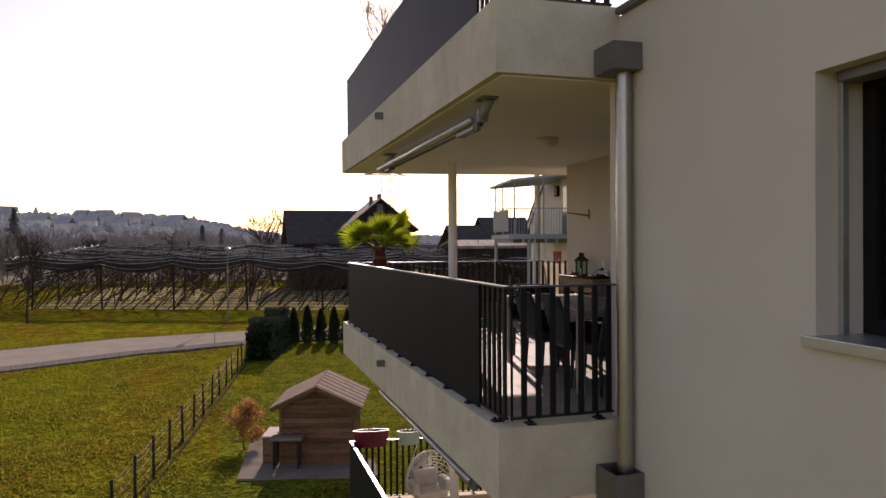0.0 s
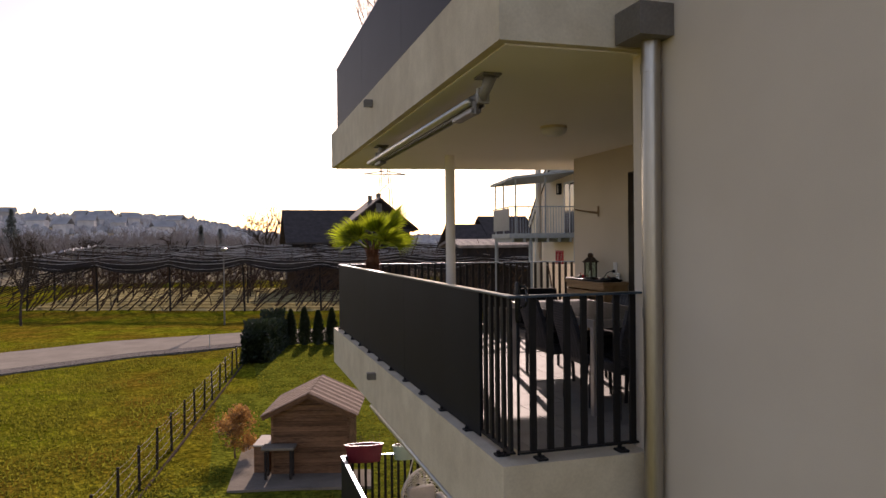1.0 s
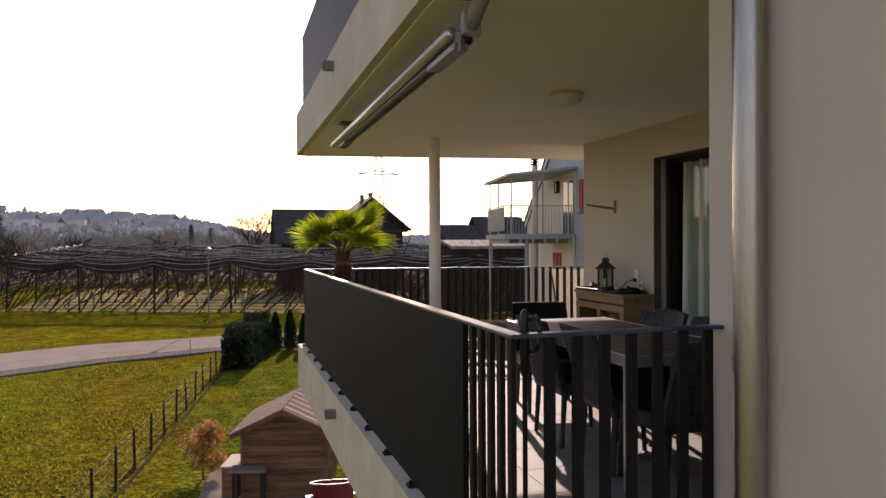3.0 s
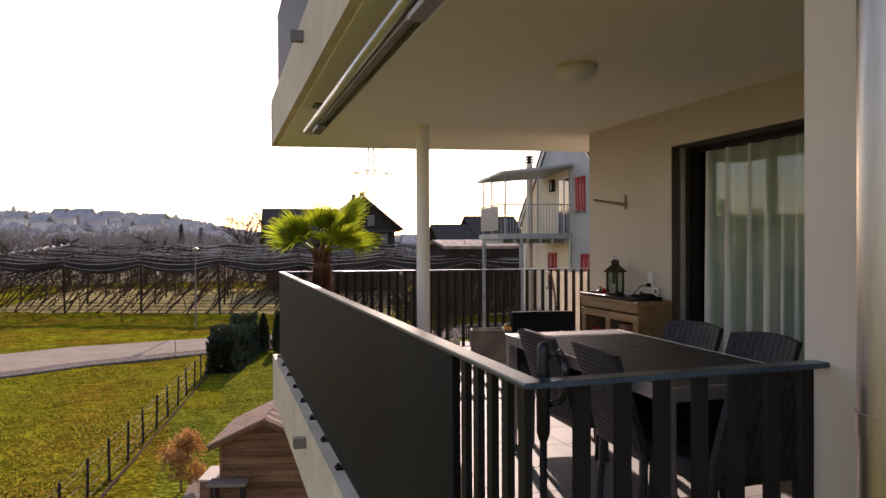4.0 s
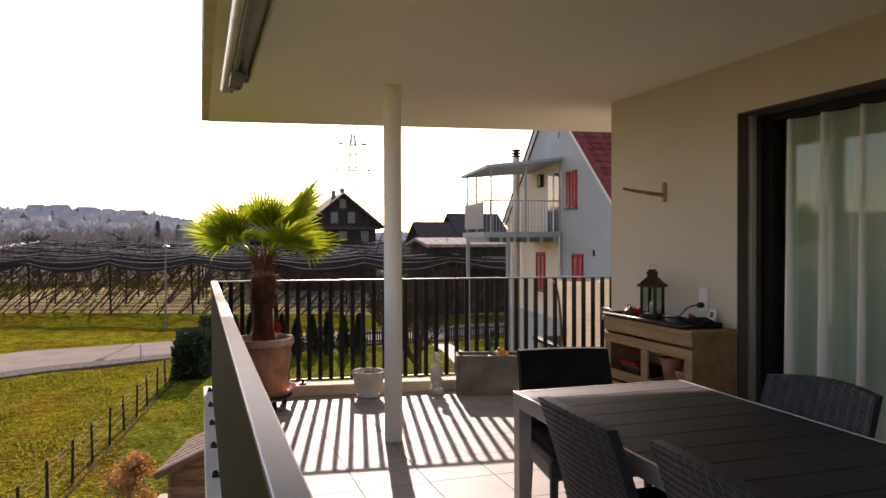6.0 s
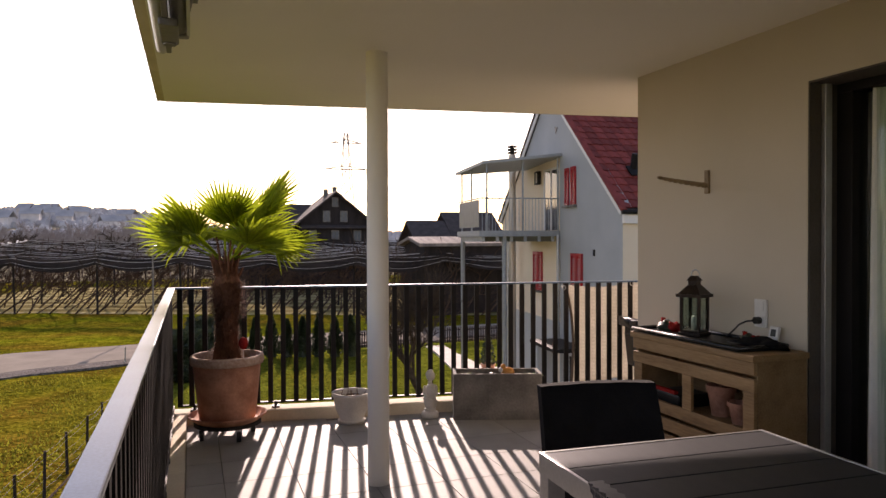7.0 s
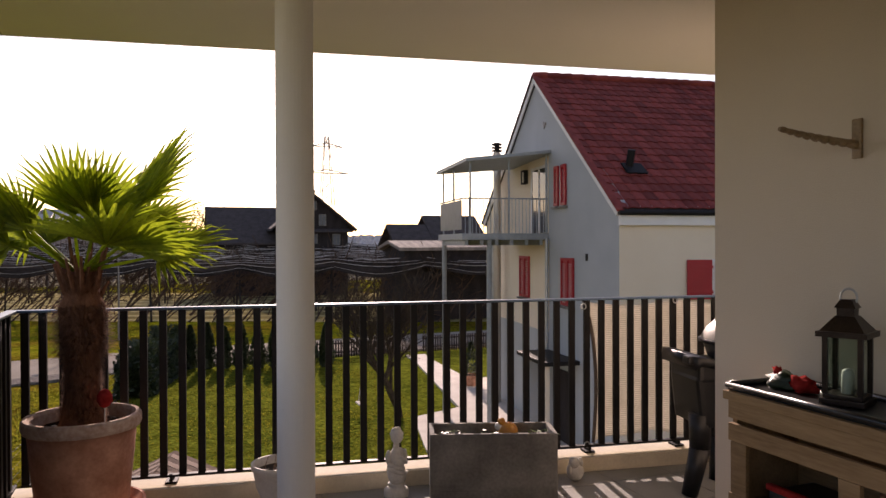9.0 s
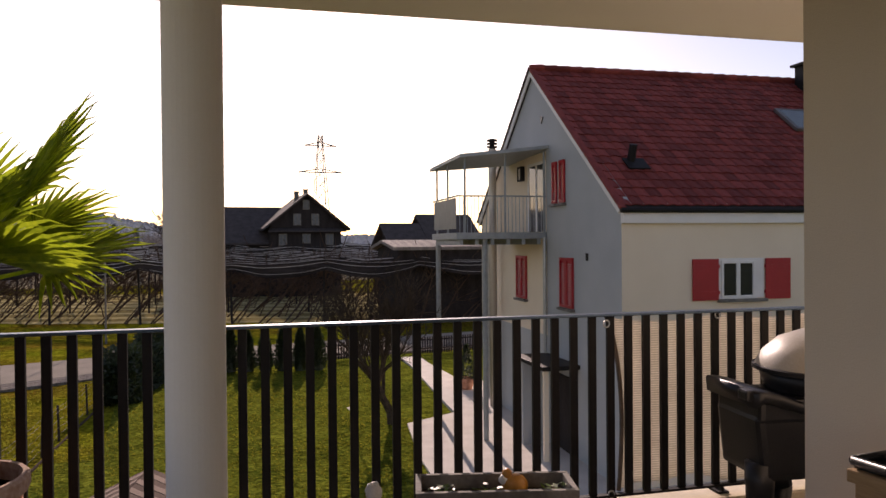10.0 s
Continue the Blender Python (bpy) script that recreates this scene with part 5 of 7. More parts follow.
part("body", boxes((0, 0, 0, 0.36, 0.9, 0.62), bevel=0.01), M_WOOD, bench)
part("lid", boxes((-0.02, -0.02, 0.62, 0.38, 0.92, 0.66), bevel=0.008), M_PAVE, bench, "pale lid")
gt = thing("work_table", pose(1.22, 18.28, GROUND + 0.07, 0, 0, -15), "small grey stone-topped table in front of the shed", "table")
part("top", boxes((-0.05, 0, 0.68, 0.72, 0.42, 0.75), bevel=0.03), M_SLAB, gt)
for x, y in ((0.02, 0.05), (0.6, 0.05), (0.02, 0.34), (0.6, 0.34)):
    part("leg", boxes((x, y, 0, x + 0.05, y + 0.05, 0.66)), M_DARKWOOD, gt)

# ---- trees and shrubs ----
def limbs(origin, height, seed, r0=0.1, levels=4, spread=0.55, kids=3, lean=(0, 0), up=0.25, first=0.35, sides=5):
    """Tapered branches, forking again and again; gives vertices, faces and the twig ends."""
    rnd = random.Random(seed)
    verts, faces, tips = [], [], []

    def stick(a, b, ra, rb, n):
        d = (b - a).normalized()
        s = d.orthogonal().normalized()
        t = d.cross(s)
        k = len(verts)
        for c, r in ((a, ra), (b, rb)):
            for i in range(n):
                w = i * 2 * math.pi / n
                verts.append(tuple(c + (s * math.cos(w) + t * math.sin(w)) * r))
        for i in range(n):
            faces.append((k + i, k + (i + 1) % n, k + n + (i + 1) % n, k + n + i))

    def grow(a, d, ln, r, lev):
        n = sides if lev > 1 else 3
        seg = 3 if lev >= levels - 1 else 2
        p = a
        for i in range(seg):
            d = (d + Vector((rnd.gauss(0, 0.13), rnd.gauss(0, 0.13), rnd.gauss(0, 0.08)))).normalized()
            q = p + d * ln / seg
            stick(p, q, r * (1 - 0.4 * i / seg), r * (1 - 0.4 * (i + 1) / seg), n)
            p = q
            if lev > 0 and i >= (1 if lev == levels else 0):
                for _ in range(1 if lev == levels else max(1, kids - 2)):
                    side = Vector((rnd.gauss(0, 1), rnd.gauss(0, 1), rnd.gauss(0.1, 0.5))).normalized()
                    grow(p, (d * (1 - spread) + side * spread * 1.25 + Vector((0, 0, up))).normalized(), ln * rnd.uniform(0.5, 0.75), r * 0.45, lev - 1)
        if lev == 0:
            tips.append(p)
            return
        for _ in range(kids):
            side = Vector((rnd.gauss(0, 1), rnd.gauss(0, 1), rnd.gauss(0.1, 0.5))).normalized()
            grow(p, (d * (1 - spread) + side * spread + Vector((0, 0, up))).normalized(), ln * rnd.uniform(0.58, 0.82), r * 0.58, lev - 1)

    grow(Vector(origin), Vector((lean[0], lean[1], 1)).normalized(), height * first, r0, levels)
    return verts, faces, tips


def bare_tree(x, y, h, seed, label, r0=0.12, levels=5, kids=3, first=0.27, spread=0.55, lean=(0, 0), twig=None):
    t = thing("bare_tree", pose(x, y, GROUND), label, "tree", "bare trees")
    v, f, tips = limbs((0, 0, -0.1), h, seed, r0, levels, spread, kids, lean, first=first)
    cut = 3 * 5 * 2
    raw("trunk", v[:cut], [q for q in f if max(q) < cut], M_BARK, t)
    raw("crown", v, [q for q in f if min(q) >= cut], twig or M_TWIG, t, "leafless branches")
    return t


bare_tree(9.61, 29.3, 8.0, 5, "leafless fruit tree with forked trunk on the lawn", 0.15, 5, 3, 0.2, 0.42, twig=M_BARK)
for i, (x, y, h) in enumerate(((5.5, 97, 14.5), (-1.5, 104, 7), (23.5, 80, 5.5), (26, 86, 6), (29, 82, 5), (27.5, 62, 4.5))):
    bare_tree(x, y, h, 40 + i, "far leafless tree near the farm", 0.2, 4, 3, 0.3, twig=M_BARK)
bare_tree(-13.7, 57.7, 5.6, 71, "slim leafless roadside tree", 0.11, 4, 3, 0.42, 0.4, twig=M_BARK)
for i, (x, y, h) in enumerate(((-18, 112, 8.0), (-8.6, 114, 7.6), (-6.0, 116, 7.0), (-27, 112, 7.0), (-34, 110, 8.0), (-13, 118, 6.5))):
    bare_tree(x, y, h, 90 + i, "old leafless tree behind the orchard", 0.32, 4, 3, 0.36, 0.6, twig=M_BARK)
bare_tree(-22.0, 60.0, 6.5, 72, "tall leafless tree beside the lane", 0.10, 4, 3, 0.4, 0.45)
bare_tree(-26.5, 63.0, 6.0, 73, "tall leafless tree beside the lane", 0.10, 4, 3, 0.4, 0.45)

# leafless shrub in a tub on the roof terrace
tub = thing("terrace_shrub", pose(2.36, 11.2, 2.81 + FLOOR - 0.03), "leafless shrub in a dark tub on the roof terrace", "potted shrub")
bm = bmesh.new()
lathe(bm, [(0.16, 0), (0.2, 0.35), (0.215, 0.36), (0.215, 0.4), (0.19, 0.4), (0.18, 0.33)], 20)
part("tub", bm, M_PLANTER, tub)
v, f, _ = limbs((0, 0, 0.3), 3.2, 21, 0.024, 4, 0.45, 3, first=0.3, up=0.35)
raw("branchwork", v, f, M_TWIG, tub, "bare branches")

swing = thing("garden_swing", pose(8.5, 29.9, GROUND), "rope swing with a pale wooden seat", "swing")
bm = bmesh.new()
rod(bm, (0, -0.2, 0.45), (0.25, -0.1, 2.6), 0.012, n=5)
rod(bm, (0, 0.2, 0.45), (0.25, 0.1, 2.6), 0.012, n=5)
rod(bm, (0.1, 0, 2.6), (1.2, -0.4, 2.55), 0.04, n=6)
part("rope", bm, M_WICKER, swing)
part("seat", boxes((-0.1, -0.25, 0.42, 0.1, 0.25, 0.46), bevel=0.01), M_PAVE, swing)

# young beech with dry leaves
sh = thing("young_beech", pose(0.62, 20.6, GROUND), "young beech shrub holding dry copper leaves", "shrub")
v, f, tips = limbs((0, 0, -0.05), 1.8, 9, 0.03, 4, 0.62, 3, first=0.3, up=0.18)
raw("trunk", v, f, M_TWIG, sh)
lv, lf = [], []
for p in tips:
    for _ in range(2):
        c = p + Vector((random.gauss(0, 0.05), random.gauss(0, 0.05), random.gauss(0, 0.05)))
        a = Vector((random.gauss(0, 1), random.gauss(0, 1), random.gauss(0, 0.6))).normalized() * 0.05
        b = a.orthogonal().normalized() * 0.028
        k = len(lv)
        lv += [tuple(c - a), tuple(c - b), tuple(c + a), tuple(c + b)]
        lf.append((k, k + 1, k + 2, k + 3))
raw("crown", lv, lf, M_BEECH, sh, "dry copper leaves")


def leafy(n, shape, size):
    """Many small leaf sprays filling a shape: shape() gives a point on its skin and the way out."""
    verts, faces = [], []
    for _ in range(n):
        p, out = shape()
        a = (out + Vector((random.gauss(0, 0.5), random.gauss(0, 0.5), random.gauss(0.3, 0.5)))).normalized() * size * random.uniform(0.6, 1.4)
        b = a.orthogonal().normalized() * size * 0.45
        k = len(verts)
        verts += [tuple(p - b), tuple(p + a), tuple(p + b), tuple(p - a * 0.4)]
        faces.append((k, k + 1, k + 2, k + 3))
    return verts, faces


def cypress(x, y, h, r, seed):
    t = thing("cypress", pose(x, y, GROUND), "slim dark green columnar conifer in a garden row", "conifer", "conifer row")
    bm = bmesh.new()
    rod(bm, (0, 0, -0.1), (0, 0, h * 0.8), 0.05, 0.01, n=6)
    part("trunk", bm, M_BARK, t)
    random.seed(seed)

    def skin():
        v = random.random() ** 0.8
        a = random.uniform(0, 6.283)
        rr = r * (math.sin(min(1.0, v * 2.6 + 0.35) * math.pi / 2) * (1 - v) ** 0.65 + 0.03) * random.uniform(0.35, 1.1) * (1 + 0.2 * math.sin(a * 3 + seed))
        return Vector((rr * math.cos(a), rr * math.sin(a), 0.05 + v * (h - 0.05))), Vector((math.cos(a), math.sin(a), 1.2))

    bm = bmesh.new()
    rod(bm, (0, 0, 0.02), (0, 0, h * 0.45), r * 0.62, r * 0.45, n=9)
    rod(bm, (0, 0, h * 0.45), (0, 0, h * 0.85), r * 0.45, r * 0.05, n=9)
    part("inner_foliage", bm, M_HEDGE, t)
    v, f = leafy(2400, skin, 0.085)
    raw("crown", v, f, M_HEDGE, t, "dense dark foliage")


for i in range(10):
    cypress(2.9 + i * 0.72, 41.6 - i * 0.22, 1.78 + 0.25 * ((i * 7) % 5) / 4, 0.40, 200 + i)


def far_conifer(x, y, h, r, seed):
    """A broad-based far conifer: drooping whorls of needle sprays round a trunk."""
    t = thing("far_conifer", pose(x, y, GROUND + hill(x, y)), "tall hillside conifer with haze in its colour", "conifer", "hillside conifers")
    bm = bmesh.new()
    rod(bm, (0, 0, -0.3), (0, 0, h), 0.18, 0.02, n=6)
    part("trunk", bm, M_BARK, t)
    random.seed(seed)

    def whorl():
        v = random.random() ** 1.3
        a = random.uniform(0, 6.283)
        rr = r * (1 - v) * random.uniform(0.2, 1.1) * (0.75 + 0.25 * math.sin(v * 40))
        return Vector((rr * math.cos(a), rr * math.sin(a), h * (0.12 + 0.88 * v) - rr * 0.3)), Vector((math.cos(a), math.sin(a), -0.2))

    v, f = leafy(1300, whorl, 0.42)
    raw("crown", v, f, M_CONIFER, t, "needle sprays paled with haze")


for i, (x, y, h, r) in enumerate(((-38.5, 150, 12.0, 4.0), (-42.5, 152, 9.5, 3.4), (-5.4, 150, 9.0, 1.7), (-1.8, 152, 8.4, 1.6), (9.5, 158, 7.6, 1.5), (13.5, 160, 7.0, 1.4))):
    far_conifer(x, y, h, r, 300 + i)
hedge = thing("hedge", pose(0, 0, GROUND), "clipped dark evergreen hedge at the garden corner", "hedge")


def hedge_skin():
    u = random.random()
    x, y = 1.55 + u * 1.25, 35.6 + u * 5.6
    w, h = 0.62, 1.42 + 0.2 * math.sin(u * 9) + 0.2 * math.sin(u * 23) - 0.35 * (abs(u - 0.5) > 0.42)
    a = random.uniform(0, math.pi)
    k = random.uniform(0.62, 1.14)
    if random.random() < 0.16:
        s = random.choice((0.0, 1.0))
        return Vector((1.55 + s * 1.25 + random.uniform(-w, w), 35.6 + s * 5.6 + random.gauss(0, 0.12), random.uniform(0.03, 1.4))), Vector((random.gauss(0, 0.4), -1 if s < 0.5 else 1, 0.4))
    return Vector((x + w * math.cos(a) * k, y + random.gauss(0, 0.1), max(0.03, h * min(1, math.sin(a) * 2.2) * (k if math.sin(a) > 0.4 else random.uniform(0.05, 1.0))))), Vector((math.cos(a), 0, math.sin(a)))


random.seed(5)
v, f = leafy(20000, hedge_skin, 0.10)
raw("foliage", v, f, M_HEDGE, hedge)
bm = bmesh.new()
vs = box(bm, -0.30, -2.5, 0.0, 0.30, 2.5, 0.95, bevel=0.22)
bmesh.ops.transform(bm, matrix=pose(2.17, 38.4, 0, 0, 0, -12.5), verts=vs)
part("inner_mass", bm, M_HEDGE, hedge)

# ---- fences ----
fence = thing("wire_fence", pose(0, 0, GROUND), "low wire fence with dark posts along the meadow", "fence")
fp = [Vector((-1.9 + (0.95 + 1.9) * k, 15.5 + (36.0 - 15.5) * k, 0)) for k in [i / 13 for i in range(14)]]
for i, p in enumerate(fp):
    bm = bmesh.new()
    rod(bm, p - Vector((0, 0, 0.1)), p + Vector((0.03 * math.sin(i * 3), 0.02, 1.02)), 0.035, 0.03, n=7)
    part("post", bm, M_DARKWOOD, fence)
for z in (0.2, 0.4, 0.62, 0.85, 0.98):
    bm = bmesh.new()
    for a, b in zip(fp, fp[1:]):
        mid = (a + b) / 2 + Vector((0, 0, -0.025))
        up = Vector((0, 0, z))
        tube(bm, [a + up, mid + up + Vector((0, 0, -0.03 * abs(math.sin(a.y * 7 + z * 20)))), b + up], 0.0035, 4)
    part("wire", bm, M_SHEET, fence)
edge = bmesh.new()
for a, b in zip(fp, fp[1:]):
    rod(edge, a + Vector((0.12, 0, 0.0)), b + Vector((0.12, 0, 0.0)), 0.045, n=6)
structure("fence_edging", edge, M_BARK, "low weathered timber edging along the fence", "edging").matrix_basis = pose(0, 0, GROUND)
picket = thing("picket_fence", pose(0, 0, GROUND), "grey wooden picket fence along the lane", "fence")
pk = bpy.data.meshes.new("picket")
bm = boxes((-0.035, -0.01, 0.04, 0.035, 0.01, 0.86))
bm.to_mesh(pk)
bm.free()
pk.materials.append(M_DARKWOOD)
for i in range(120):
    x = 9.4 + i * 0.13
    if 13.3 < x < 14.8:
        continue
    o = new("picket", pk)
    o.parent = picket
    o.location = (x, 41.8 + 0.02 * (x - 9), 0)
for z in (0.25, 0.68):
    part("rail", boxes((9.35, 41.825, z, 13.3, 41.86, z + 0.07)), M_DARKWOOD, picket)
    part("rail", boxes((14.8, 41.93, z, 25.0, 41.965, z + 0.07)), M_DARKWOOD, picket)

# ---- street lamp and road post ----
sl_ = thing("street_lamp", pose(0.0, 52.9, GROUND), "slim grey street lamp beside the lane", "street lamp")
bm = bmesh.new()
rod(bm, (0, 0, -0.1), (0, 0, 5.1), 0.06, 0.04, n=10)
part("pole", bm, M_SHEET, sl_)
bm = bmesh.new()
lathe(bm, [(0.06, 5.05), (0.20, 5.18), (0.23, 5.26), (0.10, 5.32), (0.02, 5.40)], 14)
part("head", bm, M_GALV, sl_, "pale mushroom head")
rp = thing("road_post", pose(-0.63, 41.2, GROUND), "thin roadside marker post", "post")
bm = bmesh.new()
rod(bm, (0, 0, -0.1), (0, 0, 0.75), 0.03, n=6)
part("post", bm, M_GALV, rp)
redpot = thing("patio_plant", pose(13.65, 32.9, GROUND + 0.08), "evergreen plant in a red pot on the terrace", "potted plant")
bm = bmesh.new()
lathe(bm, [(0.2, 0), (0.29, 0.36), (0.31, 0.36), (0.31, 0.42), (0.27, 0.42), (0.26, 0.34)], 18)
part("pot", bm, M_TERRA, redpot, "red clay pot")
v, f = leafy(700, lambda: (lambda a, z: (Vector((0.38 * (1.1 - z) * math.cos(a) * random.uniform(0.3, 1), 0.38 * (1.1 - z) * math.sin(a) * random.uniform(0.3, 1), 0.4 + z * 1.3)), Vector((math.cos(a), math.sin(a), 0.6))))(random.uniform(0, 6.283), random.random()), 0.08)
raw("foliage", v, f, M_HEDGE, redpot)

# ---- neighbouring house ----
HX, HY = 12.52, 21.51
house = thing("neighbour_house", pose(HX, HY, GROUND, 0, 0, -7.9), "grey and cream rendered house with red tiled gable roof", "house")
HW, HL, HE, HA = 10.8, 14.0, 6.42, 10.62
bm = bmesh.new()
vs = [bm.verts.new(p) for p in ((0, 0, -0.3), (0, HW, -0.3), (0, HW, HE), (0, HW / 2, HA - 0.1), (0, 0, HE))]
f = bm.faces.new(vs)
r = bmesh.ops.extrude_face_region(bm, geom=[f])
bmesh.ops.translate(bm, verts=[v for v in r["geom"] if isinstance(v, bmesh.types.BMVert)], vec=(0.3, 0, 0))
part("gable_wall", bm, M_HOUSE, house, "grey rendered gable wall")
bm = bmesh.new()
vs = [bm.verts.new(p) for p in ((-0.001, 4.4, 2.95), (-0.001, HW, 2.95), (-0.001, HW, HE), (-0.001, 8.55, 8.1), (-0.001, 4.4, 8.1))]
f = bm.faces.new(vs)
r = bmesh.ops.extrude_face_region(bm, geom=[f])
bmesh.ops.translate(bm, verts=[v for v in r["geom"] if isinstance(v, bmesh.types.BMVert)], vec=(-0.0025, 0, 0))
bmesh.ops.recalc_face_normals(bm, faces=bm.faces)
part("cream_render", bm, M_HOUSE2, house, "cream rendered field behind the balcony")
part("front_wall", boxes((0.002, -0.0018, -0.3, HL, 0.29, HE)), M_HOUSE2, house, "cream rendered front wall")
part("rear_wall", boxes((0.3, HW - 0.3, -0.3, HL, HW, HE), (HL - 0.3, 0.3, -0.3, HL, HW - 0.3, HE)), M_HOUSE2, house)
part("eave_box", boxes((-0.02, -0.12, HE - 0.46, HL + 0.3, -0.002, HE - 0.16), bevel=0.01), M_WHITE, house, "white boxed eave")
bm = bmesh.new()
rod(bm, (-0.1, -0.18, HE - 0.17), (HL + 0.3, -0.18, HE - 0.17), 0.06, n=10)
part("gutter", bm, M_DARKRAIL, house, "dark gutter")
pit = math.atan2(HA - HE, HW / 2)
rl = (HW / 2 + 0.15) / math.cos(pit)
for s in (1, -1):
    m = Matrix.Translation((0, HW / 2, HA)) @ (Matrix.Identity(4) if s > 0 else Matrix.Scale(-1, 4, (0, 1, 0))) @ Matrix.Rotation(pit, 4, "X")
    ro = part("roof", boxes((-0.06, -rl, -0.14, HL + 0.3, 0, -0.02)), M_DARKWOOD, house, "tiled roof slope")
    ro.matrix_basis = m
    part("bargeboard", boxes((-0.10, -rl, -0.16, -0.062, 0, -0.005)), M_WHITE, ro, "white bargeboard")
    part("verge", boxes((-0.15, -rl - 0.05, -0.003, 0.02, 0.02, 0.05), bevel=0.01), M_DARKROOF if s < 0 else M_ROOFTILE, ro, "dark verge tiles")
    if s > 0:
        tw, th = 0.30, 0.345
        me = bpy.data.meshes.new("tile_piece")
        b2 = bmesh.new()
        prof = [(0.0, 0.0), (0.05, 0.018), (0.11, 0.024), (0.17, 0.015), (0.21, 0.003), (0.29, 0.0)]
        up_, dn_ = [], []
        for px, pz in prof:
            up_.append(b2.verts.new((px, 0.0, pz + 0.005)))
            dn_.append(b2.verts.new((px, -th - 0.05, pz + 0.035)))
        lip = [b2.verts.new((px, -th - 0.05, pz + 0.012)) for px, pz in prof]
        for k in range(len(prof) - 1):
            b2.faces.new((up_[k], up_[k + 1], dn_[k + 1], dn_[k]))
            b2.faces.new((dn_[k], dn_[k + 1], lip[k + 1], lip[k]))
        b2.to_mesh(me)
        b2.free()
        me.materials.append(M_ROOFTILE)
        base_v = np.array([v.co[:] for v in me.vertices])
        base_f = [tuple(p.vertices) for p in me.polygons]
        rows, cols = int(rl / th), int((HL + 0.36) / tw)
        rv, rf, made = [], [], 0
        for j in range(rows):
            for i in range(cols):
                pos = (-0.08 + i * tw, -j * th, -0.02 + 0.004 * math.sin(i * 7.1 + j * 3.3))
                if i < 15 and made < 290:
                    o = new("roof_tile", me)
                    o.parent = ro
                    o.location = pos
                    made += 1
                else:
                    k = len(rv)
                    rv += [tuple(p) for p in base_v + np.array(pos)]
                    rf += [tuple(k + q for q in p) for p in base_f]
        tagged(raw("roof_tiles", rv, rf, M_ROOFTILE, ro), "red interlocking clay tiles", kind="stuff")
        part("vent_pipe", (lambda b: (rod(b, (0.95, -5.15, 0.0), (0.95, -5.0, 0.42), 0.1, n=12), box(b, 0.75, -5.5, 0.03, 1.3, -5.05, 0.07), b)[2])(bmesh.new()), M_DARKRAIL, ro, "dark roof vent")
        part("skylight", boxes((6.75, -3.35, 0.03, 7.75, -2.15, 0.12), bevel=0.01), M_SHEET, ro, "roof window")
        part("skylight_pane", boxes((6.85, -3.25, 0.121, 7.65, -2.25, 0.126)), M_GLASS, ro)
bm = bmesh.new()
for i in range(36):
    rod(bm, (-0.1 + i * 0.4, HW / 2, HA + 0.03), (-0.1 + i * 0.4 + 0.43, HW / 2, HA + 0.045), 0.10, 0.115, n=8)
part("ridge_tiles", bm, M_ROOFTILE, house, "ridge tiles")
part("chimney", boxes((8.75, HW / 2 - 0.9, HA - 1.4, 9.5, HW / 2 - 0.2, HA + 0.42), (8.65, HW / 2 - 1.0, HA + 0.42, 9.6, HW / 2 - 0.1, HA + 0.50), (8.95, HW / 2 - 0.75, HA + 0.50, 9.35, HW / 2 - 0.35, HA + 0.68), bevel=0.01), M_DARKRAIL, house, "dark clad chimney")


def house_window(m, w, h):
    """Faces -y; origin at the middle of its lower edge on the wall's face."""
    t = part("window", boxes((-w / 2 - 0.06, -0.02, -0.06, w / 2 + 0.06, -0.002, 0.0), (-w / 2 - 0.06, -0.02, h, w / 2 + 0.06, -0.002, h + 0.06), (-w / 2 - 0.06, -0.02, 0, -w / 2, -0.002, h), (w / 2, -0.02, 0, w / 2 + 0.24, -0.002, h + 0.06)), M_WHITE, house, "white framed window")
    t.matrix_basis = m
    part("window_frame", boxes((-w / 2, -0.045, 0, -w / 2 + 0.06, -0.003, h), (w / 2 - 0.06, -0.045, 0, w / 2, -0.003, h), (-w / 2 + 0.06, -0.044, 0, w / 2 - 0.06, -0.004, 0.06), (-w / 2 + 0.06, -0.044, h - 0.06, w / 2 - 0.06, -0.004, h), (-0.05, -0.043, 0.06, 0.05, -0.005, h - 0.06), bevel=0.004), M_WHITE, t)
    for s in (1, -1):
        x0, x1 = (0.05, w / 2 - 0.06) if s > 0 else (-w / 2 + 0.06, -0.05)
        part("pane", boxes((x0, -0.014, 0.06, x1, -0.010, h - 0.06)), M_BLUEGLASS, t, "dark reflecting pane")
    part("window_sill", boxes((-w / 2 - 0.1, -0.12, -0.09, w / 2 + 0.28, -0.021, -0.02), bevel=0.006), M_PLANTER, t)
    for s in (1, -1):
        sw = 0.66
        x0 = w / 2 + 0.27 if s > 0 else -w / 2 - 0.08 - sw
        shu = part("shutter", boxes((x0, -0.06, -0.04, x0 + sw, -0.030, h + 0.05), bevel=0.006), M_RED, t, "red wooden shutter")
        hx = x0 - 0.02 if s > 0 else x0 + sw - 0.02
        for z in (0.10, h - 0.16):
            part("batten", boxes((x0 + 0.05, -0.068, z, x0 + sw - 0.05, -0.060, z + 0.06), bevel=0.002), M_RED, shu)
            part("hinge", boxes((hx, -0.07, z, hx + 0.04, -0.022, z + 0.07)), M_RED, shu)
    return t


M_BLUEGLASS = material("dark_window_glass", (0.02, 0.023, 0.026), (0.035, 0.038, 0.042), 0.06, scale=1, fine=3, bump=0)
house_window(pose(2.90, 0, 4.25), 0.88, 0.85)
house_window(pose(8.5, 0, 4.25), 0.88, 0.85)


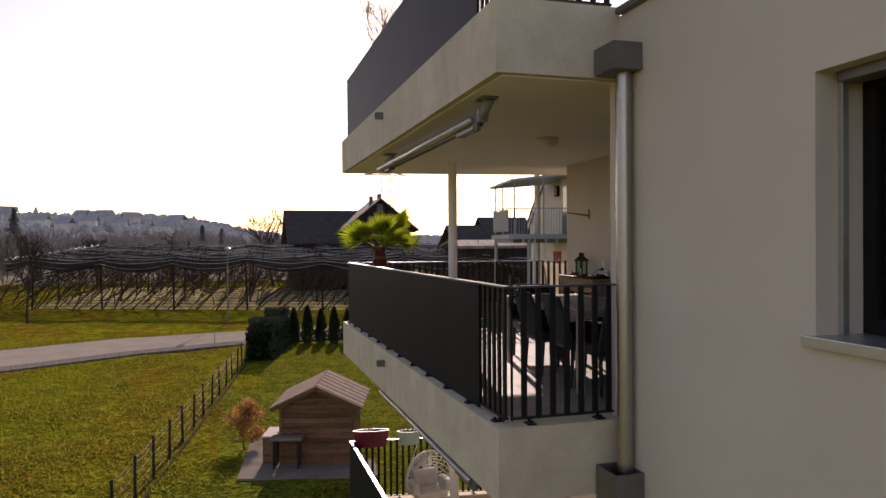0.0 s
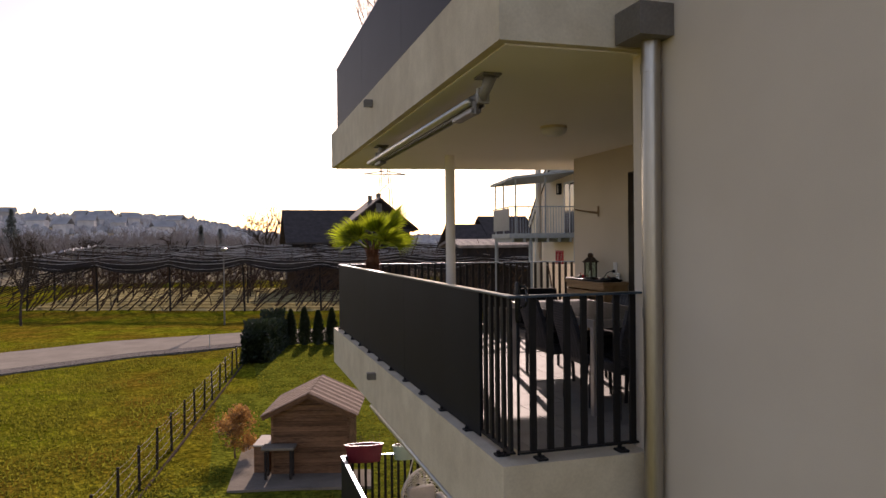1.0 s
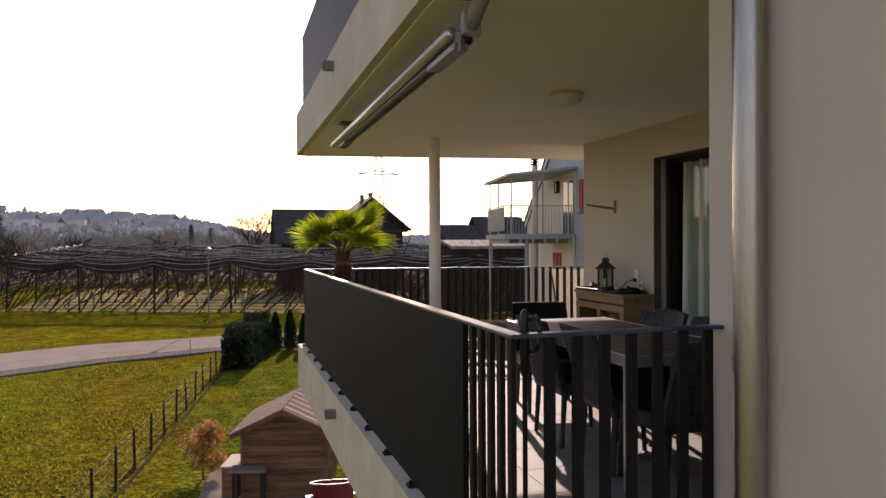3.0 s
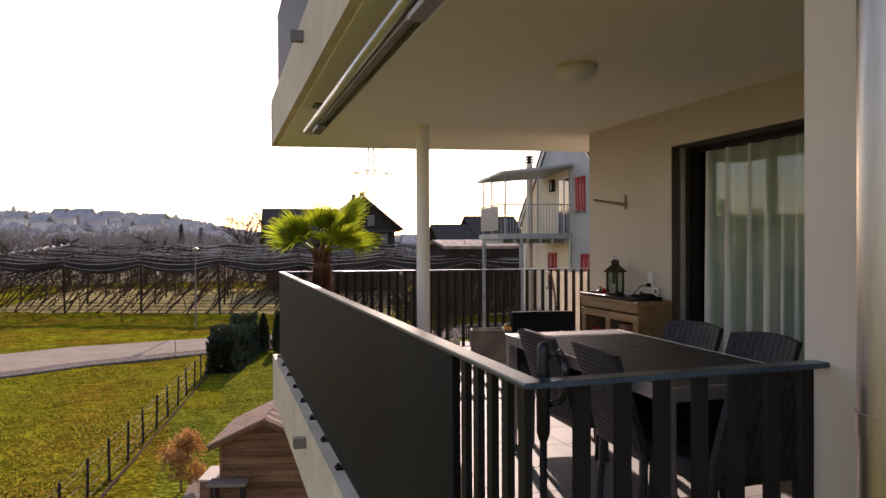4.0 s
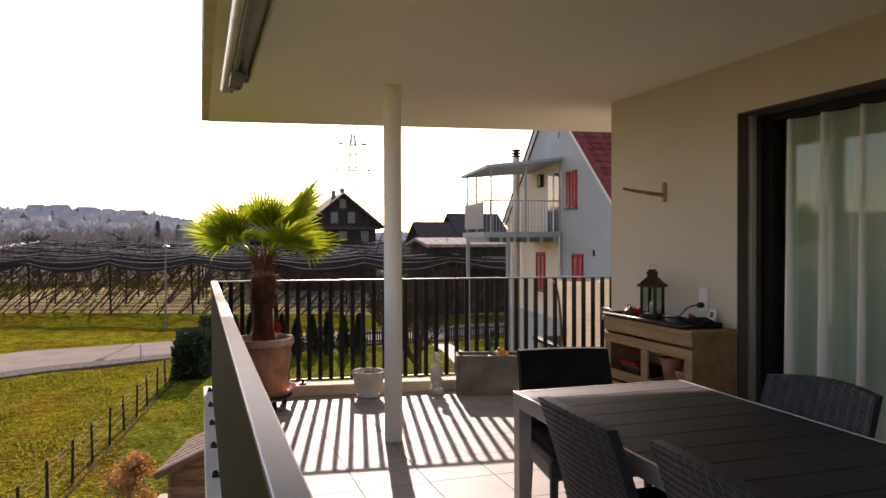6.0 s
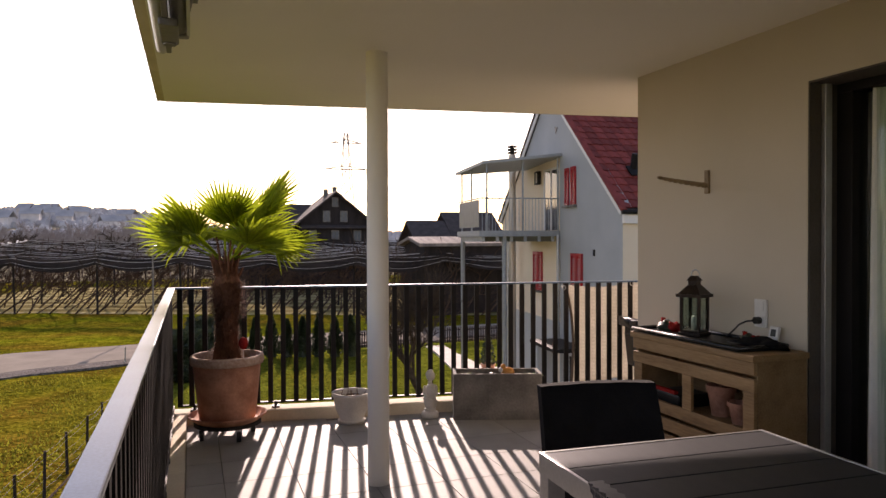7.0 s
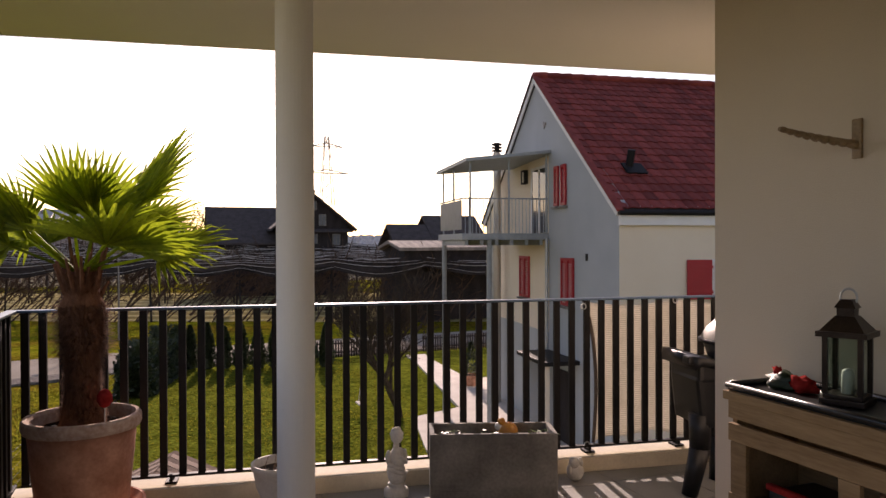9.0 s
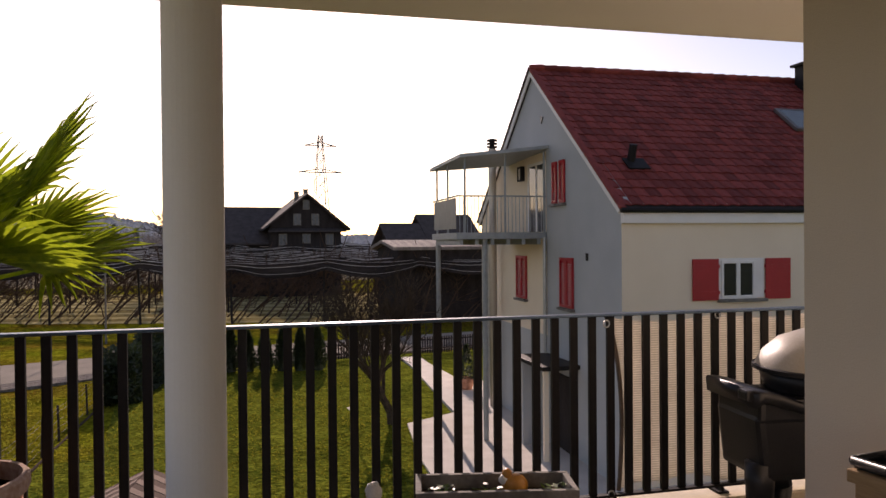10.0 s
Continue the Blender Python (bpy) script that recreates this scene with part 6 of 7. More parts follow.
def louvred(s0, s1, z0, z1):
    """A closed red louvred shutter on the gable wall."""
    t = part("shutter", boxes((-0.06, s0, z0, -0.004, s0 + 0.07, z1), (-0.06, s1 - 0.07, z0, -0.004, s1, z1), (-0.059, s0 + 0.07, z0, -0.005, s1 - 0.07, z0 + 0.08), (-0.059, s0 + 0.07, z1 - 0.08, -0.005, s1 - 0.07, z1), (-0.018, s0 + 0.07, z0 + 0.08, -0.006, s1 - 0.07, z1 - 0.08)), M_RED, house, "red louvred shutter")
    n = int((z1 - z0 - 0.16) / 0.055)
    for i in range(n):
        z = z0 + 0.085 + i * 0.055
        o = part("louvre", boxes((-0.05, s0 + 0.07, -0.004, -0.02, s1 - 0.07, 0.004)), M_LOUVRE, t)
        o.matrix_basis = Matrix.Translation((0, 0, z + 0.02)) @ Matrix.Rotation(radians(-35), 4, "Y") @ Matrix.Translation((0.01, 0, 0))
    part("sill", boxes((-0.12, s0 - 0.06, z0 - 0.08, -0.004, s1 + 0.06, z0 - 0.02)), M_PLANTER, t)


louvred(3.06, 3.40, 6.6, 7.72)
louvred(3.60, 3.90, 6.6, 7.72)
louvred(2.56, 2.98, 3.85, 5.15)
louvred(2.985, 3.40, 3.85, 5.15)
louvred(6.0, 6.45, 3.85, 5.15)
louvred(6.455, 6.9, 3.85, 5.15)
part("balcony_door", boxes((-0.03, 4.45, 5.86, -0.004, 4.55, 7.86), (-0.03, 5.75, 5.86, -0.004, 5.85, 7.86), (-0.029, 4.55, 7.78, -0.005, 5.75, 7.86), (-0.028, 5.1, 5.86, -0.005, 5.2, 7.78)), M_WHITE, house, "white balcony door frame")
part("door_pane", boxes((-0.016, 4.55, 5.86, -0.008, 5.1, 7.78), (-0.016, 5.2, 5.86, -0.008, 5.75, 7.78)), M_BLUEGLASS, house)
wl = part("wall_lamp", boxes((-0.14, 6.15, 7.42, -0.004, 6.2, 7.86), (-0.14, 6.42, 7.42, -0.004, 6.47, 7.86), (-0.14, 6.2, 7.42, -0.004, 6.42, 7.47), (-0.14, 6.2, 7.80, -0.004, 6.42, 7.86), bevel=0.008), M_DARKRAIL, house, "dark framed wall lantern")
part("lamp_glass", boxes((-0.11, 6.2, 7.47, -0.02, 6.42, 7.80)), M_STONE, wl, "pale glass")
part("vent", boxes((-0.02, 1.7, 5.1, -0.004, 1.82, 5.28)), M_DARKRAIL, house)
part("gable_vent", (lambda b: (rod(b, (-0.03, 4.7, 9.05), (-0.004, 4.7, 9.05), 0.14, n=3), b)[1])(bmesh.new()), M_SHEET, house)
bw = part("basement_window", boxes((-0.05, 4.75, 0.95, -0.004, 4.83, 2.3), (-0.05, 5.5, 0.95, -0.004, 5.58, 2.3), (-0.05, 4.83, 0.95, -0.004, 5.5, 1.03), (-0.05, 4.83, 2.22, -0.004, 5.5, 2.3), bevel=0.004), M_WHITE, house, "white framed side window")
part("pane", boxes((-0.03, 4.83, 1.03, -0.006, 5.5, 2.22)), M_BLUEGLASS, bw)
part("sill", boxes((-0.12, 4.7, 0.86, -0.004, 5.63, 0.93)), M_PLANTER, bw)
part("porch_roof", boxes((-1.0, 2.2, 2.36, -0.004, 4.4, 2.47), bevel=0.012), M_DARKRAIL, house, "dark flat porch canopy")
part("porch_side", boxes((-0.92, 3.9, -0.2, -0.004, 4.02, 2.36)), M_HOUSE, house, "grey rendered porch side wall")
part("porch_side", boxes((-0.92, 2.32, -0.2, -0.80, 2.44, 2.36)), M_HOUSE2, house)
part("cellar_door", boxes((-0.05, 2.55, -0.1, -0.004, 3.5, 2.05), bevel=0.005), M_DARKWOOD, house, "dark side door")
for yy in (4.35, 9.7):
    bm = bmesh.new()
    rod(bm, (-0.09, yy, -0.2), (-0.09, yy, 5.7), 0.05, n=10)
    part("downpipe", bm, M_GALV, house)

bal = part("steel_balcony", boxes((-2.6, 4.4, 5.66, -0.004, 7.5, 5.84)), M_BALCONY, house, "galvanised steel balcony")
for x, y, z in ((-2.35, 4.45, 7.90), (-2.45, 7.4, 7.85), (-1.2, 4.45, 8.03), (-0.06, 4.45, 8.12), (-2.45, 6.0, 7.92)):
    bm = bmesh.new()
    rod(bm, (x, y, 5.84), (x, y, z), 0.03, n=8)
    part("post", bm, M_BALCONY, bal)
for x, y in ((-2.45, 7.3), (-1.75, 4.6)):
    bm = bmesh.new()
    rod(bm, (x, y, -0.1), (x, y, 5.66), 0.075, n=10)
    part("column", bm, M_BALCONY, bal)
bm = bmesh.new()
vs = [bm.verts.new(p) for p in ((-2.55, 4.2, 7.86), (-0.004, 4.2, 8.15), (-0.004, 7.7, 8.03), (-2.62, 7.7, 7.81))]
f = bm.faces.new(vs)
r = bmesh.ops.extrude_face_region(bm, geom=[f])
bmesh.ops.translate(bm, verts=[v for v in r["geom"] if isinstance(v, bmesh.types.BMVert)], vec=(0, 0, 0.09))
part("canopy", bm, M_BALCONY, bal, "flat sheet metal canopy")
part("handrail", boxes((-2.58, 4.42, 6.82, -0.01, 4.46, 6.86), (-2.58, 4.46, 6.82, -2.54, 7.45, 6.86)), M_BALCONY, bal)
bar = bpy.data.meshes.new("bar")
bm = boxes((-0.008, -0.008, 5.84, 0.008, 0.008, 6.82))
bm.to_mesh(bar)
bm.free()
bar.materials.append(M_BALCONY)
for i in range(24):
    o = new("bar", bar)
    o.parent = bal
    o.location = (-2.5 + i * 0.107, 4.44, 0)
part("screen", boxes((-2.57, 4.6, 5.95, -2.555, 7.3, 6.8)), M_FROST, bal, "grey perforated screen")
for i in range(6):
    part("joist", boxes((-2.5 + i * 0.45, 4.5, 5.5, -2.4 + i * 0.45, 7.4, 5.66)), M_BALCONY, bal)
flue = part("flue", (lambda b: (rod(b, (-0.3, 8.5, -0.2), (-0.3, 8.5, 8.68), 0.13, n=14), b)[1])(bmesh.new()), M_STEEL, house, "stainless flue pipe")
bm = bmesh.new()
for k in range(3):
    rod(bm, (-0.3, 8.5, 8.72 + k * 0.11), (-0.3, 8.5, 8.77 + k * 0.11), 0.18, n=14)
rod(bm, (-0.3, 8.5, 8.66), (-0.3, 8.5, 9.02), 0.08, n=10)
part("cowl", bm, M_DARKRAIL, flue, "louvred chimney cap")

# ---- far farmhouse, barn, pylon ----
farm = thing("farmhouse", pose(0, 0, 0), "large dark timber farmhouse with small white windows", "farmhouse")
bm = bmesh.new()


def gabled(bm, x0, x1, y0, y1, ze, za, along="x", base=GROUND - 0.5):
    if along == "x":
        ym = (y0 + y1) / 2
        pts = [(y0, base), (y1, base), (y1, ze), (ym, za), (y0, ze)]
        a = [bm.verts.new((x0, y, z)) for y, z in pts]
        b = [bm.verts.new((x1, y, z)) for y, z in pts]
    else:
        xm = (x0 + x1) / 2
        pts = [(x0, base), (x1, base), (x1, ze), (xm, za), (x0, ze)]
        a = [bm.verts.new((x, y0, z)) for x, z in pts]
        b = [bm.verts.new((x, y1, z)) for x, z in pts]
    bm.faces.new(a[::-1])
    bm.faces.new(b)
    for k in range(5):
        bm.faces.new((a[k], a[(k + 1) % 5], b[(k + 1) % 5], b[k]))


def roof_slabs(x0, x1, y0, y1, ze, za, along, over, parent, mat=None):
    """Two roof slopes with thickness and overhang."""
    out = []
    for s in (0, 1):
        bm = bmesh.new()
        if along == "x":
            ym = (y0 + y1) / 2
            k = (za - ze) / (ym - y0)
            e = y0 - over if s == 0 else y1 + over
            pts = [(x0 - over, e, ze - k * over), (x1 + over, e, ze - k * over), (x1 + over, ym, za), (x0 - over, ym, za)]
        else:
            xm = (x0 + x1) / 2
            k = (za - ze) / (xm - x0)
            e = x0 - over if s == 0 else x1 + over
            pts = [(e, y0 - over, ze - k * over), (e, y1 + over, ze - k * over), (xm, y1 + over, za), (xm, y0 - over, za)]
        f = bm.faces.new([bm.verts.new(p) for p in pts])
        r = bmesh.ops.extrude_face_region(bm, geom=[f])
        bmesh.ops.translate(bm, verts=[v for v in r["geom"] if isinstance(v, bmesh.types.BMVert)], vec=(0, 0, 0.22))
        out.append(part("roof", bm, mat or M_DARKROOF, parent, "dark tiled roof"))
    return out


gabled(bm, 7.2, 19.7, 85.5, 95.5, 1.9, 5.3)
part("wall", bm, M_DARKWOOD, farm, "dark timber walls")
roof_slabs(7.2, 19.7, 85.5, 95.5, 1.9, 5.35, "x", 0.8, farm)
bm = bmesh.new()
gabled(bm, 13.35, 20.75, 83.6, 90.5, 3.65, 6.6, "y")
part("wall", bm, M_DARKWOOD, farm, "dark timber gable front")
roof_slabs(13.35, 20.75, 83.6, 90.5, 3.5, 6.5, "y", 0.85, farm)
for z in (2.95, 0.55):
    bm = bmesh.new()
    f = bm.faces.new([bm.verts.new(p) for p in ((13.0, 82.9, z - 0.3), (21.2, 82.9, z - 0.3), (20.9, 83.62, z), (13.3, 83.62, z))])
    r = bmesh.ops.extrude_face_region(bm, geom=[f])
    bmesh.ops.translate(bm, verts=[v for v in r["geom"] if isinstance(v, bmesh.types.BMVert)], vec=(0, 0, 0.1))
    part("pent_roof", bm, M_DARKROOF, farm, "narrow tiled pent roof")
for x, z in ((16.6, 7.05), (17.6, 7.3)):
    part("chimney", boxes((x - 0.22, 86.6, 5.6, x + 0.22, 87.05, z), (x - 0.28, 86.54, z, x + 0.28, 87.11, z + 0.1)), M_PLANTER, farm)
# White frames take a grey material, so their shade is in the colour.
for x, z, w, h in ((17.05, 5.1, 0.7, 0.85), (16.1, 3.45, 0.8, 1.05), (18.0, 3.45, 0.8, 1.05), (14.6, 1.35, 0.85, 1.05), (17.05, 1.55, 0.85, 0.85), (19.5, 1.35, 0.85, 1.05)):
    wnd = part("window", boxes((x - w / 2, 83.5, z, x - w / 2 + 0.09, 83.6, z + h), (x + w / 2 - 0.09, 83.5, z, x + w / 2, 83.6, z + h), (x - w / 2, 83.5, z - 0.09, x + w / 2, 83.6, z), (x - w / 2, 83.5, z + h, x + w / 2, 83.6, z + h + 0.09), (x - 0.03, 83.5, z, x + 0.03, 83.6, z + h)), M_PLANTER, farm, "white framed window")
    part("pane", boxes((x - w / 2 + 0.1, 83.55, z, x + w / 2 - 0.1, 83.58, z + h)), M_FROST, wnd)

barn = thing("barn", pose(0, 0, 0), "dark timber barn with tiled roof behind the orchard", "barn")
bm = bmesh.new()
gabled(bm, 21.4, 25.0, 66.0, 72.0, 0.9, 2.9, "x")
part("wall", bm, M_DARKWOOD, barn)
roof_slabs(21.4, 25.0, 66.0, 72.0, 0.9, 2.95, "x", 0.6, barn)
bm = bmesh.new()
gabled(bm, 25.0, 29.3, 66.0, 74.0, 0.9, 3.75, "x")
part("wall", bm, M_DARKWOOD, barn)
roof_slabs(25.0, 29.3, 66.0, 74.0, 0.9, 3.8, "x", 0.5, barn)
shedr = thing("open_shed", pose(0, 0, 0), "low farm shed with pale corrugated roof", "shed")
bm = bmesh.new()
gabled(bm, 18.2, 29.5, 55.5, 60.5, 1.0, 1.40, "x")
part("wall", bm, M_DARKWOOD, shedr)
for ro in roof_slabs(18.2, 29.5, 55.5, 60.5, 1.0, 1.42, "x", 0.5, shedr, M_CORRUGATED):
    ro["label"] = "pale corrugated roof"
for i in range(46):
    x = 17.8 + i * 0.265
    bm = bmesh.new()
    rod(bm, (x, 55.0, 1.13), (x, 58.0, 1.63), 0.04, n=5)
    part("roof_rib", bm, M_CORRUGATED, shedr)

pyl = thing("pylon", pose(63.0, 300.0, GROUND), "far lattice electricity pylon", "pylon")
bm = bmesh.new()
HP = 50.0


def half(z):
    return 3.4 * (1 - z / HP) + 0.75


lev = [i * HP / 11 for i in range(12)]
for z0, z1 in zip(lev, lev[1:]):
    for sx, sy in ((1, 1), (1, -1), (-1, -1), (-1, 1)):
        a0, a1 = half(z0), half(z1)
        rod(bm, (sx * a0, sy * a0, z0), (sx * a1, sy * a1, z1), 0.21, n=4)
    for s in (1, -1):
        a0, a1 = half(z0), half(z1)
        rod(bm, (-a0, s * a0, z0), (a1, s * a1, z1), 0.13, n=4)
        rod(bm, (a0, s * a0, z0), (-a1, s * a1, z1), 0.13, n=4)
for z, w in ((34.8, 9.0), (45.7, 6.5)):
    for s in (1, -1):
        rod(bm, (0, 0, z + 1.5), (s * w, 0, z), 0.28, n=4)
        rod(bm, (0, 0, z), (s * w, 0, z), 0.28, n=4)
        for k in (0.5, 0.95):
            rod(bm, (s * w * k, 0, z), (s * w * k, 0, z - 2.2), 0.12, n=4)
part("lattice", bm, M_SHEET, pyl, "grey steel lattice")

# ---- orchard under its hail net ----
random.seed(77)
UX, UY = Vector((0.92, -0.39, 0)), Vector((0.05, 0.999, 0))
OR0 = Vector((-18.0, 71.0, GROUND))


def orchard_at(a, b, z=0.0):
    """Plan of the orchard: a along its front, b into its depth."""
    return OR0 + UX * a + UY * b + Vector((0, 0, z))


OA, OB = 53.5, 34.0
verts, faces = [], []
for i in range(28):
    for j in range(20):
        a, b = -0.4 + i * OA / 27, -0.3 + j * OB / 19
        p = orchard_at(a, b, 0.075 + 0.03 * math.sin(b * 2.1) if 0 < i < 27 and 0 < j < 19 else -0.1)
        verts.append(tuple(p))
for i in range(27):
    for j in range(19):
        k = i * 20 + j
        faces.append((k, k + 20, k + 21, k + 1))
ofl = raw("orchard_floor", verts, faces, M_ORCHARD, smooth=True)
ofl.data.materials.append(M_SHADEBAND)
# Every other band is coloured as net shadow.
for i, p in enumerate(ofl.data.polygons):
    p.material_index = i % 19 % 2
tagged(ofl, "dry grass orchard floor with painted bands of light and shade", "ground", kind="structure")
verts, faces = [], []
for r in range(27):
    for k in range(8):
        a = r * 2.0 + random.gauss(0, 0.15)
        b = 0.6 + k * 4.2 + random.gauss(0, 0.15)
        slant = random.gauss(0.55, 0.25) if k % 2 else random.gauss(1.05, 0.2)
        v, f, _ = limbs((0, 0, 0), random.uniform(3.0, 3.9), r * 100 + k, 0.06, 2, 0.55, 3, (slant, random.gauss(-0.1, 0.1)), first=0.45 if k % 2 else 0.7, up=0.05, sides=4)
        o = orchard_at(a, b)
        q = len(verts)
        verts += [(x + o.x, y + o.y, z + o.z) for x, y, z in v]
        faces += [tuple(q + i for i in p) for p in f]
for r in range(30):
    for b in (0.2, 4.4, 9.0):
        v, f, _ = limbs((0, 0, 0), random.uniform(3.7, 4.5), 7000 + r * 40 + int(b * 10), 0.075, 1, 0.5, 4, (random.gauss(0.85, 0.12), random.gauss(0.0, 0.08)), first=0.95, up=0.05, sides=4)
        o = orchard_at(-2.0 + r * 1.85 + random.gauss(0, 0.2), b)
        q = len(verts)
        verts += [(x + o.x, y + o.y, z + o.z) for x, y, z in v]
        faces += [tuple(q + i for i in p) for p in f]
tagged(raw("orchard_trees", verts, faces, M_FRUITWOOD), "rows of slanting pruned leafless fruit trees", "orchard", kind="stuff")
net = thing("hail_net", pose(0, 0, 0), "black hail net gathered over orchard posts and wires", "hail net")
post = bpy.data.meshes.new("net_post")
bm = bmesh.new()
rod(bm, (0, 0, -0.2), (0, 0, 4.3), 0.085, 0.07, n=6)
bm.to_mesh(post)
bm.free()
post.materials.append(M_DARKWOOD)
BAY = 6.5
for r in range(9):
    for k in range(5):
        o = new("net_post", post)
        o.parent = net
        o.location = orchard_at(1.7 + r * BAY, k * 8.0)
        o.rotation_euler = (radians(random.gauss(0, 1.5)), radians(random.gauss(0, 1.5)), 0)


def net_height(a, b):
    """Ridges over the lines of posts, sagging between them."""
    s = abs(math.sin((a - 1.7) * math.pi / BAY))
    return 4.40 + 0.036 * b - 0.24 * s ** 0.8 + 0.20 * noise.noise((a * 0.16, b * 0.2, 3)) + 0.04 * noise.noise((a * 0.9, b * 0.6, 9))


# sagging sheets across the rows, gathered into folds
for k in range(9):
    verts, faces = [], []
    b0 = -0.6 + k * 4.0
    n = 150
    m = 9
    for i in range(n + 1):
        a = -0.5 + i * 53.5 / n
        for j in range(m):
            u = j / (m - 1)
            wv = 1.7 + 0.5 * noise.noise((a * 0.15, k * 5.0, 0))
            fold = 0.10 * math.sin(u * 14 + a * 0.35 + k) + 0.08 * noise.noise((a * 0.4, u * 5, k))
            sag = abs(math.sin((a - 1.7) * math.pi / BAY))
            drop = (0.50 + 0.36 * sag + 0.30 * noise.noise((a * 0.13, 7.0, 0))) * (1 - min(1.0, u * 3)) if k == 0 else 0.0
            p = orchard_at(a, b0 + (0.15 + u * wv if k == 0 and u > 0.3 else u * wv), net_height(a, b0) - 0.2 * math.sin(u * math.pi) + fold * 0.5 - drop)
            verts.append(tuple(p))
    for i in range(n):
        for j in range(m - 1):
            q = i * m + j
            faces.append((q, q + m, q + m + 1, q + 1))
    raw("net_sheet", verts, faces, M_NET if k == 0 else M_NETSHEET, net, "gathered black netting", smooth=True)
# wires and hems
for k in range(44):
    bm = bmesh.new()
    b0 = -0.9 + k * 0.79 + 0.25 * math.sin(k * 5.1)
    lift = 0.05 + 0.16 * noise.noise((k * 3.7, 0.3, 1.0))
    pts = [orchard_at(a, b0, net_height(a, b0) + lift + 0.10 * noise.noise((a * 0.22, k * 3.3, 0))) for a in [-0.5 + i * 0.95 for i in range(57)]]
    for p, q in zip(pts, pts[1:]):
        rod(bm, p, q, 0.026 if k % 4 else 0.045, n=4, caps=False)
    part("net_cord", bm, M_NETHEM if k % 2 == 1 else M_NET, net, "rolled net strand")
for k in range(9):
    bm = bmesh.new()
    pts = []
    for i in range(110):
        a = -0.5 + i * 0.49
        sag = abs(math.sin((a - 1.7) * math.pi / BAY))
        pts.append(orchard_at(a, -0.66 - 0.02 * k, net_height(a, -0.6) - (0.50 + 0.36 * sag + 0.30 * noise.noise((a * 0.13, 7.0, 0))) * (k + 0.5) / 9 + 0.07 * noise.noise((a * 0.35, k * 2.3, 5))))
    for p, q in zip(pts, pts[1:]):
        rod(bm, p, q, 0.016 + 0.010 * (k % 3), n=4, caps=False)
    part("net_cord", bm, M_NETHEM if k in (1, 6) else M_NET, net, "rolled net strand")
for r in range(9):
    bm = bmesh.new()
    pts = [orchard_at(1.7 + r * BAY, b, net_height(1.7 + r * BAY, b) + 0.06) for b in [-0.7 + i * 1.2 for i in range(29)]]
    for p, q in zip(pts, pts[1:]):
        rod(bm, p, q, 0.05, n=4, caps=False)
    part("ridge_wire", bm, M_NET, net)
# short cross strands where the sheets are clipped together
for k in range(60):
    bm = bmesh.new()
    a0, b0 = random.uniform(0, 53), random.uniform(0.5, 30)
    da, db = random.uniform(2.0, 6.5), random.gauss(0, 1.3)
    pts = [orchard_at(a0 + da * i / 6, b0 + db * i / 6, net_height(a0 + da * i / 6, b0) + 0.14 + 0.12 * math.sin(i * math.pi / 6)) for i in range(7)]
    for p, q in zip(pts, pts[1:]):
        rod(bm, p, q, random.uniform(0.02, 0.05), n=4, caps=False)
    part("net_fold", bm, M_NETHEM if k % 2 == 0 else M_NET, net, "loose fold of netting")
# pale hem along the open end
bm = bmesh.new()
pts = [orchard_at(-0.6 + 0.25 * math.sin(i * 1.9), -0.6 + i * 1.1, net_height(-0.6, i * 1.1) + 0.10 + 0.16 * math.sin(i * 2.3)) for i in range(32)]
for i, (p, q) in enumerate(zip(pts, pts[1:])):
    rod(bm, p, q, 0.05 + 0.04 * (i % 3), 0.05 + 0.04 * ((i + 1) % 3), n=6)
part("end_hem", bm, M_NETHEM, net, "bunched pale hem")
# side netting, gathered from the second bay down to the foot of the corner post
verts, faces = [], []
for i in range(25):
    u = i / 24
    a = 8.2 - u * 9.6
    for j in range(9):
        v = j / 8
        hi = net_height(a, -0.6) - 0.5
        lo = hi - (hi - 0.15) * u ** 0.9
        verts.append(tuple(orchard_at(a - 0.5 * v * u, -0.75 - 0.25 * math.sin(v * 3) + 0.12 * noise.noise((a, v * 4, 2)), hi + (lo - hi) * v)))
for i in range(24):
    for j in range(8):
        q = i * 9 + j
        faces.append((q, q + 9, q + 10, q + 1))
raw("net_curtain", verts, faces, M_NETSHEET, net, "hanging side netting", smooth=True)
for k in range(12):
    bm = bmesh.new()
    pts = []
    for i in range(14):
        u = i / 13
        a = 8.4 - k * 0.12 - u * (9.6 - k * 0.12)
        hi = net_height(a, -0.6) - 0.45
        pts.append(orchard_at(a, -0.85 - 0.03 * k, hi - (hi - 0.12 - 0.16 * k) * u ** (0.8 + 0.06 * k) + 0.10 * noise.noise((u * 6, k * 2.0, 8))))
    for p, q in zip(pts, pts[1:]):
        rod(bm, p, q, 0.022 + 0.012 * (k % 3), n=4, caps=False)
    part("net_cord", bm, M_NET, net, "gathered net strand")
for k in range(9):
    bm = bmesh.new()
    b0 = k * 3.4
    pts = [orchard_at(-0.6 - 0.8 * u + 0.2 * math.sin(k * 3 + u * 5), b0 + 0.8 * u, net_height(-0.6, b0) * (1 - u) + 0.1) for u in (0, 0.2, 0.4, 0.6, 0.8, 1.0)]
    for p, q in zip(pts, pts[1:]):
        rod(bm, p, q, 0.028, n=5, caps=False)
    part("net_cord", bm, M_NET, net, "net strand tied down")

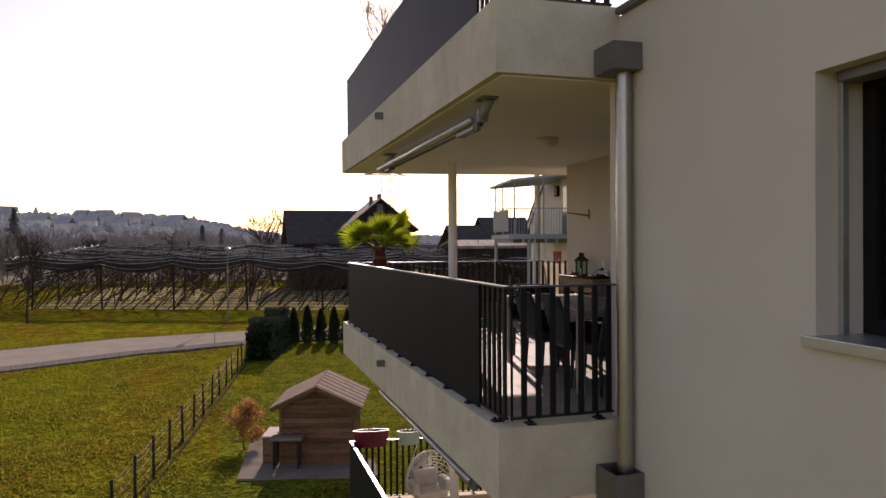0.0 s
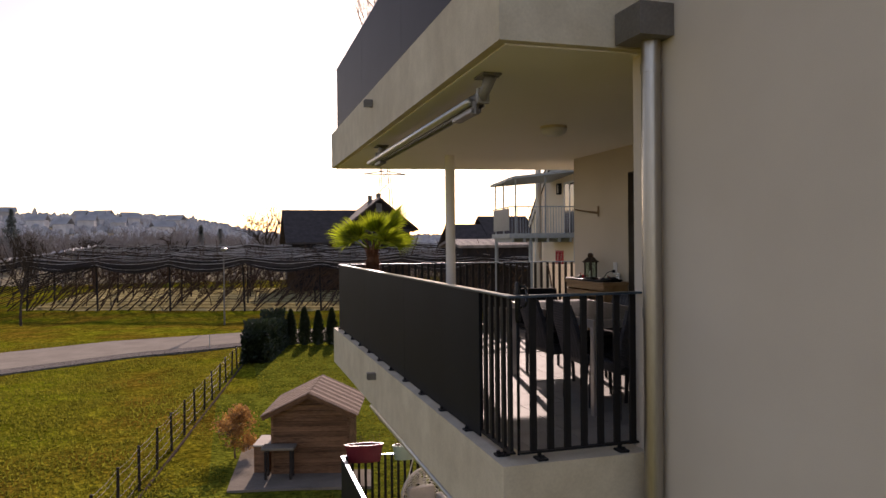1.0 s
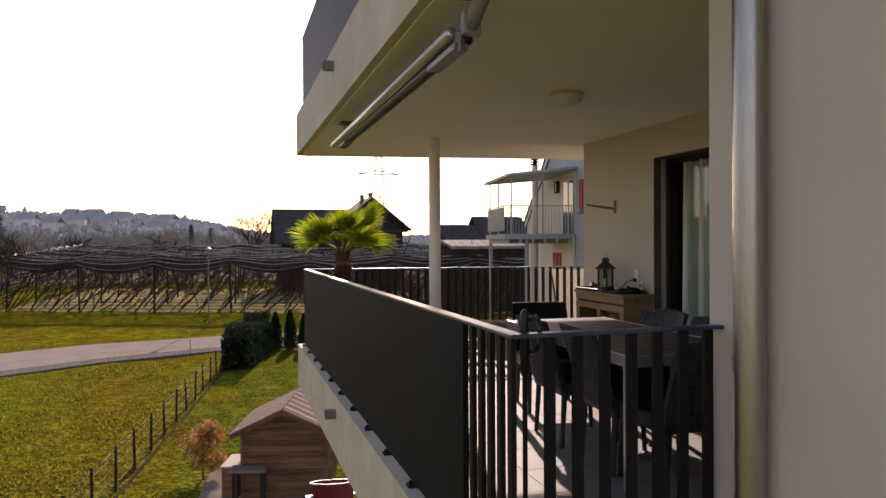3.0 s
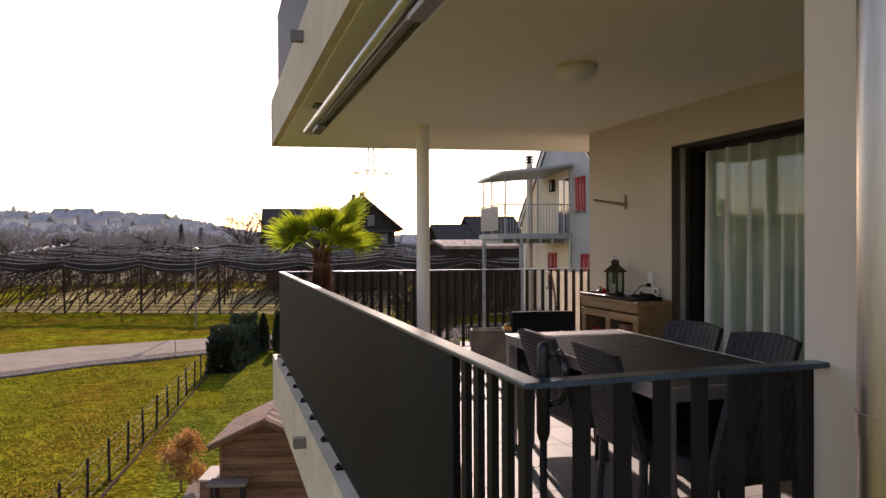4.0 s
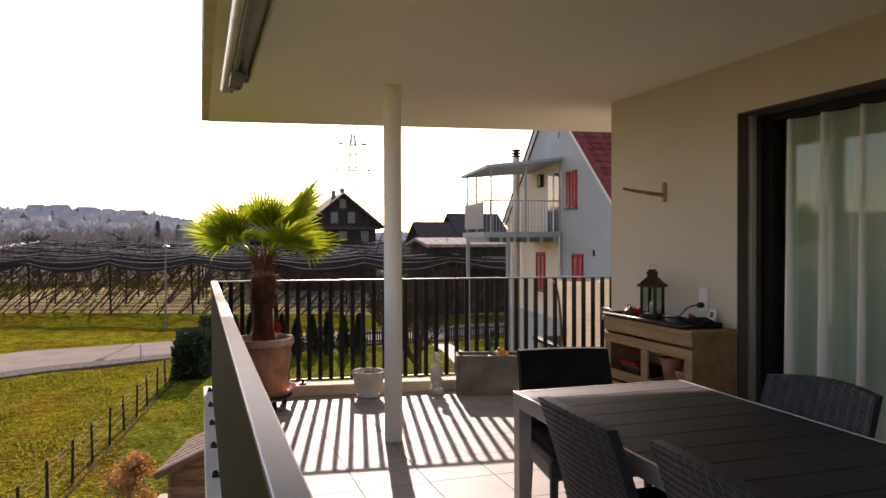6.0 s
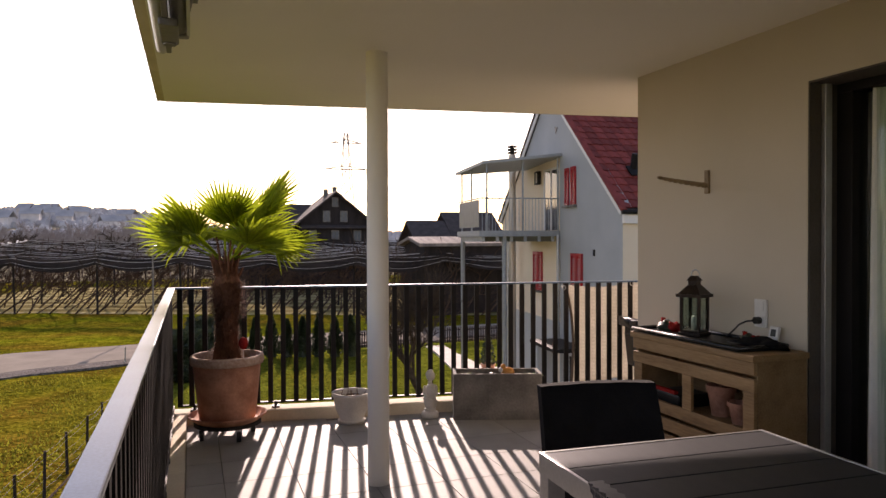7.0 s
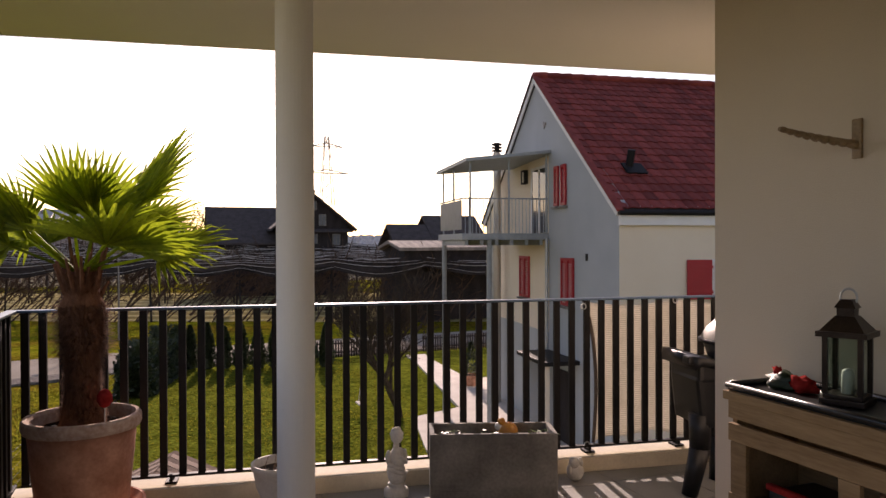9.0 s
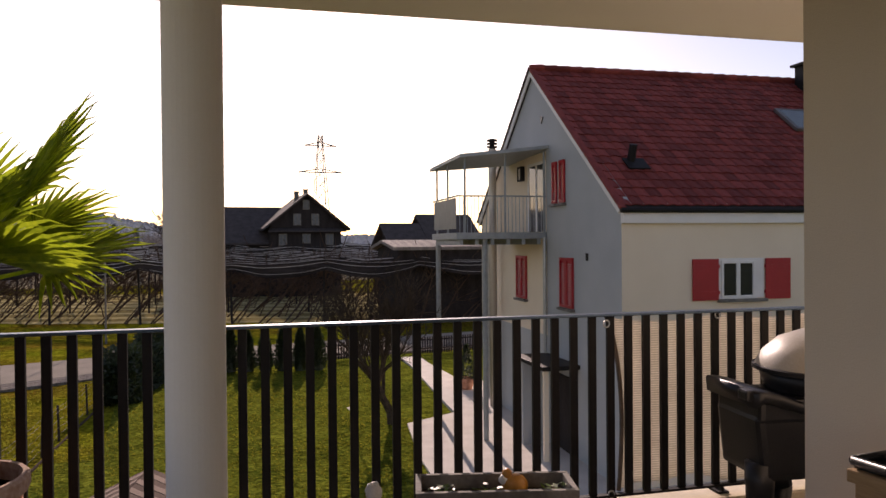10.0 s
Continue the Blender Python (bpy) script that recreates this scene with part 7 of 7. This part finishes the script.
# ---- far woods and the town on the hill ----
random.seed(31)
verts, faces = [], []
for i in range(760):
    az = radians(random.uniform(-26, 26))
    d = random.uniform(110, 210)
    x, y = d * math.sin(az), d * math.cos(az)
    h = random.uniform(5.0, 10.5) * (1 if az < 0.06 else 0.6)
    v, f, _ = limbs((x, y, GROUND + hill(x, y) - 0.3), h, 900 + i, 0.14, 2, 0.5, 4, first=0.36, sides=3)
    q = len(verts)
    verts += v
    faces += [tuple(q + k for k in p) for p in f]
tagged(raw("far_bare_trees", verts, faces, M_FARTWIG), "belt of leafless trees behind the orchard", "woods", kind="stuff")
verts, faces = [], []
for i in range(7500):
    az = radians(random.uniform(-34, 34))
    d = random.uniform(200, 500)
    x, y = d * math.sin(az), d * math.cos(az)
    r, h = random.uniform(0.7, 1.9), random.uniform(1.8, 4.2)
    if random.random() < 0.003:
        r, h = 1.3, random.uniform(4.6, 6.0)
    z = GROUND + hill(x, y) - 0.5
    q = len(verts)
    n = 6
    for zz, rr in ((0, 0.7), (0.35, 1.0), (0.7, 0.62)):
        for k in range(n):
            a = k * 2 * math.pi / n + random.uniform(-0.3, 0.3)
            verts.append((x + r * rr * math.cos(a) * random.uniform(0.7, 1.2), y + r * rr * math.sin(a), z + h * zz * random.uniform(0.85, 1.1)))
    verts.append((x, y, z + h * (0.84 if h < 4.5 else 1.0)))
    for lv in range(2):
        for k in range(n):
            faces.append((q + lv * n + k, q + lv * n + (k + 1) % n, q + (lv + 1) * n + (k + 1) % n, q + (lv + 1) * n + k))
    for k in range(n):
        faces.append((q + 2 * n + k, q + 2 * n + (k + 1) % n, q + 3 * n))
tagged(raw("far_woodland", verts, faces, M_FARHILL), "far hillside trees with haze mixed into their colour", "woods", kind="stuff")
for i in range(16):
    az = radians(random.uniform(-20, -3.0))
    d = random.uniform(250, 330)
    x, y = d * math.sin(az), d * math.cos(az)
    z = GROUND + hill(x, y)
    w, l, h = random.uniform(4, 6.5), random.uniform(4, 5.5), random.uniform(2.6, 3.8)
    t = thing("town_house", pose(x, y, z, 0, 0, random.uniform(-25, 25)), "far pale house of the hillside town", "house", "hillside town")
    bm = bmesh.new()
    gabled(bm, -w / 2, w / 2, -l / 2, l / 2, h, h + 0.02, "x", -1)
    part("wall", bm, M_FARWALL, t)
    # The roofs share the haze-grey of the far trees.
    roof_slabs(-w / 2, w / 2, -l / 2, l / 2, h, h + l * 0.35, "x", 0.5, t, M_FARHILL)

# ---- grass tufts of the near lawn and meadow ----
random.seed(12)
verts, faces = [], []
rng = np.random.default_rng(4)
cnt = 0
while cnt < 90000:
    u = rng.random()
    y = 13 + 34 * u ** 1.25
    x = rng.uniform(-14, 12.5)
    if 0.4 < x < 3.8 and 17.1 < y < 21.6 or x > 9.4 and y < 42 and x > 9.9 + 0.12 * (y - 25) or x < -0.5 and y > 31.9 + (x + 16) * 0.55 and y < 41 + (x + 16) * 0.5 or x >= -2 and y > 41:
        cnt += 0.25
        continue
    dense = noise.noise((x * 0.5, y * 0.5, 2.0))
    if dense < rng.uniform(-0.6, 0.3):
        cnt += 0.4
        continue
    cnt += 1
    z = GROUND + 0.06 * noise.noise((x * 0.3, y * 0.3, 0)) - 0.01
    h = rng.uniform(0.03, 0.085) * (1.2 if x < -1 else 0.75)
    a = rng.uniform(0, 6.283)
    w = 0.036
    lx, ly = rng.normal(0, 0.03, 2)
    k = len(verts)
    verts += [(x - w * math.cos(a), y - w * math.sin(a), z), (x + w * math.cos(a), y + w * math.sin(a), z), (x + lx, y + ly, z + h)]
    faces.append((k, k + 1, k + 2))
tagged(raw("grass_tufts", verts, faces, M_BLADE), "short sunlit grass tufts on the lawn", "grass", kind="stuff")

# ---- balcony floor tiles ----
structure("balcony_floor", (lambda bm: (prism(bm, [(SX + 0.192, SY + 0.192), (IX - 0.002, SY + 0.192), (IX - 0.002, 9.9), (9.4, 9.9), (9.4, far_edge(9.4, 0.192)), (SX + 0.192, far_edge(SX + 0.192, 0.192))], FLOOR - 0.03, FLOOR - 0.006), bm)[1])(bmesh.new()), M_GROUT, "dark joints between the balcony tiles", "floor")
floor_ob = bpy.data.objects["balcony_floor"]
TS = 0.393
whole = bpy.data.meshes.new("tile")
bm = boxes((0.002, 0.002, FLOOR - 0.02, TS - 0.002, TS - 0.002, FLOOR), bevel=0.0015)
bm.to_mesh(whole)
bm.free()
whole.materials.append(M_TILE)
for i in range(18):
    for j in range(17):
        x0, y0 = 2.024 + i * TS, 10.145 - 13 * TS + j * TS
        x1, y1 = x0 + TS, y0 + TS
        xa, ya = max(x0, SX + 0.195), max(y0, SY + 0.195)
        xb = min(x1, IX - 0.003) if y0 < 9.7 else x1
        if x0 >= IX - 0.003:
            ya = max(ya, 9.91)
        l0, l1 = min(y1, far_edge(xa, 0.195)), min(y1, far_edge(xb, 0.195))
        if xb - xa < 0.03 or min(l0, l1) - ya < 0.03 or x0 > 8.6:
            continue
        if xa == x0 and ya == y0 and xb == x1 and l0 == y1 and l1 == y1:
            o = new("tile", whole)
            o.parent = floor_ob
            o.location = (x0, y0, 0)
        else:
            bm = bmesh.new()
            prism(bm, [(xa + 0.002, ya + 0.002), (xb - 0.002, ya + 0.002), (xb - 0.002, l1 - 0.002), (xa + 0.002, l0 - 0.002)], FLOOR - 0.02, FLOOR)
            part("tile", bm, M_TILE, floor_ob)
